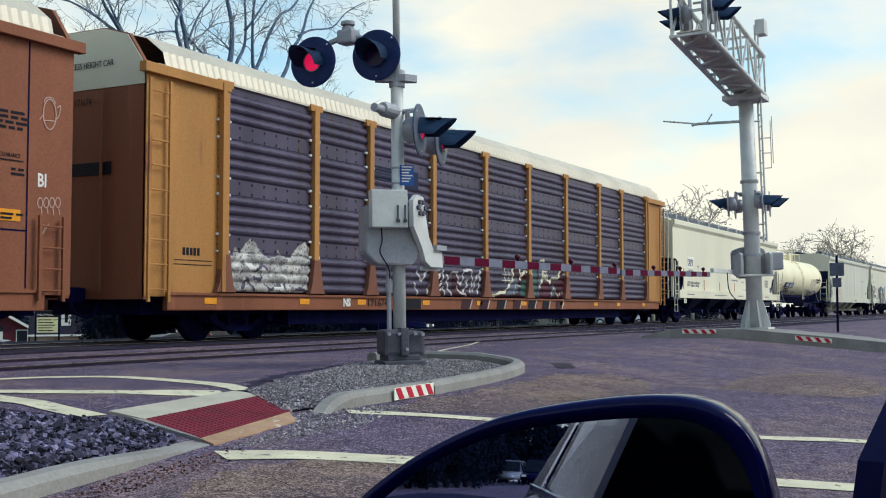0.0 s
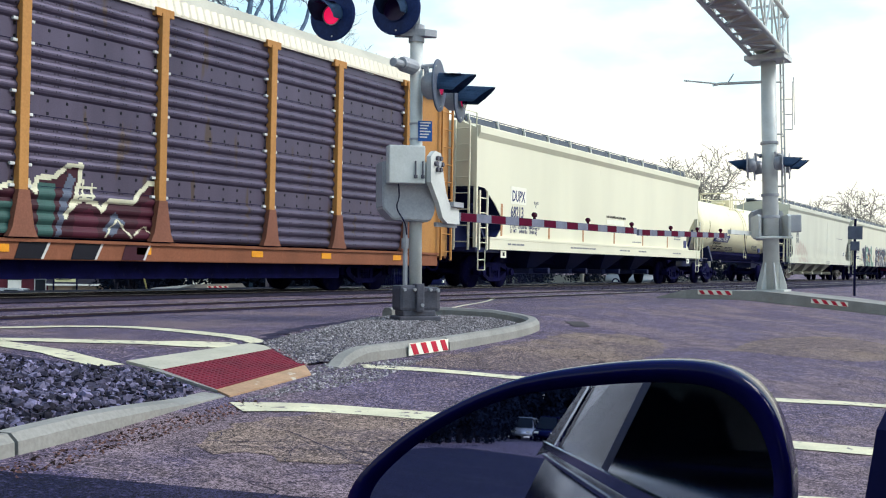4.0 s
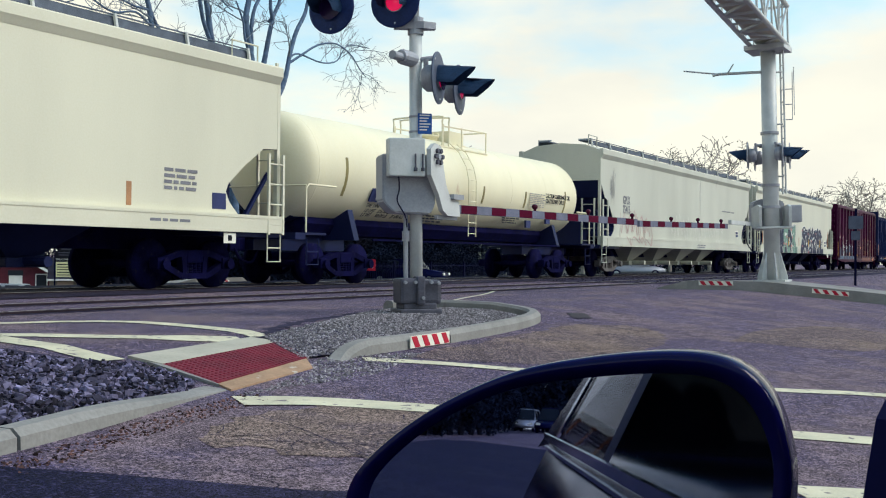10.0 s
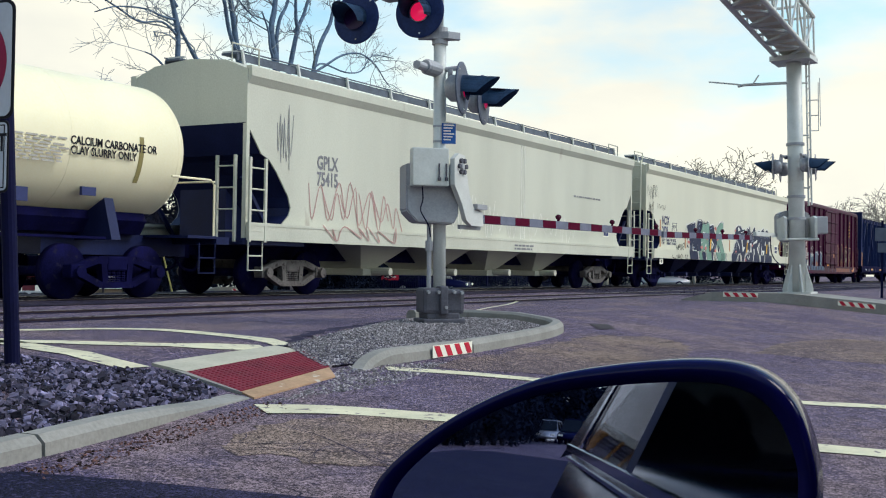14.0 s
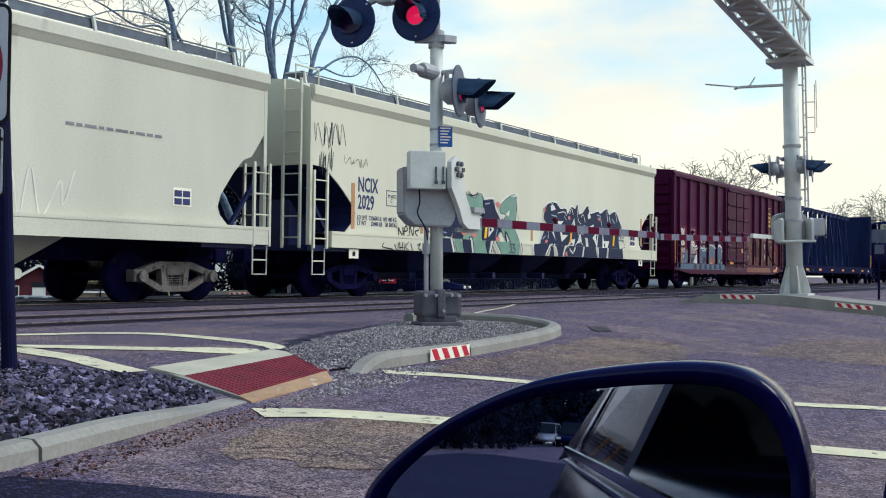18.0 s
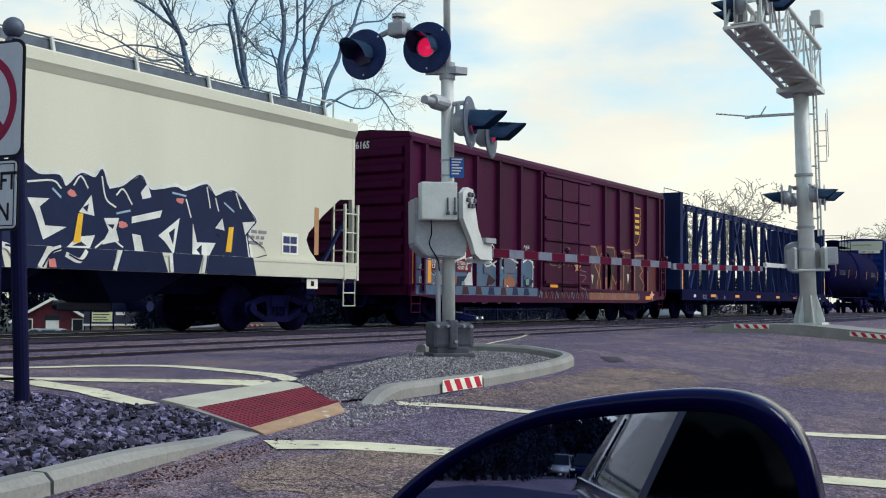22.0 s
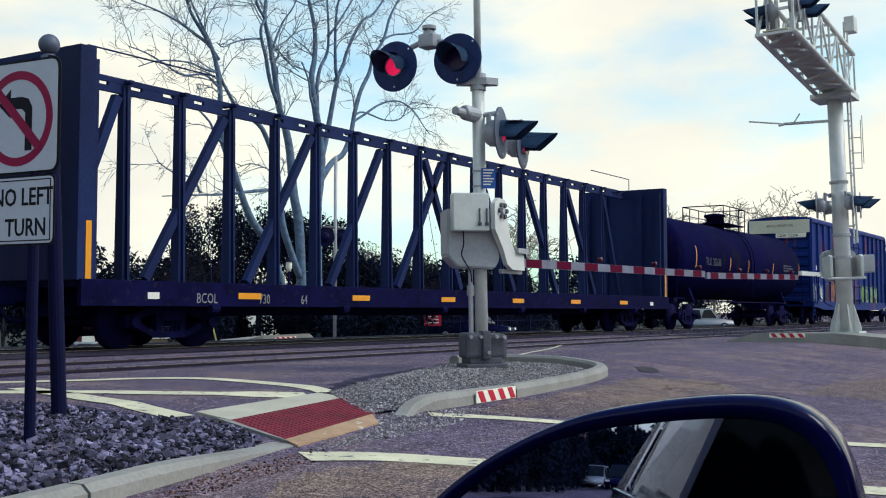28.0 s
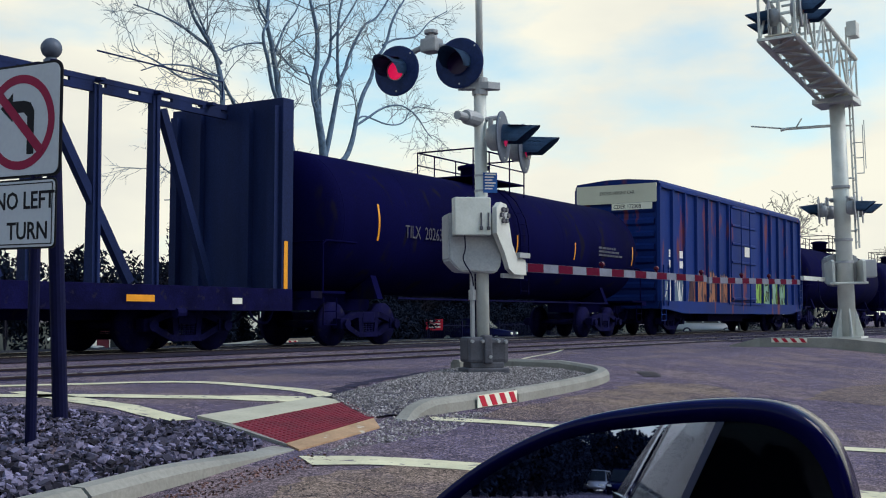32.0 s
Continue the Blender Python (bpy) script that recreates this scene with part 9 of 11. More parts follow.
    outlined(smw, [(5.9, 2.18), (6.7, 2.22), (6.61, 1.99), (6.25, 1.93), (6.52, 1.72), (6.25, 1.53), (6.7, 1.23), (6.52, 0.96), (5.87, 0.99)], G_DARK, y - 0.006, 0.05, G_TANEDGE)
    flat(smw, [(1.5, 0.98), (8.2, 0.98), (8.2, 1.9), (7.0, 2.2), (5.6, 2.45), (4.4, 2.3), (3.2, 2.5), (2.2, 2.3), (1.6, 1.7)], G_FADE, y + 0.004)
    flat(smw, [(1.75, 0.70), (5.9, 0.70), (5.9, 0.92), (1.75, 0.92)], G_RUST, -1.570)
    for k in range(22):
        xx = -1.8 + 0.36 * k
        stroke(smw, [(xx, 0.70 + rnd.uniform(0, 0.06)), (xx + rnd.uniform(0.02, 0.14), 0.93), (xx + rnd.uniform(0.12, 0.22), 0.72), (xx + rnd.uniform(0.2, 0.3), 0.9)], G_PEACHDK if k % 3 else G_SILVERDK, 0.022, -1.575, 0.008)
    post_paint(smw, [-7.83 + 1.246 * k for k in range(5)], -8.4, -2.0, 1.0, 1.75, (G_BLUE, G_BLUE, G_SLATE), 5)
    post_paint(smw, [1.85 + 1.246 * k for k in range(6)], 1.9, 8.0, 1.0, 1.9, (G_DARK, G_RUST, G_PEACHDK), 6)
    outlined(smw, [(5.62, 3.84), (6.35, 3.84), (6.35, 3.0), (6.2, 2.72), (5.98, 2.58), (5.76, 2.72), (5.62, 3.0)], M_MAROON, y, 0.035, G_AMBER)
    for k in range(4):
        plate(smw, "emblem_bar", 5.72, 6.24, 3.55 - 0.2 * k, 3.65 - 0.2 * k, y - 0.012, G_AMBER)
    # open frame flat car
    lettering("BCOL", 0.25, M_GREYINK, beam, on_side(-9.82, -1.534, 0.78), stretch=0.8)
    lettering("730", 0.25, M_GREYINK, beam, on_side(-8.22, -1.534, 0.78), stretch=0.8)
    lettering("64", 0.25, M_GREYINK, beam, on_side(-7.03, -1.534, 0.78), stretch=0.8)
    # black tank
    lettering("TILX  202638", 0.40, M_DIMINK, tank2, on_side(-5.33, -1.51, 2.36), stretch=0.75)
    text_bars(tank2, 4.8, 2.7, 1.5, 3, -1.50, M_DIMINK, 0.06, 13)
    bm = bmesh.new()
    for x, top in ((-6.3, 3.02), (-2.5, 2.72), (-0.2, 2.75), (3.2, 2.72), (7.3, 2.8)):
        bm = bmesh.new()
        lathe(bm, [(1.503, x - 0.03), (1.508, x - 0.03), (1.508, x + 0.03), (1.503, x + 0.03)], 96, "x", Matrix.Translation((0, 0, 2.62)), True)
        bmesh.ops.delete(bm, geom=[f for f in bm.faces if not (f.calc_center_median().y < 0 and 2.25 < f.calc_center_median().z < top)], context="FACES")
        part("reflector_strip", bm, M_AMBER, tank2)
    lettering("202638", 0.2, M_GREYINK, tank2, on_end(-8.25, 0.2, 3.0))
    # blue box car
    bm = bmesh.new()
    box(bm, -8.66, -8.63, -1.46, 1.46, 4.45, 5.08)
    part("end_band", bm, M_PALE, cder, "white painted end band")
    lettering("EXCESS HEIGHT CAR", 0.16, M_INK, cder, on_end(-8.665, 0.6, 4.75), stretch=0.85)
    bm = bmesh.new()
    box(bm, -8.67, -8.64, -1.30, 0.15, 4.22, 4.44)
    part("number_panel", bm, M_WHITE, cder)
    lettering("CDER 172308", 0.20, M_INK, cder, on_end(-8.675, 0.08, 4.26), stretch=0.85)
    rnd = random.Random(21)
    flat(cder, [(-5.85, 0.88), (-1.45, 0.86), (-1.6, 2.1), (-2.3, 2.22), (-3.4, 2.08), (-4.6, 2.2), (-5.6, 2.05)], G_PEACHDK, -1.458)
    flat(cder, [(1.9, 0.9), (6.8, 0.88), (6.6, 1.9), (5.6, 2.1), (4.2, 2.0), (2.9, 2.16), (2.1, 2.0)], G_LIMEDK, -1.458)
    throw_up(cder, -5.7, -1.6, 0.92, 2.15, 9, (G_RUST, G_RUST, G_DARK), G_NAVY, 91, -1.462, 0.06)
    throw_up(cder, 2.0, 6.6, 0.95, 2.1, 8, (G_LIME, G_LIME, G_GREEN), M_INK, 92, -1.462, 0.06)
    post_paint(cder, [-8.55 + 1.175 * k for k in range(7)], -5.8, -1.4, 0.92, 2.1, (G_RUST, G_RUST, G_PEACHDK, G_NAVY), 7)
    post_paint(cder, [1.7 + 1.142 * k for k in range(7)], 1.9, 6.8, 0.92, 2.05, (G_LIME, G_GREEN, G_LIMEDK, M_INK), 8)
    flat(cder, [(-8.2, 0.95), (-6.1, 0.95), (-6.3, 2.0), (-7.2, 1.7), (-8.2, 2.1)], G_BLUE, -1.462)
    scrawl(cder, -8.0, -6.2, 1.1, 1.9, M_WHITEINK, 11, 71, -1.464, 0.05)
    for k, z in enumerate((2.55, 2.9)):
        plate(cder, "stencil", -7.6, -7.25, z - 0.25, z, -1.462, M_WHITEINK)
        plate(cder, "stencil", -6.6, -6.2, z - 0.25, z, -1.462, M_WHITEINK)
    plate(cder, "notice", 0.2, 0.9, 3.0, 3.4, -1.60, M_WHITEINK)
    # car carrier
    yb = -1.545
    lettering("EXCESS HEIGHT CAR", 0.16, M_INK, rack, on_end(-15.045, 0.45, 5.02), stretch=0.8)
    lettering("NS 171674", 0.18, M_INK, rack, on_end(-15.045, 0.42, 4.34), stretch=0.8)
    bm = bmesh.new()
    lathe(bm, [(0.06, -0.004), (0.09, -0.004), (0.09, 0.004), (0.06, 0.004)], 20, "x", Matrix.Translation((-15.03, 0.15, 5.45)), True)
    part("stencil", bm, M_GREYINK, rack)
    for k in range(5):
        bm = bmesh.new()
        box(bm, -15.015, -15.006, 0.98 - 0.13 * k - 0.09, 0.98 - 0.13 * k, 4.36, 4.48)
        part("number_bar", bm, M_INK, rack)
    bm = bmesh.new()
    box(bm, -15.03, -15.005, -0.7, 0.95, 3.05, 3.28)
    part("black_plate", bm, M_INK, rack)
    for k in range(5):
        plate(rack, "number_bar", -14.02 + 0.1 * k, -13.95 + 0.1 * k, 1.62, 1.76, -1.52, M_INK)
    plate(rack, "rule", -14.25, -13.2, 1.52, 1.535, -1.52, M_INK)
    plate(rack, "rule", -14.25, -13.2, 1.44, 1.455, -1.52, M_INK)
    # broad dark bars in place of the owner's mark
    for k in range(5):
        plate(rack, "emblem_bar", -7.45, -6.35, 3.98 - 0.075 * k, 4.02 - 0.075 * k, yb, G_NAVY)
    plate(rack, "emblem_bar", -6.35, -5.3, 3.62, 4.05, yb, G_NAVY)
    for k in range(2):
        plate(rack, "emblem_bar", -6.5, -5.0 + 0.15 * k, 3.32 - 0.26 * k, 3.48 - 0.26 * k, yb, G_NAVY)
    lettering("171674", 0.23, M_INK, rack, on_side(-7.75, -1.575, 0.69), stretch=1.35)
    # silver block piece with drips, then tangled silver letters and dark filled ones low on the panels
    rnd = random.Random(31)
    hump = [(-12.8, 0.97), (-12.8, 1.63), (-12.58, 1.69), (-12.5, 1.84), (-12.36, 1.7), (-12.2, 1.9), (-12.03, 2.02), (-11.85, 1.95), (-11.7, 1.79), (-11.48, 1.66), (-11.15, 1.71),
            (-11.1, 1.84), (-11.0, 1.72), (-10.7, 1.68), (-10.4, 1.95), (-10.15, 2.05), (-9.97, 1.9), (-10.03, 1.38), (-10.12, 0.97)]
    ridge_paint(rack, G_DULLSILVER, fill=hump, gaps=0.06, seed=41)
    for k in range(15):
        xx, zz = rnd.uniform(-12.7, -10.5), rnd.uniform(1.02, 1.6)
        ridge_paint(rack, rnd.choice((G_WHITE, G_SILVER, M_GALV)), line=[(xx, zz), (xx + rnd.uniform(0.1, 0.3), zz + rnd.uniform(-0.15, 0.2)), (xx + rnd.uniform(0.2, 0.5), zz + rnd.uniform(-0.1, 0.1))], w=0.07, lift=0.009 + 0.0005 * k, seed=k)
    for k, ln in enumerate(([(-5.5, 1.27), (-5.36, 1.06), (-5.32, 0.97)], [(-5.34, 1.56), (-5.23, 1.41), (-5.1, 1.33), (-4.98, 1.47), (-4.8, 1.59)], [(-4.73, 1.63), (-4.61, 1.78), (-4.46, 1.55), (-4.66, 1.33), (-4.85, 1.03)],
                            [(-4.42, 0.97), (-4.19, 1.09), (-3.96, 1.19), (-3.89, 0.99)], [(-4.4, 1.27), (-3.97, 1.63), (-3.93, 1.51), (-4.06, 1.3), (-4.22, 1.2)], [(-3.72, 1.51), (-3.74, 1.2), (-3.48, 0.97)],
                            [(-3.51, 1.58), (-3.16, 1.6), (-3.13, 1.41), (-3.02, 1.27), (-2.86, 1.37), (-2.79, 1.66), (-2.31, 1.69), (-2.27, 1.34), (-2.43, 1.09)], [(-3.21, 1.21), (-3.01, 1.05), (-2.74, 1.03), (-2.62, 0.97)],
                            [(-2.69, 1.38), (-2.55, 1.4), (-2.64, 1.23), (-2.84, 1.08)], [(-2.26, 1.1), (-2.06, 1.45), (-1.78, 1.67), (-1.84, 1.36), (-1.98, 1.05)])):
        ridge_paint(rack, G_SILVER, line=ln, w=0.062, lift=0.008, seed=60 + k)
    for mat, ring in ((G_DARK, [(-3.5, 0.97), (-3.5, 1.55), (-3.2, 1.57), (-3.1, 1.2), (-2.6, 1.1), (-2.4, 0.97)]), (G_DARK, [(-4.4, 0.97), (-4.3, 1.25), (-4.0, 1.55), (-3.9, 0.97)])):
        ridge_paint(rack, mat, fill=ring, lift=0.005)
    top = [(-1.15, 0.98), (-0.89, 1.0), (-0.52, 1.08), (-0.19, 1.09), (0.4, 1.49), (0.4, 1.77), (0.75, 2.01), (0.97, 2.0), (0.91, 1.51), (1.12, 1.69), (1.65, 1.83), (1.79, 1.66), (1.85, 1.88), (2.2, 1.92), (2.45, 2.12), (2.7, 2.13), (2.71, 1.9), (2.59, 1.59), (2.4, 1.3),
           (2.55, 1.5), (2.77, 1.6), (3.06, 1.53), (3.15, 1.43), (3.34, 1.6), (3.84, 1.59), (4.26, 1.96), (4.47, 1.97), (4.45, 1.69), (4.59, 1.31), (4.68, 1.0)]
    ridge_paint(rack, G_DARK, fill=top + [(4.6, 0.97), (-1.1, 0.97)], lift=0.005)
    ridge_paint(rack, G_CREAM, line=top, w=0.085, lift=0.009)
    for mat, ring in ((G_GREENDK, [(1.85, 0.97), (1.85, 1.82), (2.2, 1.82), (2.15, 0.97)]), (G_SLATE, [(2.2, 0.97), (2.3, 1.6), (2.5, 2.02), (2.62, 1.9), (2.4, 1.4), (2.3, 0.97)]),
                      (G_PLUM, [(2.55, 0.97), (2.6, 1.35), (2.9, 1.45), (3.1, 1.3), (3.1, 0.97)]), (G_SLATE, [(3.2, 1.1), (3.45, 1.42), (3.7, 1.25), (3.4, 1.0)]),
                      (G_PLUM, [(3.9, 1.0), (4.1, 1.6), (4.35, 1.7), (4.4, 1.0)]), (G_SLATE, [(-0.1, 1.0), (0.3, 1.4), (0.7, 1.6), (0.8, 1.1)]), (G_GREENDK, [(0.9, 1.0), (1.0, 1.45), (1.4, 1.5), (1.5, 1.0)]), (G_PLUM, [(-0.8, 0.97), (-0.4, 1.03), (0.0, 0.97)])):
        ridge_paint(rack, mat, fill=ring, lift=0.0075)
    for ln in ([(2.6, 1.65), (3.0, 1.66)], [(2.62, 1.78), (3.05, 1.8)], [(2.75, 1.58), (2.78, 1.9)], [(2.95, 1.58), (2.97, 1.86)], [(-0.4, 1.45), (0.25, 1.45)], [(-0.35, 1.62), (0.3, 1.62)], [(-0.15, 1.35), (-0.12, 1.8)], [(0.1, 1.35), (0.12, 1.78)],
               [(3.25, 1.0), (3.5, 1.3), (3.85, 1.0)], [(3.9, 1.05), (4.15, 1.2), (4.4, 1.02)], [(0.45, 1.05), (0.6, 1.35), (0.9, 1.3)]):
        ridge_paint(rack, G_CREAM, line=ln, w=0.035, lift=0.0095, step=0.022)
    plate(rack, "dark_patch", -6.1, -5.2, 0.62, 0.92, -1.565, M_INK)
    for k in range(7):
        xx = -3.0 + 1.1 * k
        flat(rack, [(xx, 0.62), (xx + 0.5, 0.62), (xx + 0.65, 0.9), (xx + 0.1, 0.9)], rnd.choice((G_DARK, M_INK, G_DARK)), -1.565)
        flat(rack, [(xx + 0.5, 0.62), (xx + 0.55, 0.62), (xx + 0.70, 0.9), (xx + 0.65, 0.9)], G_SILVER, -1.565, 0.009)
    lettering("NS", 0.24, M_WHITEINK, rack, on_side(-8.75, -1.575, 0.69), bold=0.012)
    # neighbour car carrier
    lettering("BI", 0.30, M_WHITEINK, rack2, on_side(14.36, -1.525, 2.56), bold=0.006, stretch=0.8)
    ring = [(14.58 + 0.13 * math.cos(a), 3.73 + 0.24 * math.sin(a)) for a in [math.pi * k / 8 for k in range(17)]]
    stroke(rack2, ring, G_CHALKPINK, 0.02, -1.525)
    stroke(rack2, [(14.46, 3.9), (14.5, 3.98), (14.62, 4.0), (14.70, 3.92)], G_CHALKPINK, 0.02, -1.525)
    stroke(rack2, [(14.38, 3.62), (14.44, 3.7), (14.46, 3.76)], G_CHALKPINK, 0.018, -1.525)
    stroke(rack2, [(14.70, 3.66), (14.77, 3.74), (14.80, 3.90), (14.73, 3.86)], G_CHALKPINK, 0.018, -1.525)
    stroke(rack2, [(14.47, 3.62), (14.70, 3.64)], G_CHALKPINK, 0.016, -1.525)
    for k, x in enumerate((14.38, 14.50, 14.62, 14.74)):
        loop = [(x + 0.04 + 0.05 * math.cos(a), 2.30 + 0.08 * math.sin(a) + 0.012 * k) for a in [math.pi * q / 5 for q in range(11)]]
        stroke(rack2, loop, G_CHALKPINK, 0.016, -1.525)
        stroke(rack2, [(x + 0.06, 2.24), (x + 0.08, 2.12 + 0.02 * (k % 2))], G_CHALKPINK, 0.016, -1.525)
    stroke(rack2, [(14.42, 2.0), (14.52, 1.92), (14.46, 1.78), (14.60, 1.98)], G_CHALKPINK, 0.016, -1.525)
    plate(rack2, "notice", 13.60, 14.04, 1.98, 2.16, -1.525, M_AMBER)
    text_bars(rack2, 13.66, 2.10, 0.32, 2, -1.534, M_INK, 0.035, 17)
    text_bars(rack2, 13.55, 3.68, 0.6, 4, -1.525, M_INK, 0.045, 14)
    lettering("CLEARANCE", 0.095, M_INK, rack2, on_side(13.62, -1.525, 2.96), stretch=0.75)
    plate(rack2, "rule_line", 13.5, 14.08, 2.905, 2.925, -1.525, M_INK)
    text_bars(rack2, 13.85, 2.80, 0.2, 2, -1.525, M_INK, 0.04, 15)
    for a in ((14.15, 14.18, 0.95, 5.0), (12.4, 14.15, 1.83, 1.855)):
        plate(rack2, "sheet_seam", *a, -1.522, M_UNDER, "", 0.004)


build_marks()


# ---- beyond the tracks ----
def grow_tree(seed, height, radius, lean=(0.0, 0.0), spread=0.75, levels=4, kids=(4, 4, 3, 3), first=0.38, twig=0.009):
    """Bare tree: returns trunk and branch meshes as bmesh, root at the origin."""
    rnd = random.Random(seed)
    trunk, crown = bmesh.new(), bmesh.new()

    def limb(p, d, length, r, level):
        n = (7, 9, 7, 5, 4)[level]
        turn = Vector((rnd.gauss(0, 1), rnd.gauss(0, 1), rnd.gauss(0, 0.5))) * (0.0, 0.05, 0.08, 0.13, 0.16)[level]
        pts = [p]
        dd = d.copy()
        for i in range(n):
            wob = 0.07 if level == 0 else 0.13
            dd = (dd + Vector((rnd.uniform(-wob, wob), rnd.uniform(-wob, wob), rnd.uniform(-wob, wob))) + turn).normalized()
            if level in (1, 2):
                dd = (dd + Vector((0, 0, 0.07))).normalized()
            if rnd.random() < 0.3:
                turn = -turn
            if level >= 3:
                dd = (dd + Vector((0, 0, -0.03))).normalized()
            pts.append(pts[-1] + dd * (length / n))
        end = max(twig, r * (0.62 if level == 0 else 0.38))
        tube(trunk if level == 0 else crown, pts, r, (10, 7, 5, 4, 3)[level], end, cap=level == 0)
        if level >= levels:
            return
        k = kids[level]
        for j in range(k):
            f = (first if level == 0 else 0.22) + (0.98 - (first if level == 0 else 0.22)) * (j + rnd.uniform(0.1, 0.9)) / k
            i = min(n - 1, int(f * n))
            q = pts[i].lerp(pts[i + 1], f * n - i)
            ax = (pts[i + 1] - pts[i]).normalized()
            side = Vector((rnd.gauss(0, 1), rnd.gauss(0, 1), rnd.uniform(-0.2, 0.8)))
            side = (side - ax * side.dot(ax)).normalized()
            nd = (ax * (1 - spread * 0.55) + side * spread * rnd.uniform(0.7, 1.1)).normalized()
            nr = (r + (end - r) * f) * rnd.uniform(0.52, 0.76)
            limb(q, nd, length * rnd.uniform(0.45, 0.75) * (1.0 if level == 0 else 0.92), max(twig, nr), level + 1)
        if level < 2:
            limb(pts[-1], dd, length * 0.5, end, level + 1)
    limb(Vector((0, 0, -0.2)), Vector((lean[0], lean[1], 1)).normalized(), height, radius, 0)
    return trunk, crown


def bare_tree(x, y, seed, height, radius, lean=(0, 0), label="tall bare tree with spreading grey branches", bark=M_BARK, **kw):
    th = root("bare_tree", label, "tree", pose(x, y, gz(x, y)), "bare trees")
    t, c = grow_tree(seed, height, radius, lean, **kw)
    part("trunk", t, bark, th, "", True)
    part("crown", c, bark, th)
    return th


def leader_tree(x, y, seed):
    """Bare tree: limb() adds a main limb by (rise along the railway, height), twigs grow from it at random; leafless() closes it."""
    th = root("bare_tree", "tall bare tree with spreading blue grey branches", "tree", pose(x, y, gz(x, y)), "bare trees")
    rnd = random.Random(seed)
    crown = bmesh.new()

    def twig(p, d, length, r, level):
        n = 6 if level == 0 else 5 if level == 1 else 4
        bend = Vector((rnd.gauss(0, 1), rnd.gauss(0, 1), rnd.gauss(0.3, 0.8))) * 0.16
        pts, dd = [p], d.copy()
        for i in range(n):
            dd = (dd + bend + Vector((rnd.uniform(-0.2, 0.2), rnd.uniform(-0.2, 0.2), rnd.uniform(-0.22, 0.2)))).normalized()
            if rnd.random() < 0.4:
                bend = -bend
            pts.append(pts[-1] + dd * length / n)
        tube(crown, pts, r, (6, 4, 3)[level], max(0.006, r * 0.35), cap=False)
        if level < 2:
            for k in range(5 if level == 0 else 3):
                f = rnd.uniform(0.2, 1.0) * (n - 0.01)
                i = int(f)
                q = pts[i].lerp(pts[i + 1], f - i)
                ax = (pts[i + 1] - pts[i]).normalized()
                side = Vector((rnd.gauss(0, 1), rnd.gauss(0, 1), rnd.gauss(0, 1)))
                side = (side - ax * side.dot(ax)).normalized()
                twig(q, (ax * 0.7 + side * rnd.uniform(0.5, 1.0)).normalized(), length * rnd.uniform(0.35, 0.62), max(0.0095, r * 0.55), level + 1)

    def limb(r0, r1, *line):
        fan, low = rnd.uniform(-0.35, 0.35), line[0][1] == 0
        n = len(line) - 1
        pts = curve_pts([(u, 0.0 if low else fan * i / n, v - (0.2 if v == 0 else 0)) for i, (u, v) in enumerate(line)], 4)
        bm = bmesh.new()
        tube(bm, pts, r0, 10 if low else 8, r1)
        part("trunk" if low else "limb", bm, M_BARK, th, "", True)
        m = len(pts) - 1
        total = sum((b - a).length for a, b in zip(pts, pts[1:]))
        for k in range(int(total * (0.45 if low else 0.75)) + 2):
            f = rnd.uniform(0.5 if low else 0.25, 1.0) * (m - 0.01)
            i = int(f)
            ax = (pts[i + 1] - pts[i]).normalized()
            side = Vector((rnd.gauss(0, 1), rnd.gauss(0, 0.8), rnd.gauss(0.2, 0.8)))
            side = (side - ax * side.dot(ax)).normalized()
            r = (r0 + (r1 - r0) * f / m)
            twig(pts[i].lerp(pts[i + 1], f - i), (ax * 0.6 + side * rnd.uniform(0.5, 1.0)).normalized(), rnd.uniform(1.0, 2.6), max(0.016, min(0.040, r * 0.4)), 0)

    def leafless():
        part("crown", crown, M_TWIG, th)
    return limb, leafless


def leaf_crown(seed, rx, ry, rz, zc, n, size):
    rnd = random.Random(seed)
    bm = bmesh.new()
    lumps = [(Vector((rnd.uniform(-0.7, 0.7) * rx, rnd.uniform(-0.7, 0.7) * ry, zc + rnd.uniform(-0.55, 0.7) * rz)), rnd.uniform(0.3, 0.55)) for _ in range(11)]
    for _ in range(n):
        c, k = rnd.choice(lumps)
        v = Vector((rnd.gauss(0, 1), rnd.gauss(0, 1), rnd.gauss(0, 1))).normalized() * (rnd.random() ** 0.4) * k
        p = c + Vector((v.x * rx, v.y * ry, v.z * rz))
        a = Vector((rnd.gauss(0, 1), rnd.gauss(0, 1), rnd.gauss(0, 1))).normalized() * size * rnd.uniform(0.5, 1.2)
        b = a.cross(Vector((rnd.gauss(0, 1), rnd.gauss(0, 1), rnd.gauss(0, 1)))).normalized() * size * rnd.uniform(0.4, 0.8)
        bm.faces.new([bm.verts.new(p + q) for q in (-a, b * 0.6, a, -b * 0.6)])
    return bm


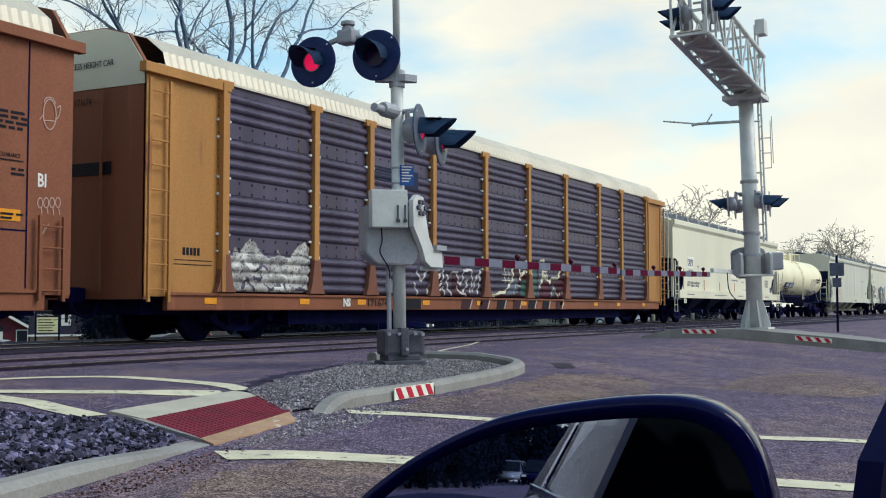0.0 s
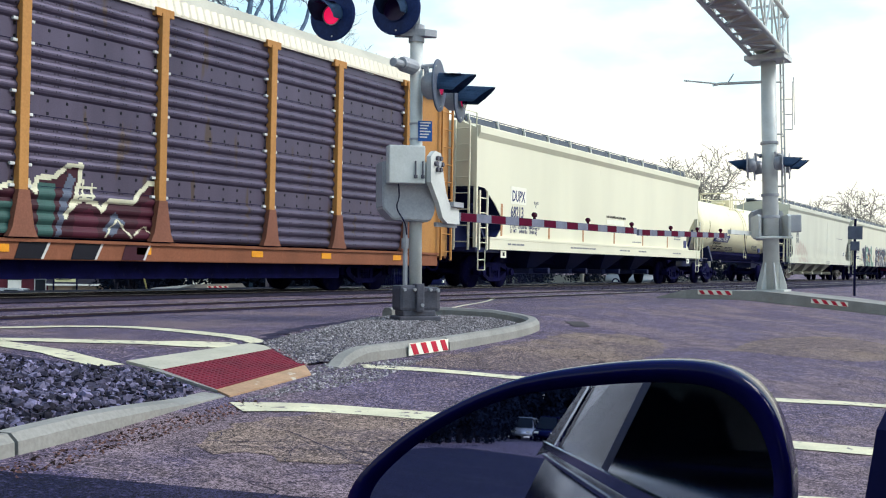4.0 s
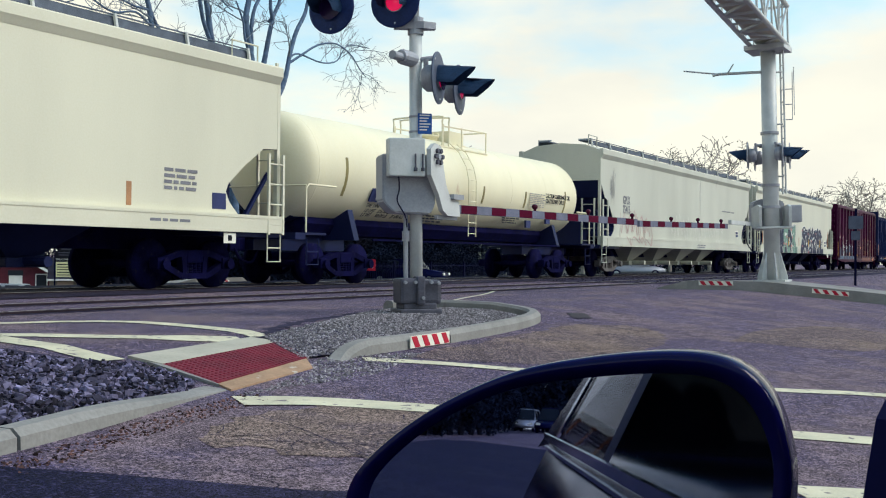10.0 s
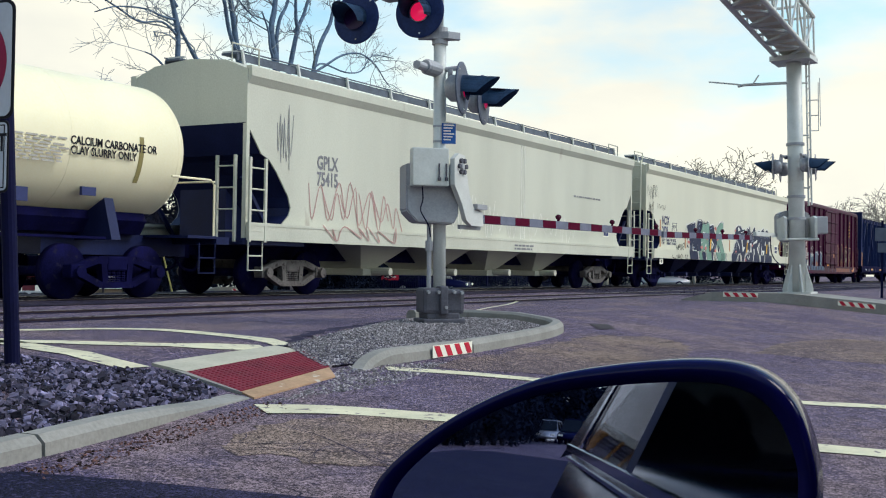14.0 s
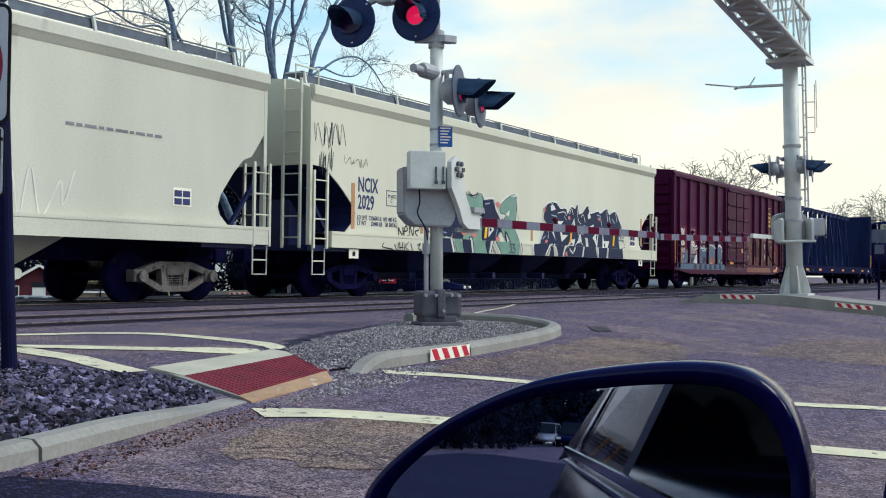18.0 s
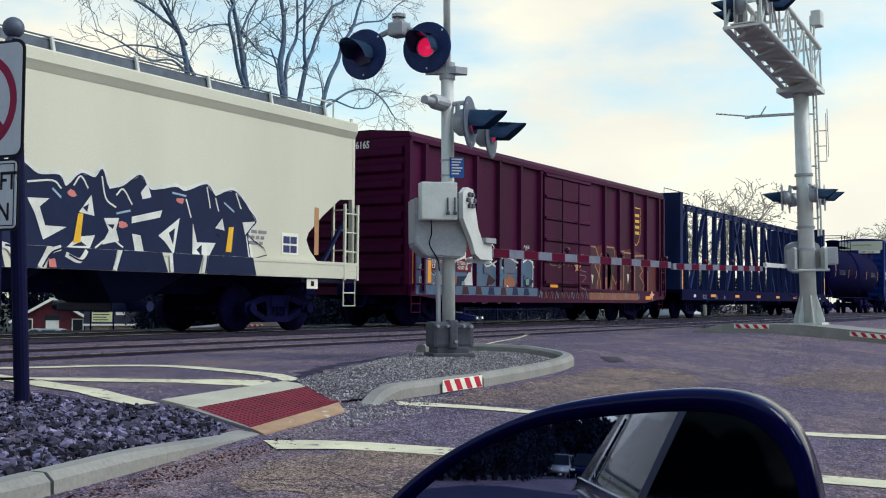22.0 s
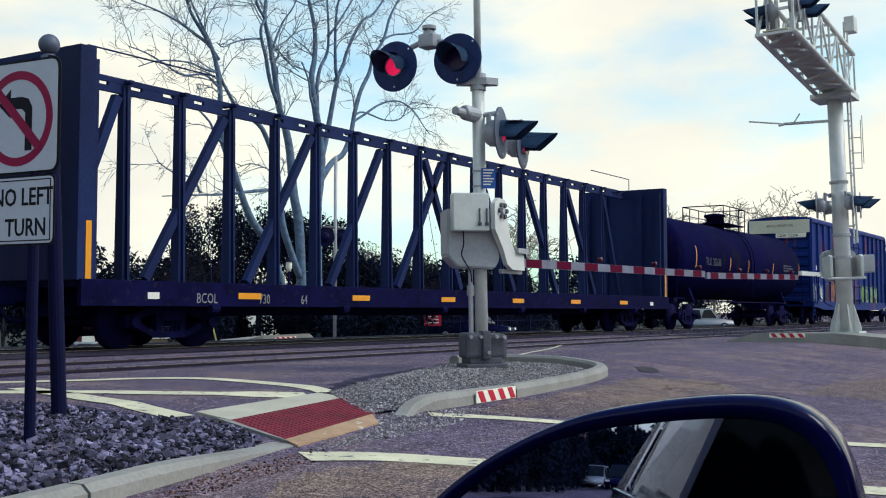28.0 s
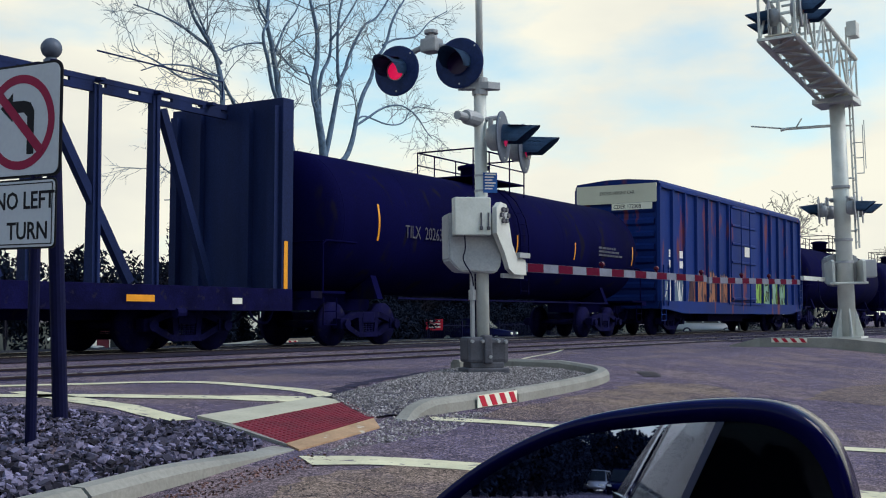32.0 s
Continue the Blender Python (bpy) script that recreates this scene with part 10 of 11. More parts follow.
def evergreen(x, y, seed, r, h, label="dense dark green evergreen bush", leaf=M_LEAF, n=3600, size=0.12, name="evergreen_bush", lift=0.0):
    th = root(name, label, "bush", pose(x, y, gz(x, y)), "bushes behind the tracks")
    bm = bmesh.new()
    rnd = random.Random(seed)
    for k in range(4):
        tube(bm, curve_pts([(0, 0, -0.1), (rnd.uniform(-0.2, 0.2), rnd.uniform(-0.2, 0.2), h * 0.3), (rnd.uniform(-0.6, 0.6) * r, rnd.uniform(-0.6, 0.6) * r, h * 0.75)], 3), 0.09, 6, 0.02)
    part("trunk", bm, M_DARKBARK, th)
    part("crown", leaf_crown(seed, r, r * 0.8, h * (0.55 if not lift else 0.42), h * 0.52 + lift, n, size), leaf, th)
    return th


def gable_house(name, label, x, y, az, w, d, wall_h, roof_h, wall_mat, door=True, windows=2, roof_mat=M_SHINGLE):
    th = root(name, label, "building", pose(x, y, gz(x, y) - 0.1, 0, 0, az))
    bm = bmesh.new()
    slab(bm, [(-w / 2, 0), (w / 2, 0), (w / 2, wall_h), (0, wall_h + roof_h), (-w / 2, wall_h)], 0, d, "y")
    part("wall", bm, wall_mat, th)
    for s in (-1, 1):
        bm = bmesh.new()
        a, b = Vector((s * (w / 2 + 0.35), 0, wall_h - 0.35 * roof_h / (w / 2))), Vector((0, 0, wall_h + roof_h))
        vs = [bm.verts.new((p.x, yy, p.z + 0.05)) for yy in (-0.4, d + 0.4) for p in (a, b)]
        bm.faces.new((vs[0], vs[1], vs[3], vs[2]))
        bmesh.ops.solidify(bm, geom=bm.faces[:], thickness=0.14)
        part("roof", bm, roof_mat, th)
        bm = bmesh.new()
        bar(bm, (a.x, -0.44, a.z - 0.02), (b.x, -0.44, b.z - 0.02), 0.05, 0.22)
        part("barge_board", bm, M_TRIM, th)
    if door:
        bm = bmesh.new()
        box(bm, -0.55, 0.55, -0.06, 0.0, 0, 2.15)
        dr = part("door", bm, M_TRIM, th)
        bm = bmesh.new()
        box(bm, -0.62, 0.62, -0.09, -0.06, 2.15, 2.6)
        part("transom", bm, M_WINDOW, dr)
    for k in range(windows):
        xx = -w * 0.33 + w * 0.66 * k / max(1, windows - 1)
        bm = bmesh.new()
        box(bm, xx - 0.5, xx + 0.5, -0.05, 0.0, 1.0, 2.3)
        win = part("window", bm, M_TRIM, th)
        bm = bmesh.new()
        box(bm, xx - 0.42, xx + 0.42, -0.07, -0.05, 1.08, 2.22)
        part("pane", bm, M_WINDOW, win)
    return th


def parked_car(x, y, az, paint, label, tall=1.5, length=4.6, name="parked_car"):
    th = root(name, label, "car", pose(x, y, gz(x, y), 0, 0, az), "cars")
    L, w = length / 2, 0.88
    bm = bmesh.new()
    side = [(-L, 0.45), (-L + 0.05, 0.85), (-L + 0.35, 0.95), (L - 1.15, 0.95), (L - 0.15, 0.78), (L, 0.6), (L, 0.32), (-L, 0.32)]
    slab(bm, side, -w, w, "y")
    bmesh.ops.bevel(bm, geom=bm.edges[:], offset=0.06, segments=2, affect="EDGES")
    part("body", bm, paint, th, "", True)
    bm = bmesh.new()
    cab = [(-L + 0.25, 0.93), (-L + 0.65, tall - 0.04), (-L + 1.0, tall), (0.55, tall), (L - 1.25, 0.93)]
    a = [bm.verts.new((p[0], -w + 0.02 + (p[1] - 0.93) * 0.28, p[1])) for p in cab]
    b = [bm.verts.new((p[0], w - 0.02 - (p[1] - 0.93) * 0.28, p[1])) for p in cab]
    bm.faces.new(a)
    bm.faces.new(b[::-1])
    for i in range(5):
        bm.faces.new((a[i], b[i], b[(i + 1) % 5], a[(i + 1) % 5]))
    bmesh.ops.recalc_face_normals(bm, faces=bm.faces[:])
    part("cabin", bm, paint, th)
    for s in (-1, 1):
        for x0, x1 in ((-L + 0.75, -0.35), (-0.25, L - 1.45)):
            bm = bmesh.new()
            pts = [(x0, 1.0), (x1, 1.0), (min(x1, 0.5), tall - 0.1), (x0 + 0.2, tall - 0.1)]
            f = bm.faces.new([bm.verts.new((p[0], s * (w - 0.005 - (p[1] - 0.93) * 0.28), p[1])) for p in pts])
            bmesh.ops.solidify(bm, geom=[f], thickness=0.01 * s)
            part("window", bm, M_WINDOW, th)
    for x0, z0, x1, z1 in ((L - 1.24, 0.98, 0.58, tall - 0.05), (-L + 0.24, 0.98, -L + 0.64, tall - 0.06)):
        sg = 1 if x0 > 0 else -1
        bm = bmesh.new()
        f = bm.faces.new([bm.verts.new(p) for p in ((x0 + sg * 0.02, -w + 0.12, z0), (x0 + sg * 0.02, w - 0.12, z0), (x1 + sg * 0.02, w - 0.25, z1), (x1 + sg * 0.02, -w + 0.25, z1))])
        bmesh.ops.solidify(bm, geom=[f], thickness=0.01)
        part("windscreen", bm, M_WINDOW, th)
    for xx in (-L + 0.85, L - 0.85):
        for s in (-1, 1):
            bm = bmesh.new()
            lathe(bm, [(0.12, -0.10), (0.30, -0.11), (0.33, -0.08), (0.33, 0.08), (0.30, 0.11), (0.12, 0.10)], 20, "y")
            wh = part("wheel", bm, M_RUBBER, th)
            wh.matrix_basis = pose(xx, s * (w - 0.10), 0.33)
            bm = bmesh.new()
            lathe(bm, [(0.2, -0.005), (0.2, 0.005)], 16, "y")
            rim = part("rim", bm, M_ALU, wh)
            rim.matrix_basis = pose(0, s * 0.115, 0)
    for s in (-1, 1):
        bm = bmesh.new()
        box(bm, L - 0.06, L + 0.01, s * 0.62 - 0.16, s * 0.62 + 0.16, 0.60, 0.74, 0.01)
        part("headlight", bm, M_WHITE, th)
        bm = bmesh.new()
        box(bm, -L - 0.01, -L + 0.06, s * 0.66 - 0.14, s * 0.66 + 0.14, 0.68, 0.84, 0.01)
        part("tail_light", bm, M_LENS, th)
    return th


def build_background():
    # three trees behind the tracks; limbs as (rise along the railway, height), from thick to thin
    limb, leafless = leader_tree(36.6, 30.2, 3)
    limb(0.22, 0.04, (0, 0), (-0.3, 4.7), (-0.7, 6.3), (-1.0, 8.2), (-1.4, 9.3), (-1.7, 9.9), (-2.0, 11.3), (-2.3, 12.4), (-2.6, 13.3), (-2.5, 14.3), (-2.3, 15.7))
    limb(0.16, 0.05, (-0.2, 2.8), (-0.8, 3.8), (-1.4, 5.1), (-1.6, 6.5), (-1.9, 7.6), (-2.5, 8.6), (-3.0, 9.0), (-4.0, 9.3), (-4.5, 9.8), (-5.0, 10.4), (-5.2, 10.9))
    limb(0.09, 0.02, (-1.6, 6.4), (-2.6, 6.3), (-3.9, 6.1), (-5.2, 5.9), (-6.2, 5.8), (-8.0, 5.6))
    limb(0.05, 0.02, (-6.1, 5.9), (-6.4, 6.2), (-6.8, 6.4), (-7.8, 6.5), (-8.6, 6.8))
    limb(0.09, 0.05, (-1.8, 10.0), (-2.3, 10.8), (-2.6, 11.7), (-2.9, 12.3), (-3.0, 12.8), (-2.7, 13.3))
    limb(0.04, 0.02, (-2.9, 12.4), (-3.7, 12.2), (-4.5, 11.9), (-5.1, 11.6), (-5.5, 11.7))
    limb(0.06, 0.03, (-2.6, 13.3), (-3.1, 13.7), (-3.3, 14.1), (-3.8, 14.9))
    limb(0.05, 0.02, (-2.1, 12.2), (-1.6, 13.3), (-1.0, 14.1), (-0.5, 15.2))
    limb(0.04, 0.02, (-2.1, 12.3), (-1.5, 12.1), (-0.8, 11.8), (-0.1, 11.6))
    leafless()
    limb, leafless = leader_tree(36.2, 30.2, 14)
    limb(0.17, 0.04, (0, 0), (-1.5, 3.7), (-2.8, 5.0), (-3.5, 6.1), (-4.0, 7.1), (-4.5, 7.9), (-4.7, 8.9), (-4.7, 9.9), (-4.9, 10.8), (-5.2, 11.5), (-5.8, 12.1), (-6.3, 12.6), (-6.6, 13.2), (-7.0, 14.1))
    limb(0.08, 0.02, (-4.8, 11.1), (-5.3, 11.6), (-6.0, 11.9), (-6.8, 12.2), (-7.8, 12.4), (-8.9, 12.5))
    limb(0.06, 0.02, (-5.2, 11.6), (-5.7, 12.4), (-6.2, 13.3), (-6.4, 14.1))
    limb(0.05, 0.02, (-4.8, 10.6), (-5.6, 10.6), (-6.4, 10.7), (-7.8, 10.5), (-8.8, 10.1))
    limb(0.05, 0.02, (-4.7, 10.0), (-5.5, 10.4), (-6.6, 10.2), (-7.6, 10.5), (-8.3, 10.7), (-9.1, 10.8))
    limb(0.07, 0.02, (-4.4, 7.8), (-5.0, 8.2), (-5.3, 8.6), (-6.0, 9.0), (-6.6, 9.1))
    leafless()
    limb, leafless = leader_tree(37.6, 30.2, 23)
    limb(0.24, 0.04, (0, 0), (-0.2, 5.3), (0.0, 7.0), (0.1, 8.0), (0.0, 8.9), (-0.3, 10.0), (-0.6, 11.3), (-0.4, 12.3), (-0.4, 13.5), (-0.7, 14.4), (-0.9, 14.9), (-1.3, 16.3))
    limb(0.07, 0.03, (-0.3, 10.0), (-0.7, 10.5), (-0.9, 11.2), (-1.4, 11.9))
    limb(0.11, 0.03, (-0.2, 9.5), (-0.2, 10.4), (-0.2, 11.1), (0.0, 11.9), (0.5, 12.7), (0.6, 13.7), (0.5, 15.2), (0.6, 16.5))
    limb(0.06, 0.02, (0.5, 13.4), (1.1, 14.1), (2.3, 15.7), (2.9, 16.9))
    limb(0.14, 0.04, (0.1, 8.0), (0.4, 9.0), (0.6, 9.9), (0.9, 11.2), (1.0, 11.6), (0.8, 12.0), (0.7, 13.1), (0.7, 14.3), (0.9, 15.3))
    limb(0.09, 0.03, (1.0, 11.5), (1.5, 12.3), (1.8, 13.1), (2.7, 14.5), (3.6, 15.1), (4.5, 16.2), (5.1, 17.4))
    limb(0.14, 0.03, (0.0, 7.0), (0.8, 7.9), (1.6, 8.4), (2.1, 9.3), (2.4, 10.4), (2.8, 11.4), (3.4, 12.3), (3.7, 13.1), (4.5, 14.1), (4.9, 15.1), (5.4, 15.9), (5.9, 16.5), (6.6, 17.8))
    limb(0.06, 0.02, (2.3, 9.9), (3.2, 10.4), (4.5, 11.1), (5.9, 11.4), (7.1, 11.1), (7.9, 10.5), (8.4, 10.2))
    limb(0.045, 0.02, (2.4, 10.2), (3.2, 10.5), (5.0, 10.4), (6.4, 10.7), (7.4, 11.6), (9.4, 11.8))
    limb(0.055, 0.02, (4.4, 14.0), (5.4, 14.5), (7.1, 15.0), (8.3, 16.0), (9.9, 16.9))
    leafless()
    far = [(115.5, 32.7, 15.5), (119, 38, 14.5), (160, 24, 12.5), (168, 30, 12.5), (80, 45, 11.0), (95, 38.5, 11.5), (190, 27, 9.5), (141, 36, 10), (205, 22, 10), (128, 44, 11)]
    for k, (x, y, h) in enumerate(far):
        th = bare_tree(x, y, 40 + k, h * 0.55, 0.2, (0, 0), "distant bare tree with fine twigs and pale buds", M_FAR_BARK, spread=0.8, first=0.35, kids=(6, 5, 4, 3), twig=0.03)
        tagged(part("buds", leaf_crown(60 + k, h * 0.42, h * 0.42, h * 0.30, h * 0.62, 420, 0.13), M_BUD, th), "pale spring buds", kind="stuff")
    rnd = random.Random(5)
    for k in range(20):
        x = 40.4 + 2.05 * k
        tall = 7.2 if x < 45 else 6.2 if x < 50 else 5.0
        gap = 43.8 < x < 47.0
        evergreen(x + rnd.uniform(-0.4, 0.4), 39 + rnd.uniform(-1.5, 2) + 0.12 * k, 100 + k, rnd.uniform(1.9, 2.4) if x < 43 else rnd.uniform(2.2, 3.0), tall + rnd.uniform(-0.3, 0.5), n=8000, size=0.12, lift=1.8 if gap else 0.0)
    for k in range(13):
        x = 42.2 + 1.8 * k
        if not 46.5 < x < 50.5:
            evergreen(x + rnd.uniform(-0.3, 0.3), 42 + rnd.uniform(-0.8, 1.2), 500 + k, rnd.uniform(1.6, 2.0), rnd.uniform(3.2, 4.6), n=6000, size=0.13)
    for x, y, h in ((36.6, 37.0, 2.6), (38.6, 38.0, 3.0), (46.8, 38.0, 3.2), (51.5, 38.5, 2.9), (53.6, 39.5, 3.3), (55.4, 38.0, 2.7), (58.0, 39.0, 3.0), (60.6, 40.0, 3.5), (63.5, 40.0, 3.2)):
        bare_tree(x, y, int(7 * x), h, 0.09, (0, 0), "small twiggy bare tree among dark bushes", M_DARKBARK, spread=0.85, first=0.25, kids=(7, 5, 4, 3), twig=0.012)
    for k in range(12):
        x = 70 + 11 * k
        evergreen(x + rnd.uniform(-2, 2), 46 + rnd.uniform(-3, 4), 130 + k, rnd.uniform(3.5, 5), rnd.uniform(5.0, 7.0), "hazy green tree on the far side", M_LEAF, 2600, 0.24)
    for x, y, r, h in ((28.0, 27.5, 1.3, 1.6), (34.2, 27.6, 1.3, 1.7), (40.5, 28.5, 1.2, 1.5), (35.5, 27.2, 1.3, 1.7), (37.8, 26.6, 1.3, 1.6), (43.0, 29.2, 1.3, 1.6), (30.0, 29.5, 1.0, 2.0), (34.0, 29.2, 1.5, 2.4), (38.5, 28.8, 1.4, 2.2), (55, 35, 2, 2.4), (60, 36, 2, 2.6), (66, 36, 2.2, 2.6), (72, 37, 2.4, 3), (50, 35, 2, 2.4), (46, 34.5, 1.8, 2.2), (79, 38, 2.6, 3.2)):
        evergreen(x, y, int(x * 10), r, h, "low dark shrub beyond the tracks", M_LEAF, 3200, 0.105)
    for k in range(15):
        evergreen(50 + 9 * k, 104 + rnd.uniform(-3, 5), 400 + k, 6.5, rnd.uniform(9.0, 11.5) if k < 8 else rnd.uniform(6.5, 8.0), "hazy dark tree behind far houses", M_LEAF, 4200, 0.42, "evergreen_tree")
    # houses
    gable_house("brick_house", "dark red brick house with a white trimmed gable", 67.3, 80.0, -40, 6.4, 10.0, 2.2, 1.9, M_BRICK, roof_mat=M_DARKSHINGLE)
    th = root("low_building", "low tan garage building with dark shingle roof", "building", pose(61.9, 66.0, -3.5, 0, 0, -43))
    bm = bmesh.new()
    slab(bm, [(0.0, 0.0), (9.0, 0.0), (9.0, 2.2), (4.5, 3.7), (0.0, 2.2)], -2.5, 2.5, "x")
    part("wall", bm, M_TANWALL, th)
    for y0, y1 in ((-0.45, 4.5), (9.45, 4.5)):
        bm = bmesh.new()
        f = bm.faces.new([bm.verts.new(p) for p in ((-2.65, y0, 2.10), (2.65, y0, 2.10), (2.65, y1, 3.80), (-2.65, y1, 3.80))])
        bmesh.ops.solidify(bm, geom=[f], thickness=0.12)
        part("roof", bm, M_DARKSHINGLE, th)
    bm = bmesh.new()
    box(bm, -2.65, 2.65, -0.52, -0.46, 2.04, 2.18)
    part("gutter", bm, M_TRIM, th)
    for x0, x1 in ((-1.95, -0.75), (-0.35, 0.95), (1.20, 2.40)):
        bm = bmesh.new()
        box(bm, x0, x1, -0.06, 0.0, 0.0, 1.98, 0.01)
        gd = part("garage_door", bm, M_PEACHDOOR, th, "pale peach garage door")
        for z in (0.5, 1.0, 1.5):
            bm = bmesh.new()
            box(bm, x0 + 0.05, x1 - 0.05, -0.068, -0.06, z - 0.015, z + 0.015)
            part("panel_joint", bm, M_SHINGLE, gd)
    gable_house("white_house", "tall white clapboard house seen between bushes", 104.5, 92.0, -40, 6.5, 8.0, 5.0, 2.6, M_TRIM, False, 2)
    gable_house("white_house", "white clapboard house among dark bushes", 96.0, 60.0, -45, 8.0, 8.0, 3.2, 2.4, M_TRIM, True, 2)
    th = root("cupola", "small white cupola with dark louvre on a roof", "cupola", pose(63.3, 67.4, -0.80, 0, 0, -40))
    bm = bmesh.new()
    box(bm, -0.35, 0.35, -0.35, 0.35, 0.0, 1.12)
    part("body", bm, M_TRIM, th)
    bm = bmesh.new()
    slab(bm, [(-0.46, 1.12), (0.46, 1.12), (0, 1.62)], -0.45, 0.45, "y")
    part("cap", bm, M_TRIM, th)
    bm = bmesh.new()
    box(bm, -0.12, 0.12, -0.37, -0.35, 0.35, 1.0)
    part("louvre", bm, M_INK, th)
    # parking sign with unreadable list
    th = root("parking_sign", "public parking sign with dark head and cream list panel", "sign", pose(54.7, 60.0, -1.8, 0, 0, -48))
    for s in (-0.76, 0.76):
        bm = bmesh.new()
        bar(bm, (s, 0.05, -0.85), (s, 0.05, 2.62), 0.1)
        part("post", bm, M_BLACK, th)
    bm = bmesh.new()
    box(bm, -0.72, 0.72, -0.05, 0.05, 1.86, 2.60, 0.02)
    box(bm, -0.50, 0.50, -0.05, 0.05, 2.60, 2.95, 0.02)
    box(bm, -0.20, 0.20, -0.05, 0.05, 2.95, 3.30, 0.02)
    hd = part("sign_head", bm, M_INK, th)
    lettering("PUBLIC PARKING", 0.17, M_WHITEINK, hd, on_side(-0.66, -0.055, 1.96), stretch=0.8)
    for z, w in ((2.28, 0.5), (2.44, 0.55), (2.68, 0.35), (3.05, 0.13), (3.17, 0.13)):
        bm = bmesh.new()
        box(bm, -w, w, -0.056, -0.051, z, z + 0.07)
        part("text_bar", bm, M_DIMINK, hd)
    bm = bmesh.new()
    box(bm, -0.68, 0.68, -0.05, 0.05, 0.80, 1.84, 0.02)
    ls = part("list_panel", bm, material("cream_sign_panel", (0.80, 0.76, 0.42), 0.5, var=0.06), th)
    for k in range(5):
        bm = bmesh.new()
        box(bm, -0.6, 0.3 + 0.1 * (k % 3), -0.056, -0.051, 1.64 - 0.18 * k, 1.70 - 0.18 * k)
        part("text_bar", bm, M_INK, ls)
    # backs of the crossing lamps on the far side
    th = root("far_crossing_signal", "pale crossing signal mast seen from behind with dark lamp backs", "crossing signal", pose(28.2, 22.0, gz(28, 22)))
    bm = bmesh.new()
    tube(bm, [(0, 0, 0), (0, 0, 5.9)], 0.055, 12)
    part("mast", bm, M_ALUGREY, th, "", True)
    bm = bmesh.new()
    tube(bm, [(-0.75, 0, 3.62), (0.45, 0, 3.62)], 0.035, 8)
    part("cross_arm", bm, M_DARKCAST, th)
    for dx in (-0.5, 0.32):
        bm = bmesh.new()
        lathe(bm, [(0.05, -0.14), (0.13, -0.10), (0.15, 0.0), (0.30, 0.01), (0.30, 0.03), (0.1, 0.035)], 20, "y")
        part("lamp_back", bm, M_BLACK, th).matrix_basis = pose(dx, 0, 3.30, 0, 0, -40)
    # lamp post, leaning marker pole, red banner
    th = root("street_lamp", "old style street lamp with a pale globe on a dark post", "street lamp", pose(35.4, 30.0, gz(35, 30)))
    bm = bmesh.new()
    tube(bm, [(0, 0, 0), (0, 0, 3.1)], 0.07, 10, 0.05)
    part("post", bm, M_BLACK, th)
    bm = bmesh.new()
    lathe(bm, [(0.07, 3.08), (0.11, 3.2), (0.13, 3.34), (0.10, 3.46), (0.05, 3.5)], 14, "z")
    part("globe", bm, M_WHITE, th, "", True)
    bm = bmesh.new()
    lathe(bm, [(0.16, 3.46), (0.06, 3.6), (0.02, 3.68)], 14, "z")
    part("cap", bm, M_BLACK, th)
    th = root("marker_pole", "thin yellow leaning guy wire marker", "pole", pose(22.1, 21.2, gz(22, 21.2)))
    bm = bmesh.new()
    tube(bm, [(0.05, 0, -0.05), (-0.25, 0.1, 1.05)], 0.022, 8)
    part("pole", bm, material("yellow_marker_plastic", (0.55, 0.50, 0.18), 0.5), th)
    th = root("red_notice", "red notice with pale text bars on a low stand", "sign", pose(46.5, 30.2, gz(46, 30.2), 0, 0, -55))
    bm = bmesh.new()
    for s in (-0.3, 0.3):
        bar(bm, (s, 0, 0), (s, 0, 1.3), 0.05)
    pieces("stand_leg", bm, M_BLACK, th)
    bm = bmesh.new()
    box(bm, -0.42, 0.42, -0.04, -0.02, 0.75, 1.3, 0.01)
    rp = part("panel", bm, M_RED, th)
    for k in range(3):
        bm = bmesh.new()
        box(bm, -0.32, 0.3, -0.046, -0.041, 1.18 - 0.15 * k, 1.24 - 0.15 * k)
        part("text_bar", bm, M_WHITEINK, rp)
    # iron fence
    th = root("iron_fence", "low black iron fence with upright bars beyond the tracks", "fence", Matrix())
    for x0 in range(40, 72, 4):
        z = gz(0, 32)
        bm = bmesh.new()
        bar(bm, (x0, 32, z), (x0, 32, z + 1.3), 0.08)
        part("post", bm, M_BLACK, th)
        bm = bmesh.new()
        for zz in (0.2, 1.05):
            bar(bm, (x0, 32, z + zz), (x0 + 4, 32, z + zz), 0.035)
        part("rail", bm, M_BLACK, th)
        for k in range(1, 20):
            bm = bmesh.new()
            bar(bm, (x0 + 0.2 * k, 32, z + 0.1), (x0 + 0.2 * k, 32, z + 1.2), 0.022)
            part("picket", bm, M_BLACK, th)
    parked_car(88.0, 31.0, -70, M_SILVERCAR, "white estate car parked beyond the tracks", 1.75, 4.8)
    parked_car(56.0, 33.5, -75, M_CARPAINT, "dark car parked behind the iron fence")
    parked_car(49.5, 37.0, 175, M_SILVERCAR, "silver car behind the iron fence")
    parked_car(57.0, 69.0, 120, M_SILVERCAR, "silver car parked before a brick house", 1.45)
    # what the door mirror shows behind
    parked_car(-92.0, 11.4, 2, M_SILVERCAR, "white pickup truck standing on the side road", 1.85, 5.2)
    parked_car(-84.0, 8.7, 2, M_CARPAINT, "dark blue van standing on the side road", 1.9, 4.9)
    for k in range(16):
        evergreen(-106 - 5 * (k % 2), -4 + 2.7 * k, 300 + k, 3.6, 5.6, "dark green tree at the end of the side road", M_LEAF, 5200, 0.30, "evergreen_tree")
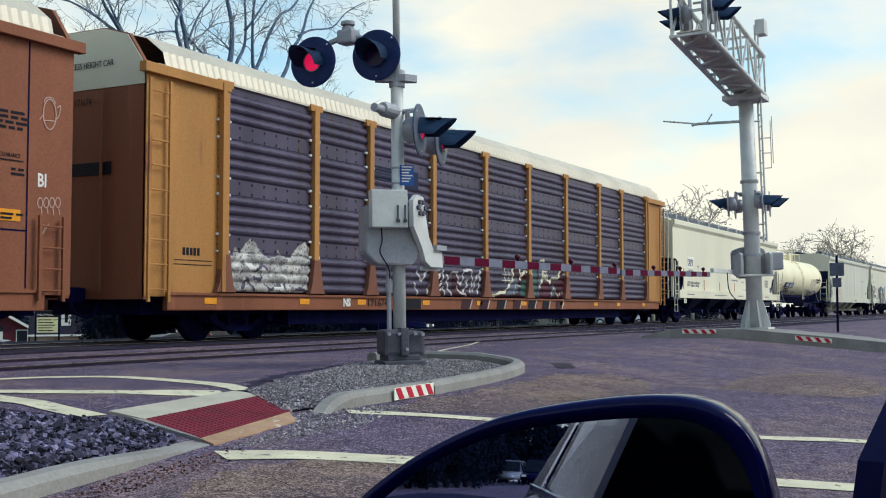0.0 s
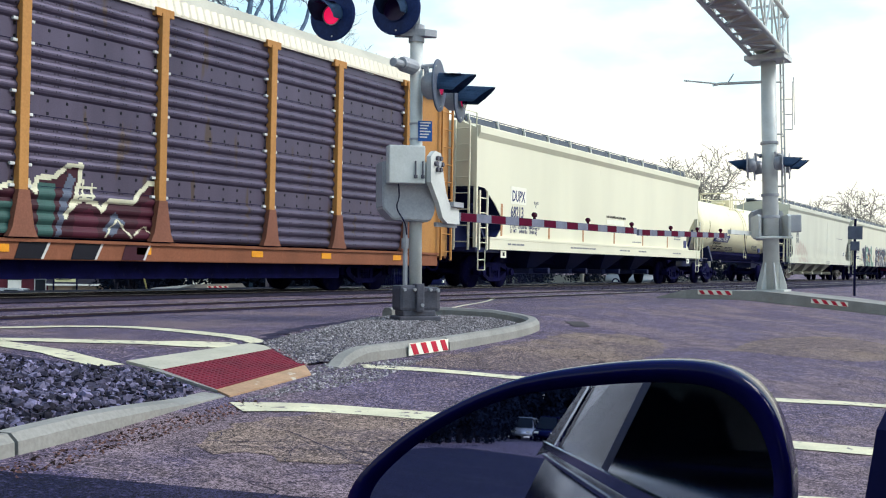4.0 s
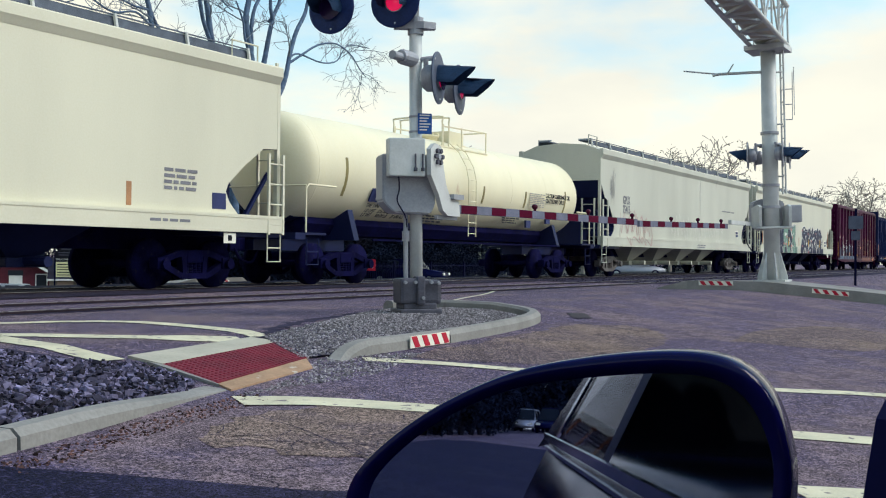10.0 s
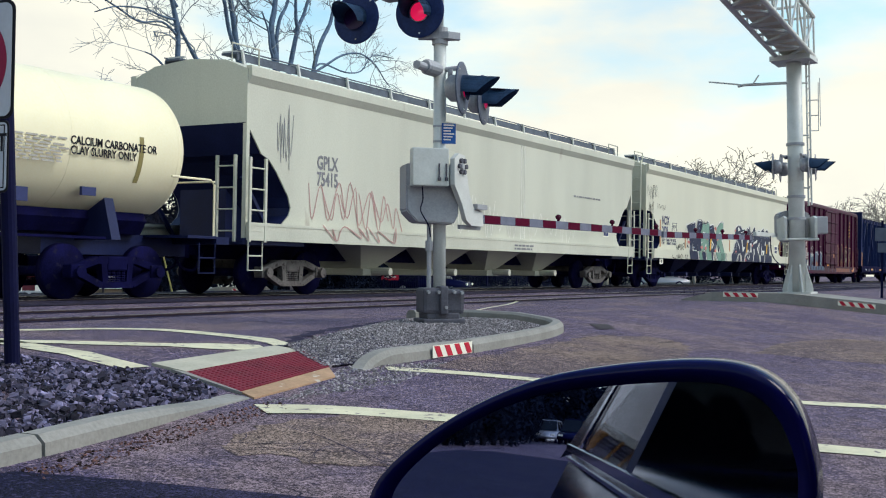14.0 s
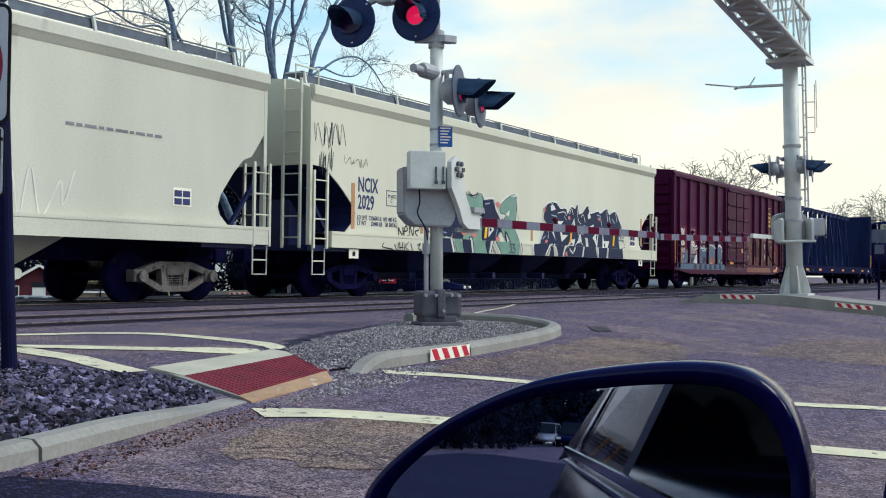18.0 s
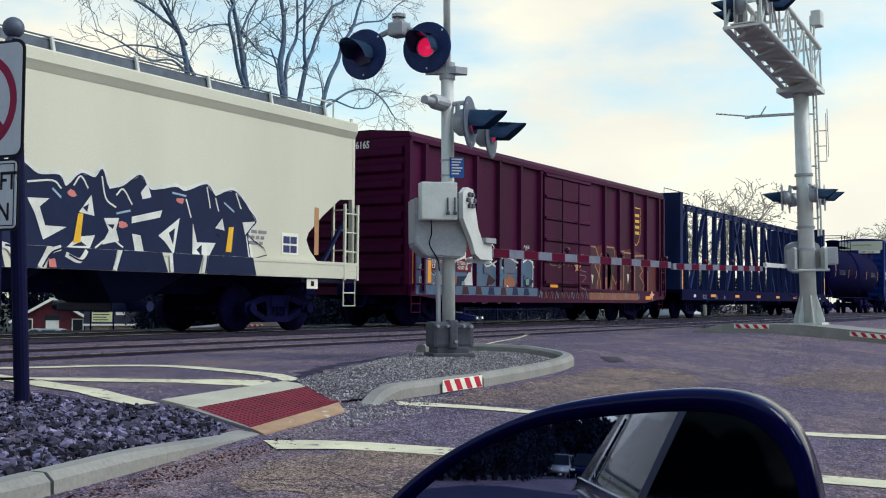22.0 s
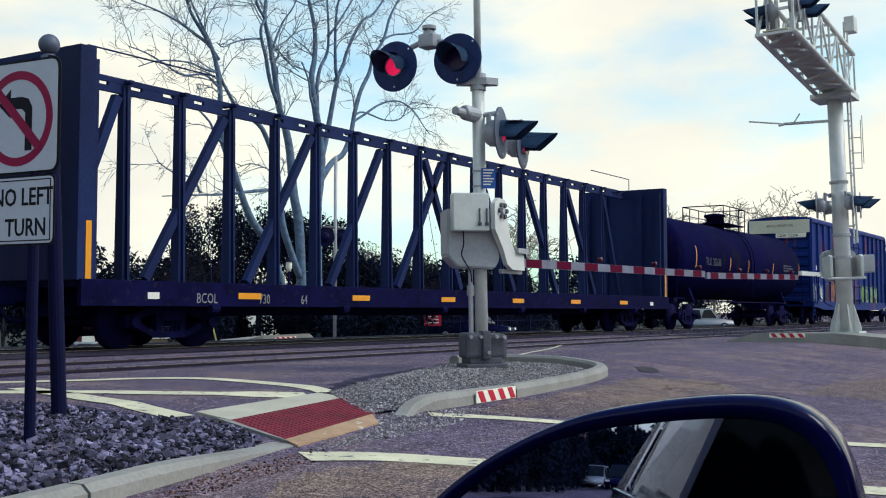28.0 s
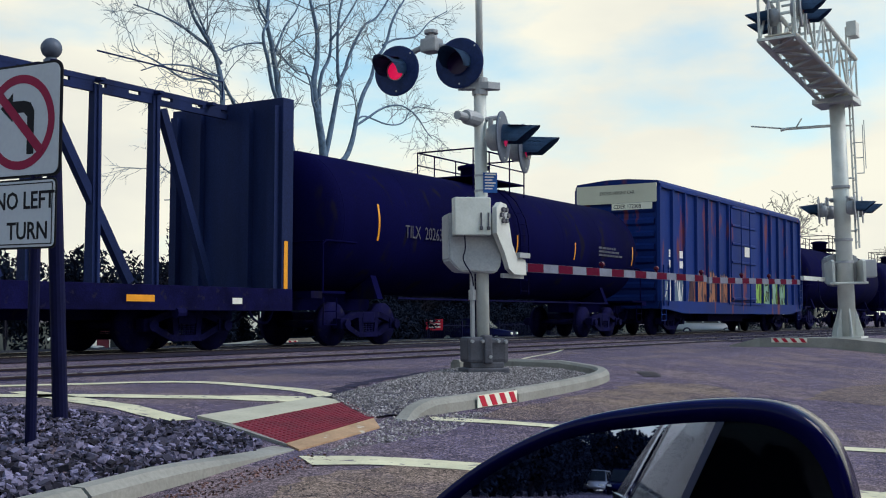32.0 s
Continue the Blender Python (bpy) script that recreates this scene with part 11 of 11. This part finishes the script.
    for k in range(16):
        evergreen(-102, -4 + 2.5 * k, 360 + k, 2.4, 2.4, "low dark bush at the end of the side road", M_LEAF, 2600, 0.20)
    for k in range(12):
        evergreen(-24 - 2.4 * k, 8.2, 320 + k, 1.5, 1.7 + 0.16 * k, "dark overgrown hedge between road and track", M_LEAF, 2400, 0.13)
    for k in range(16):
        evergreen(-54 - 2.7 * k, 12.9, 380 + k, 1.4, 2.5 + 0.10 * k, "dark overgrown hedge between road and track", M_LEAF, 2200, 0.15)
    for k in range(7):
        evergreen(-70 + 14 * k, -30 - 3 * (k % 3), 340 + k, 5.0, 9.0, "green tree on the near side of the road", M_LEAF, 900, 0.45, "evergreen_tree")


build_background()


# ---- the car from which the scene is seen ----
def build_own_car():
    fr = pose(0, 0, gz(0, 0), 0, 0, -10) @ pose(0, -0.086, 0)
    th = root("own_car", "black car with chrome window trim and black door mirror", "car", Matrix())
    def put(name, bm, mat, label="", smooth=False):
        ob = part(name, bm, mat, th, label, smooth)
        ob.matrix_basis = fr
        return ob
    # lower body: cross-sections along the car
    bm = bmesh.new()
    secs = [(-3.3, 0.10, 0.78), (-3.1, 0.24, 0.99), (-2.2, 0.28, 1.085), (-1.0, 0.28, 1.06), (-0.2, 0.28, 1.05), (0.1, 0.27, 1.05), (0.45, 0.20, 1.0), (0.9, 0.19, 0.96), (1.6, 0.20, 0.90), (2.3, 0.12, 0.78), (2.5, -0.1, 0.6)]
    rings = []
    for x, yl, zb in secs:
        yr = -1.34 - (yl - 0.28)
        rings.append([bm.verts.new((x, y, z)) for y, z in ((yl, zb), (yl + 0.07, zb - 0.16), (yl + 0.085, zb * 0.62), (yl + 0.05, 0.34), (yl - 0.05, 0.24), (yr + 0.05, 0.24), (yr - 0.05, 0.34), (yr - 0.085, zb * 0.62), (yr - 0.07, zb - 0.16), (yr, zb))])
    for a, b in zip(rings, rings[1:]):
        for j in range(10):
            bm.faces.new((a[j], a[(j + 1) % 10], b[(j + 1) % 10], b[j]))
    bm.faces.new(rings[0][::-1])
    bm.faces.new(rings[-1])
    bmesh.ops.recalc_face_normals(bm, faces=bm.faces[:])
    put("body", bm, M_CARPAINT, "glossy black body", True)
    # roof and pillars
    bm = bmesh.new()
    top = [(-1.55, 1.40), (-1.1, 1.475), (-0.3, 1.50), (0.5, 1.48), (0.85, 1.45)]
    rows = [[bm.verts.new((x, y, z - dz)) for y, dz in ((0.12, 0.03), (0.02, 0.0), (-1.08, 0.0), (-1.18, 0.03))] for x, z in top]
    for a, b in zip(rows, rows[1:]):
        for j in range(3):
            bm.faces.new((a[j], b[j], b[j + 1], a[j + 1]))
    bmesh.ops.solidify(bm, geom=bm.faces[:], thickness=0.03)
    put("roof", bm, M_CARPAINT)
    for y0, y1 in ((0.24, 0.12), (-1.30, -1.18)):
        for xa, za, xb, zb, w in ((1.75, 0.92, 0.85, 1.45, 0.07),):
            bm = bmesh.new()
            bar(bm, (xa, y0, za), (xb, y1, zb), 0.05, w)
            put("pillar", bm, M_RUBBER)
    # rear side windows behind the front doors, rear screen
    for sg, mid in ((1, 0.0), (-1, -1.06)):
        bm = bmesh.new()
        f = bm.faces.new([bm.verts.new((x, mid + sg * y, z)) for x, y, z in ((-2.02, 0.274, 1.09), (-0.90, 0.274, 1.06), (-0.86, 0.108, 1.46), (-1.80, 0.116, 1.44))])
        bmesh.ops.solidify(bm, geom=[f], thickness=0.005)
        put("side_window", bm, M_CARGLASS, "dark glossy side window")
        # pillar behind the front door, roof pillar, thin bright sash
        for nm, mat, pts in (("window_frame", M_LAMPBLUE, ((-0.91, 0.281, 1.06), (-0.80, 0.281, 1.06), (-0.76, 0.112, 1.46), (-0.88, 0.112, 1.46))),
                             ("roof_pillar", M_CARPAINT, ((-2.75, 0.281, 1.06), (-2.05, 0.281, 1.09), (-1.84, 0.116, 1.45), (-1.98, 0.116, 1.43))),
                             ("window_trim", M_CHROME, ((-2.07, 0.284, 1.09), (-1.99, 0.284, 1.09), (-1.78, 0.118, 1.45), (-1.85, 0.118, 1.45)))):
            bm = bmesh.new()
            f = bm.faces.new([bm.verts.new((x, mid + sg * y, z)) for x, y, z in pts])
            bmesh.ops.solidify(bm, geom=[f], thickness=0.006)
            put(nm, bm, mat)
    bm = bmesh.new()
    f = bm.faces.new([bm.verts.new(p) for p in ((-2.6, 0.18, 1.0), (-2.6, -1.24, 1.0), (-1.70, -1.1, 1.40), (-1.70, 0.04, 1.40))])
    bmesh.ops.solidify(bm, geom=[f], thickness=0.006)
    put("rear_screen", bm, M_CARGLASS)
    # chrome belt trim
    for z, h in ((0.0, 0.020), (-0.032, 0.008)):
        bm = bmesh.new()
        bar(bm, (-2.25, 0.289, 1.105 + z), (0.35, 0.291, 1.045 + z), 0.012, h)
        put("belt_trim", bm, M_CHROME, "chrome belt trim")
    # door sail and trim at the foot of the pillar
    bm = bmesh.new()
    slab(bm, [(0.584, 1.06), (0.598, 1.116), (0.62, 1.161), (0.678, 1.194), (0.786, 1.204), (0.842, 1.081)], 0.276, 0.290, "y")
    put("door_sail", bm, M_RUBBER, "black mirror corner trim")
    # seats
    for y0 in (-0.30, -1.05):
        bm = bmesh.new()
        box(bm, -0.62, -0.42, y0, y0 + 0.5, 0.55, 1.04, 0.05)
        put("seat", bm, M_RUBBER)
    bm = bmesh.new()
    box(bm, -1.5, -1.3, -1.2, 0.15, 0.6, 1.04, 0.05)
    put("rear_seat", bm, M_RUBBER)
    for x in (-2.2, 1.55):
        for y in (0.18, -1.24):
            bm = bmesh.new()
            lathe(bm, [(0.12, -0.11), (0.30, -0.12), (0.33, -0.09), (0.33, 0.09), (0.30, 0.12), (0.12, 0.11)], 24, "y", Matrix.Translation((x, y, 0.33)))
            put("wheel", bm, M_RUBBER)
    # door mirror
    c = Vector((0.672, 0.282, 0.556))
    u, v, n = Vector((0.154, -0.988, 0)), Vector((0.075, 0.012, 0.997)), Vector((-0.9852, -0.1535, 0.076))
    mm = Matrix((u.normalized(), v.normalized(), n.normalized())).transposed().to_4x4()
    mm.translation = c
    rim = curve_pts([(-0.148, -0.072, 0), (-0.156, -0.048, 0), (-0.146, -0.018, 0), (-0.102, 0.020, 0), (-0.044, 0.050, 0), (0.012, 0.064, 0), (0.070, 0.070, 0), (0.104, 0.064, 0), (0.126, 0.042, 0), (0.137, 0.0, 0), (0.130, -0.04, 0), (0.10, -0.078, 0), (0.0, -0.092, 0), (-0.10, -0.09, 0), (-0.148, -0.072, 0)], 6)[:-1]
    inner = curve_pts([(-0.130, -0.064, 0), (-0.138, -0.046, 0), (-0.130, -0.020, 0), (-0.092, 0.014, 0), (-0.042, 0.039, 0), (0.012, 0.050, 0), (0.066, 0.055, 0), (0.096, 0.050, 0), (0.115, 0.032, 0), (0.125, 0.0, 0), (0.119, -0.036, 0), (0.092, -0.066, 0), (0.0, -0.079, 0), (-0.092, -0.077, 0), (-0.130, -0.064, 0)], 6)[:-1]
    m = Vector((-0.01, -0.01, 0))
    bm = bmesh.new()
    layers = [[(p, 0.0) for p in inner], [(p.lerp(q, 0.35), 0.010) for p, q in zip(inner, rim)], [(p.lerp(q, 0.8), 0.011) for p, q in zip(inner, rim)], [(q, 0.002) for q in rim], [(q.lerp(m, -0.015), -0.018) for q in rim], [(q.lerp(m, 0.06), -0.05) for q in rim], [(q.lerp(m, 0.28), -0.08) for q in rim], [(q.lerp(m, 0.65), -0.097) for q in rim], [(q.lerp(m, 0.98), -0.102) for q in rim]]
    rr = [[bm.verts.new((p.x, p.y, h)) for p, h in lay] for lay in layers]
    k = len(inner)
    for a, b in zip(rr, rr[1:]):
        for j in range(k):
            bm.faces.new((a[j], a[(j + 1) % k], b[(j + 1) % k], b[j]))
    bm.faces.new(rr[-1])
    bmesh.ops.recalc_face_normals(bm, faces=bm.faces[:])
    case = part("mirror_housing", bm, M_MIRRORCASE, th, "glossy black rounded mirror housing", True)
    case.matrix_basis = mm
    bm = bmesh.new()
    bm.faces.new([bm.verts.new((p.x * 1.01, p.y * 1.01, 0.002)) for p in inner])
    part("mirror_glass", bm, M_MIRROR, case, "flat mirror glass")
    bm = bmesh.new()
    bar(bm, (0.66, 0.42, 1.03), (0.68, 0.29, 1.01), 0.10, 0.05)
    put("mirror_arm", bm, M_MIRRORCASE)


build_own_car()


# ---- what moves ----
def motions():
    for thing, s in MOVERS:
        walk(thing, [(t, pose(s - SPEED * t, TRACK_Y, 0.034)) for t in (0.0, 16.0, 32.0)])
    # added covers swing by turns, so the ever-lit crossing lamps seem to blink
    half, first = 0.658, 0.615
    for sh, flash in BLINK_COVERS:
        rows, k = [], 0
        lit = flash == 0
        rows.append((0.0, pose(0, -0.054, 0.122, -86 if lit else 0)))
        while first + half * k < 31.9:
            t = first + half * k
            for dt, state in ((-0.04, lit), (0.04, not lit)):
                rows.append((t + dt, pose(0, -0.054, 0.122, -86 if state else 0)))
            lit = not lit
            k += 1
        rows.append((32.0, pose(0, -0.054, 0.122, -86 if lit else 0)))
        walk(sh, rows)
    n = 272
    for w, dx in WHEELS:
        walk(w, [(32.0 * k / n, pose(dx, 0, 0.46, 0, -math.degrees(SPEED * 32.0 * k / n / 0.46), 0)) for k in range(n + 1)])


motions()
